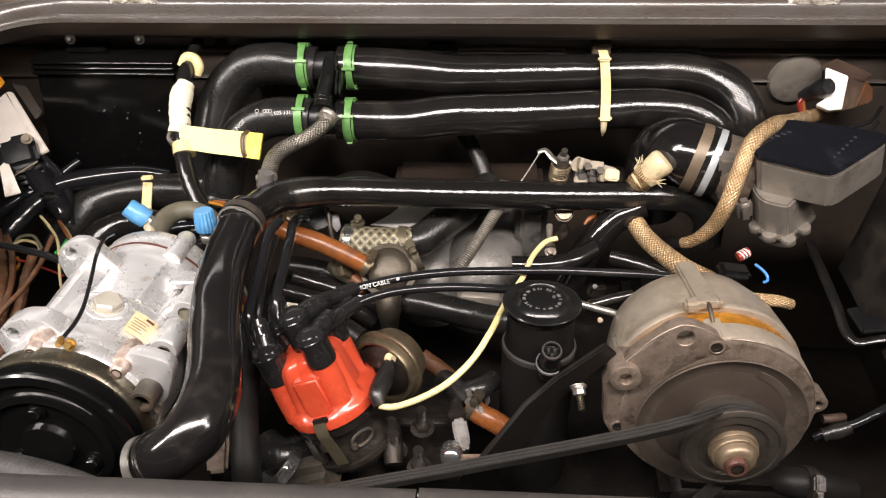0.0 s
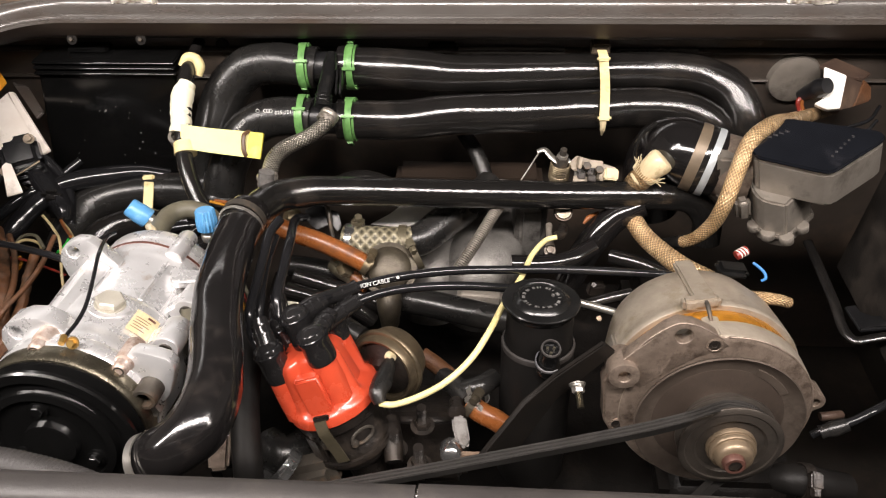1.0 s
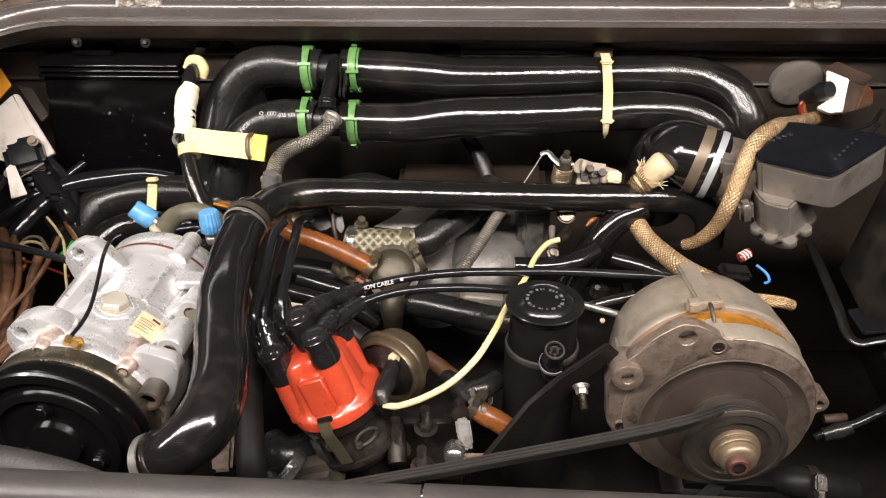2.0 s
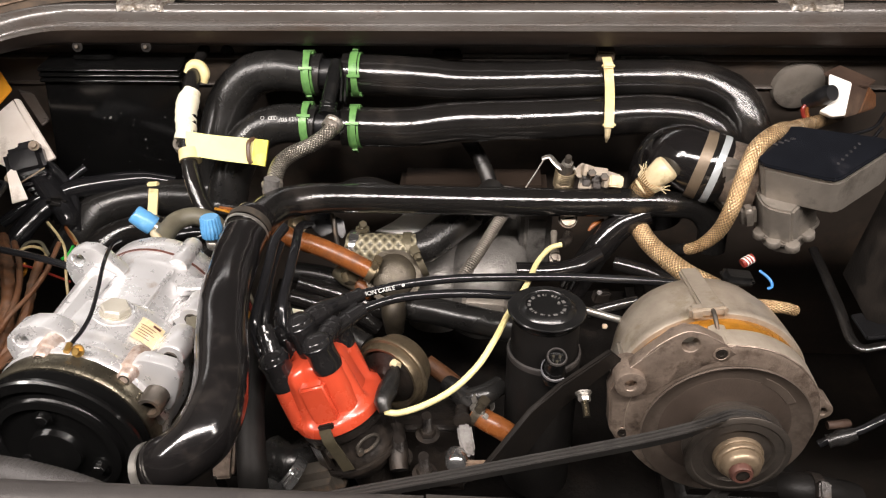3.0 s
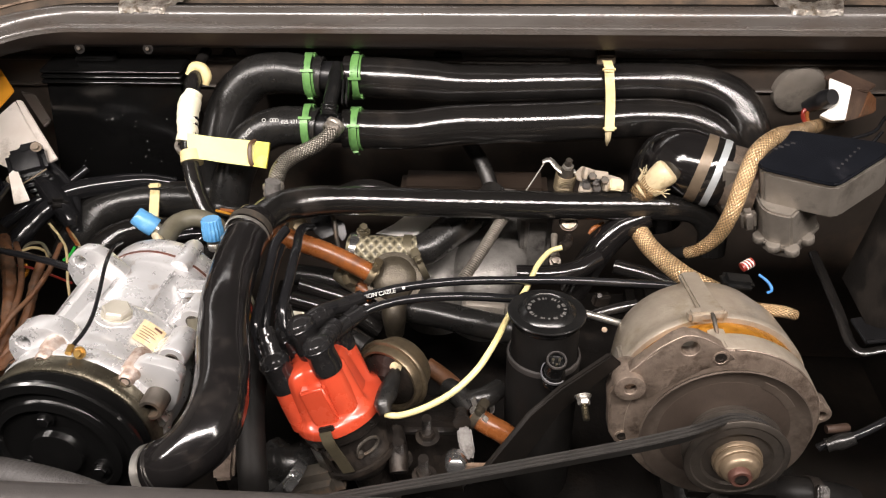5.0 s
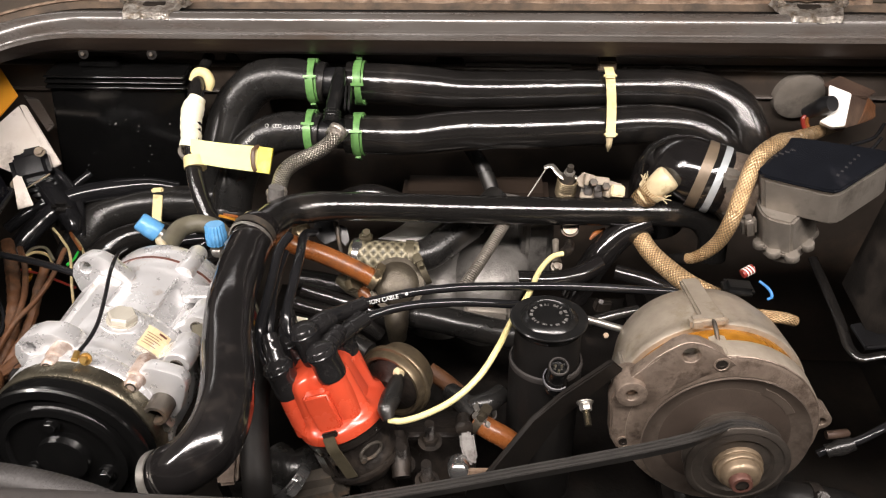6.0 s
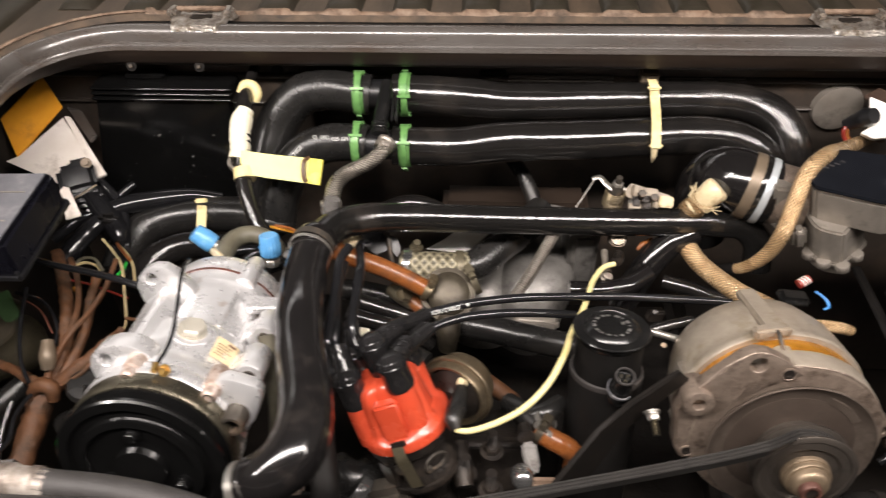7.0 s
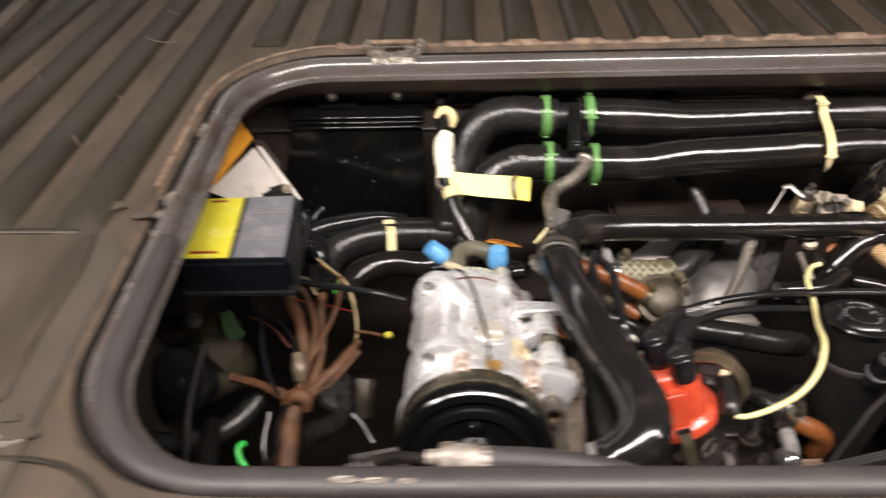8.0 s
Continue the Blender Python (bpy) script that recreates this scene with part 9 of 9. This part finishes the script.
torn_label()
for pts, mat, words in (
        ([(-0.2398, 0.5834, -0.1364), (-0.2228, 0.578, -0.1362), (-0.2053, 0.5688, -0.1329)], COPPER, "coppery wire by the clamp"),
        ([(-0.2358, 0.586, -0.1369), (-0.2186, 0.5799, -0.1346), (-0.2001, 0.5659, -0.1319)], ORANGE_HOSE, "orange wire by the clamp"),
        ([(-0.1862, 0.5521, -0.1156), (-0.1795, 0.5579, -0.1099), (-0.1717, 0.5646, -0.1033)], YELLOW_TUBE, "yellow wire by the spigot"),
        ([(-0.1817, 0.4674, -0.1478), (-0.1737, 0.4544, -0.1477), (-0.1658, 0.4401, -0.1489)], COPPER, "coppery wire beside the thick hose"),
        ([(-0.1803, 0.4736, -0.1487), (-0.1723, 0.4597, -0.1495), (-0.1633, 0.4443, -0.152)], RED_WIRE, "red wire beside the thick hose"),
        ([(-0.1778, 0.477, -0.1482), (-0.1698, 0.4631, -0.149), (-0.1584, 0.4391, -0.1506)], OLIVE_HOSE, "green wire beside the thick hose"),
        ([(-0.1488, 0.4263, -0.1358), (-0.1424, 0.4135, -0.1354), (-0.137, 0.3988, -0.1368)], RED_WIRE, "red wire under the leads")):
    hose("thin_wire", pts, .0016, mat, "thin " + words, "wire", n=8, group="thin wires by the thick hose")


def linkage_bracket():
    t = thing("cable_bracket", (-0.1184, 0.5747, -0.1554), "black pressed bracket under the crossover pipe", "bracket")
    bm = bmesh.new()
    slab(bm, [(-0.1367, 0.5794, -0.1416), (-0.1164, 0.5846, -0.1377), (-0.11, 0.5656, -0.1512), (-0.1219, 0.5616, -0.1545), (-0.1314, 0.5667, -0.1512)], .003, .0008)
    part("plate", bm, PLASTIC, t)
    bm = bmesh.new()
    slab(bm, [(-0.1069, 0.5733, -0.1359), (-0.0985, 0.5713, -0.1386), (-0.0947, 0.5595, -0.1472), (-0.0987, 0.5553, -0.1514), (-0.1052, 0.5613, -0.1474)], .003, .0008)
    part("plate", bm, PLASTIC, t)
    bm = bmesh.new()
    tube(bm, [(-0.1209, 0.5814, -0.1305), (-0.1142, 0.5786, -0.1296), (-0.1086, 0.5709, -0.1339), (-0.1059, 0.5597, -0.1461), (-0.1026, 0.55, -0.1611)], .0022, 8)
    part("hook", bm, OLD_STEEL, t, "thin steel hook")
    bm = bmesh.new()
    bolt(bm, (-0.1451, 0.5617, -0.1379), (0.3, -0.6, 0.7), .012, .006)
    part("bolt", bm, GOLD, t, "small brassy bolt")


linkage_bracket()


def pipe_clip():
    t = thing("fuel_fitting", (-0.093, 0.5368, -0.198), "grimy brass-coloured union under the fuel hose", "pipe fitting")
    bm = bmesh.new()
    tube(bm, [(-0.1054, 0.5408, -0.1854), (-0.0931, 0.5312, -0.1864), (-0.0814, 0.5275, -0.1942)], [.0075, .0085, .007], 14)
    part("body", bm, OLIVE, t)
    bm = bmesh.new()
    hexhead(bm, (-0.0919, 0.5282, -0.1809), (0.6, -0.2, 0.5), .016, .009)
    part("nut", bm, GOLD, t)


pipe_clip()
hose("lower_hose", [(-0.0598, 0.4416, -0.1852), (-0.0837, 0.4561, -0.1824), (-0.1082, 0.467, -0.1834)], .010, RUBBER_DULL, "dull black hose behind the distributor", n=14)
bm = bmesh.new()
bolt(bm, (0.16, 0.4392, -0.1466), (0, -0.6, 0.8), .0050, .003, False)
single("brass_union", bm, HUB_TAN, "small brassy union nut by the alternator", "nut")
bm = bmesh.new()
block(bm, (0.1653, 0.4929, -0.163), (.016, .010, .014), (1, 0.2, -0.1), (0, 1, 0), .002)
bolt(bm, (0.1606, 0.4841, -0.15), (0, -0.6, 0.8), .0050, .003, False)
single("earth_strap_lug", bm, IRON, "old dark steel bracket behind the filler cap", "bracket")


# ---- wear on the load floor ----
def floor_wear():
    floor = [o for o in scene.objects if o.name == "load_floor"][0]
    for pts, rad in (([(-0.6939, 0.8527, 0.0092), (-0.6787, 0.8403, 0.0092), (-0.6642, 0.8339, 0.0092), (-0.6462, 0.8349, 0.0092)], .0011), ([(-0.6963, 0.954, 0.0092), (-0.6865, 0.9444, 0.0092), (-0.675, 0.9348, 0.0092)], .0010),
                     ([(-0.666, 0.6811, 0.0092), (-0.6575, 0.6695, 0.0092), (-0.6486, 0.6499, 0.0092)], .0009), ([(-0.5288, 0.8762, 0.001), (-0.539, 0.9399, 0.001), (-0.5572, 1.0013, 0.001)], .0010),
                     ([(-0.804, 0.7609, 0.0092), (-0.7899, 0.7407, 0.0092), (-0.7732, 0.7119, 0.0092)], .0008), ([(-0.677, 0.5877, 0.0092), (-0.6616, 0.5664, 0.0092)], .0010)):
        bm = bmesh.new()
        tube(bm, pts, rad, 6, 0.004, flat=0.5)
        part("scratch", bm, LOOM_BAND, floor, "pale scratch in the floor paint")
    rng = random.Random(8)
    rim = [o for o in scene.objects if o.name == "hatch_rim"][0]
    for c, along, wide in (((-0.5440, 0.602, 0.0046), .020, .004), ((-0.5370, 0.474, 0.0048), .016, .0045), ((-0.5385, 0.449, 0.0046), .008, .004), ((-0.5330, 0.420, 0.0044), .006, .003), ((-0.5310, 0.353, 0.0042), .006, .002), ((-0.337, 0.1805, 0.0060), .0035, .010), ((-0.318, 0.1800, 0.0060), .003, .009), ((-0.300, 0.1795, 0.0056), .0025, .006)):
        ring = []
        for k in range(16):
            a = 2 * math.pi * k / 16
            q = rng.uniform(0.6, 1.0)
            ring.append(V(c) + Vector((math.cos(a) * q * wide, math.sin(a) * q * along, 0)))
        part("scuff", slab(bmesh.new(), ring, .0016, .0005, (0, 0, 1)), SCUFF, rim, "bare metal scuff on the rim")
    shapes = [((-0.6058, 0.4694, 0.003), .020), ((-0.5856, 0.4654, 0.003), .014), ((-0.5565, 0.4508, 0.003), .012), ((-0.5342, 0.4254, 0.003), .008), ((-0.5536, 0.2157, 0.003), .016), ((-0.5622, 0.2281, 0.003), .009), ((-0.5414, 0.4771, 0.003), .009)]
    for c, size in shapes:
        bm = bmesh.new()
        ring = []
        for k in range(14):
            a = 2 * math.pi * k / 14
            q = size * rng.uniform(0.55, 1.0)
            ring.append(V(c) + Vector((math.cos(a) * q, math.sin(a) * q * 0.55, 0)))
        slab(bm, ring, .0014, .0005, (0, 0, 1))
        part("mud_flake", bm, SILL, floor, "dried mud flake on the floor")


floor_wear()


def compressor_mount():
    t = thing("compressor_mount", (-0.1673, 0.317, -0.19), "grimy cast bracket beside the compressor", "bracket")
    bm = bmesh.new()
    slab(bm, [(-0.1819, 0.3813, -0.1158), (-0.1684, 0.3857, -0.1147), (-0.1575, 0.3796, -0.1224), (-0.1539, 0.3435, -0.1608), (-0.1551, 0.3051, -0.1984), (-0.1714, 0.3021, -0.1976), (-0.1762, 0.3382, -0.1622)], .012, .003)
    part("plate", bm, ALU_DIRTY, t)
    bm = bmesh.new()
    bolt(bm, (-0.1671, 0.3575, -0.1317), (0.1, -0.6, 0.8), .012, .006)
    part("bolt", bm, OLD_STEEL, t, "dark bolt head")


compressor_mount()
hose("refrigerant_hose", [(-0.1895, 0.3977, -0.0979), (-0.1834, 0.3767, -0.1272), (-0.1794, 0.3511, -0.1592), (-0.1785, 0.3185, -0.1987)], .0090, OLIVE_HOSE, "grimy olive-grey hose running down beside the compressor", n=18)
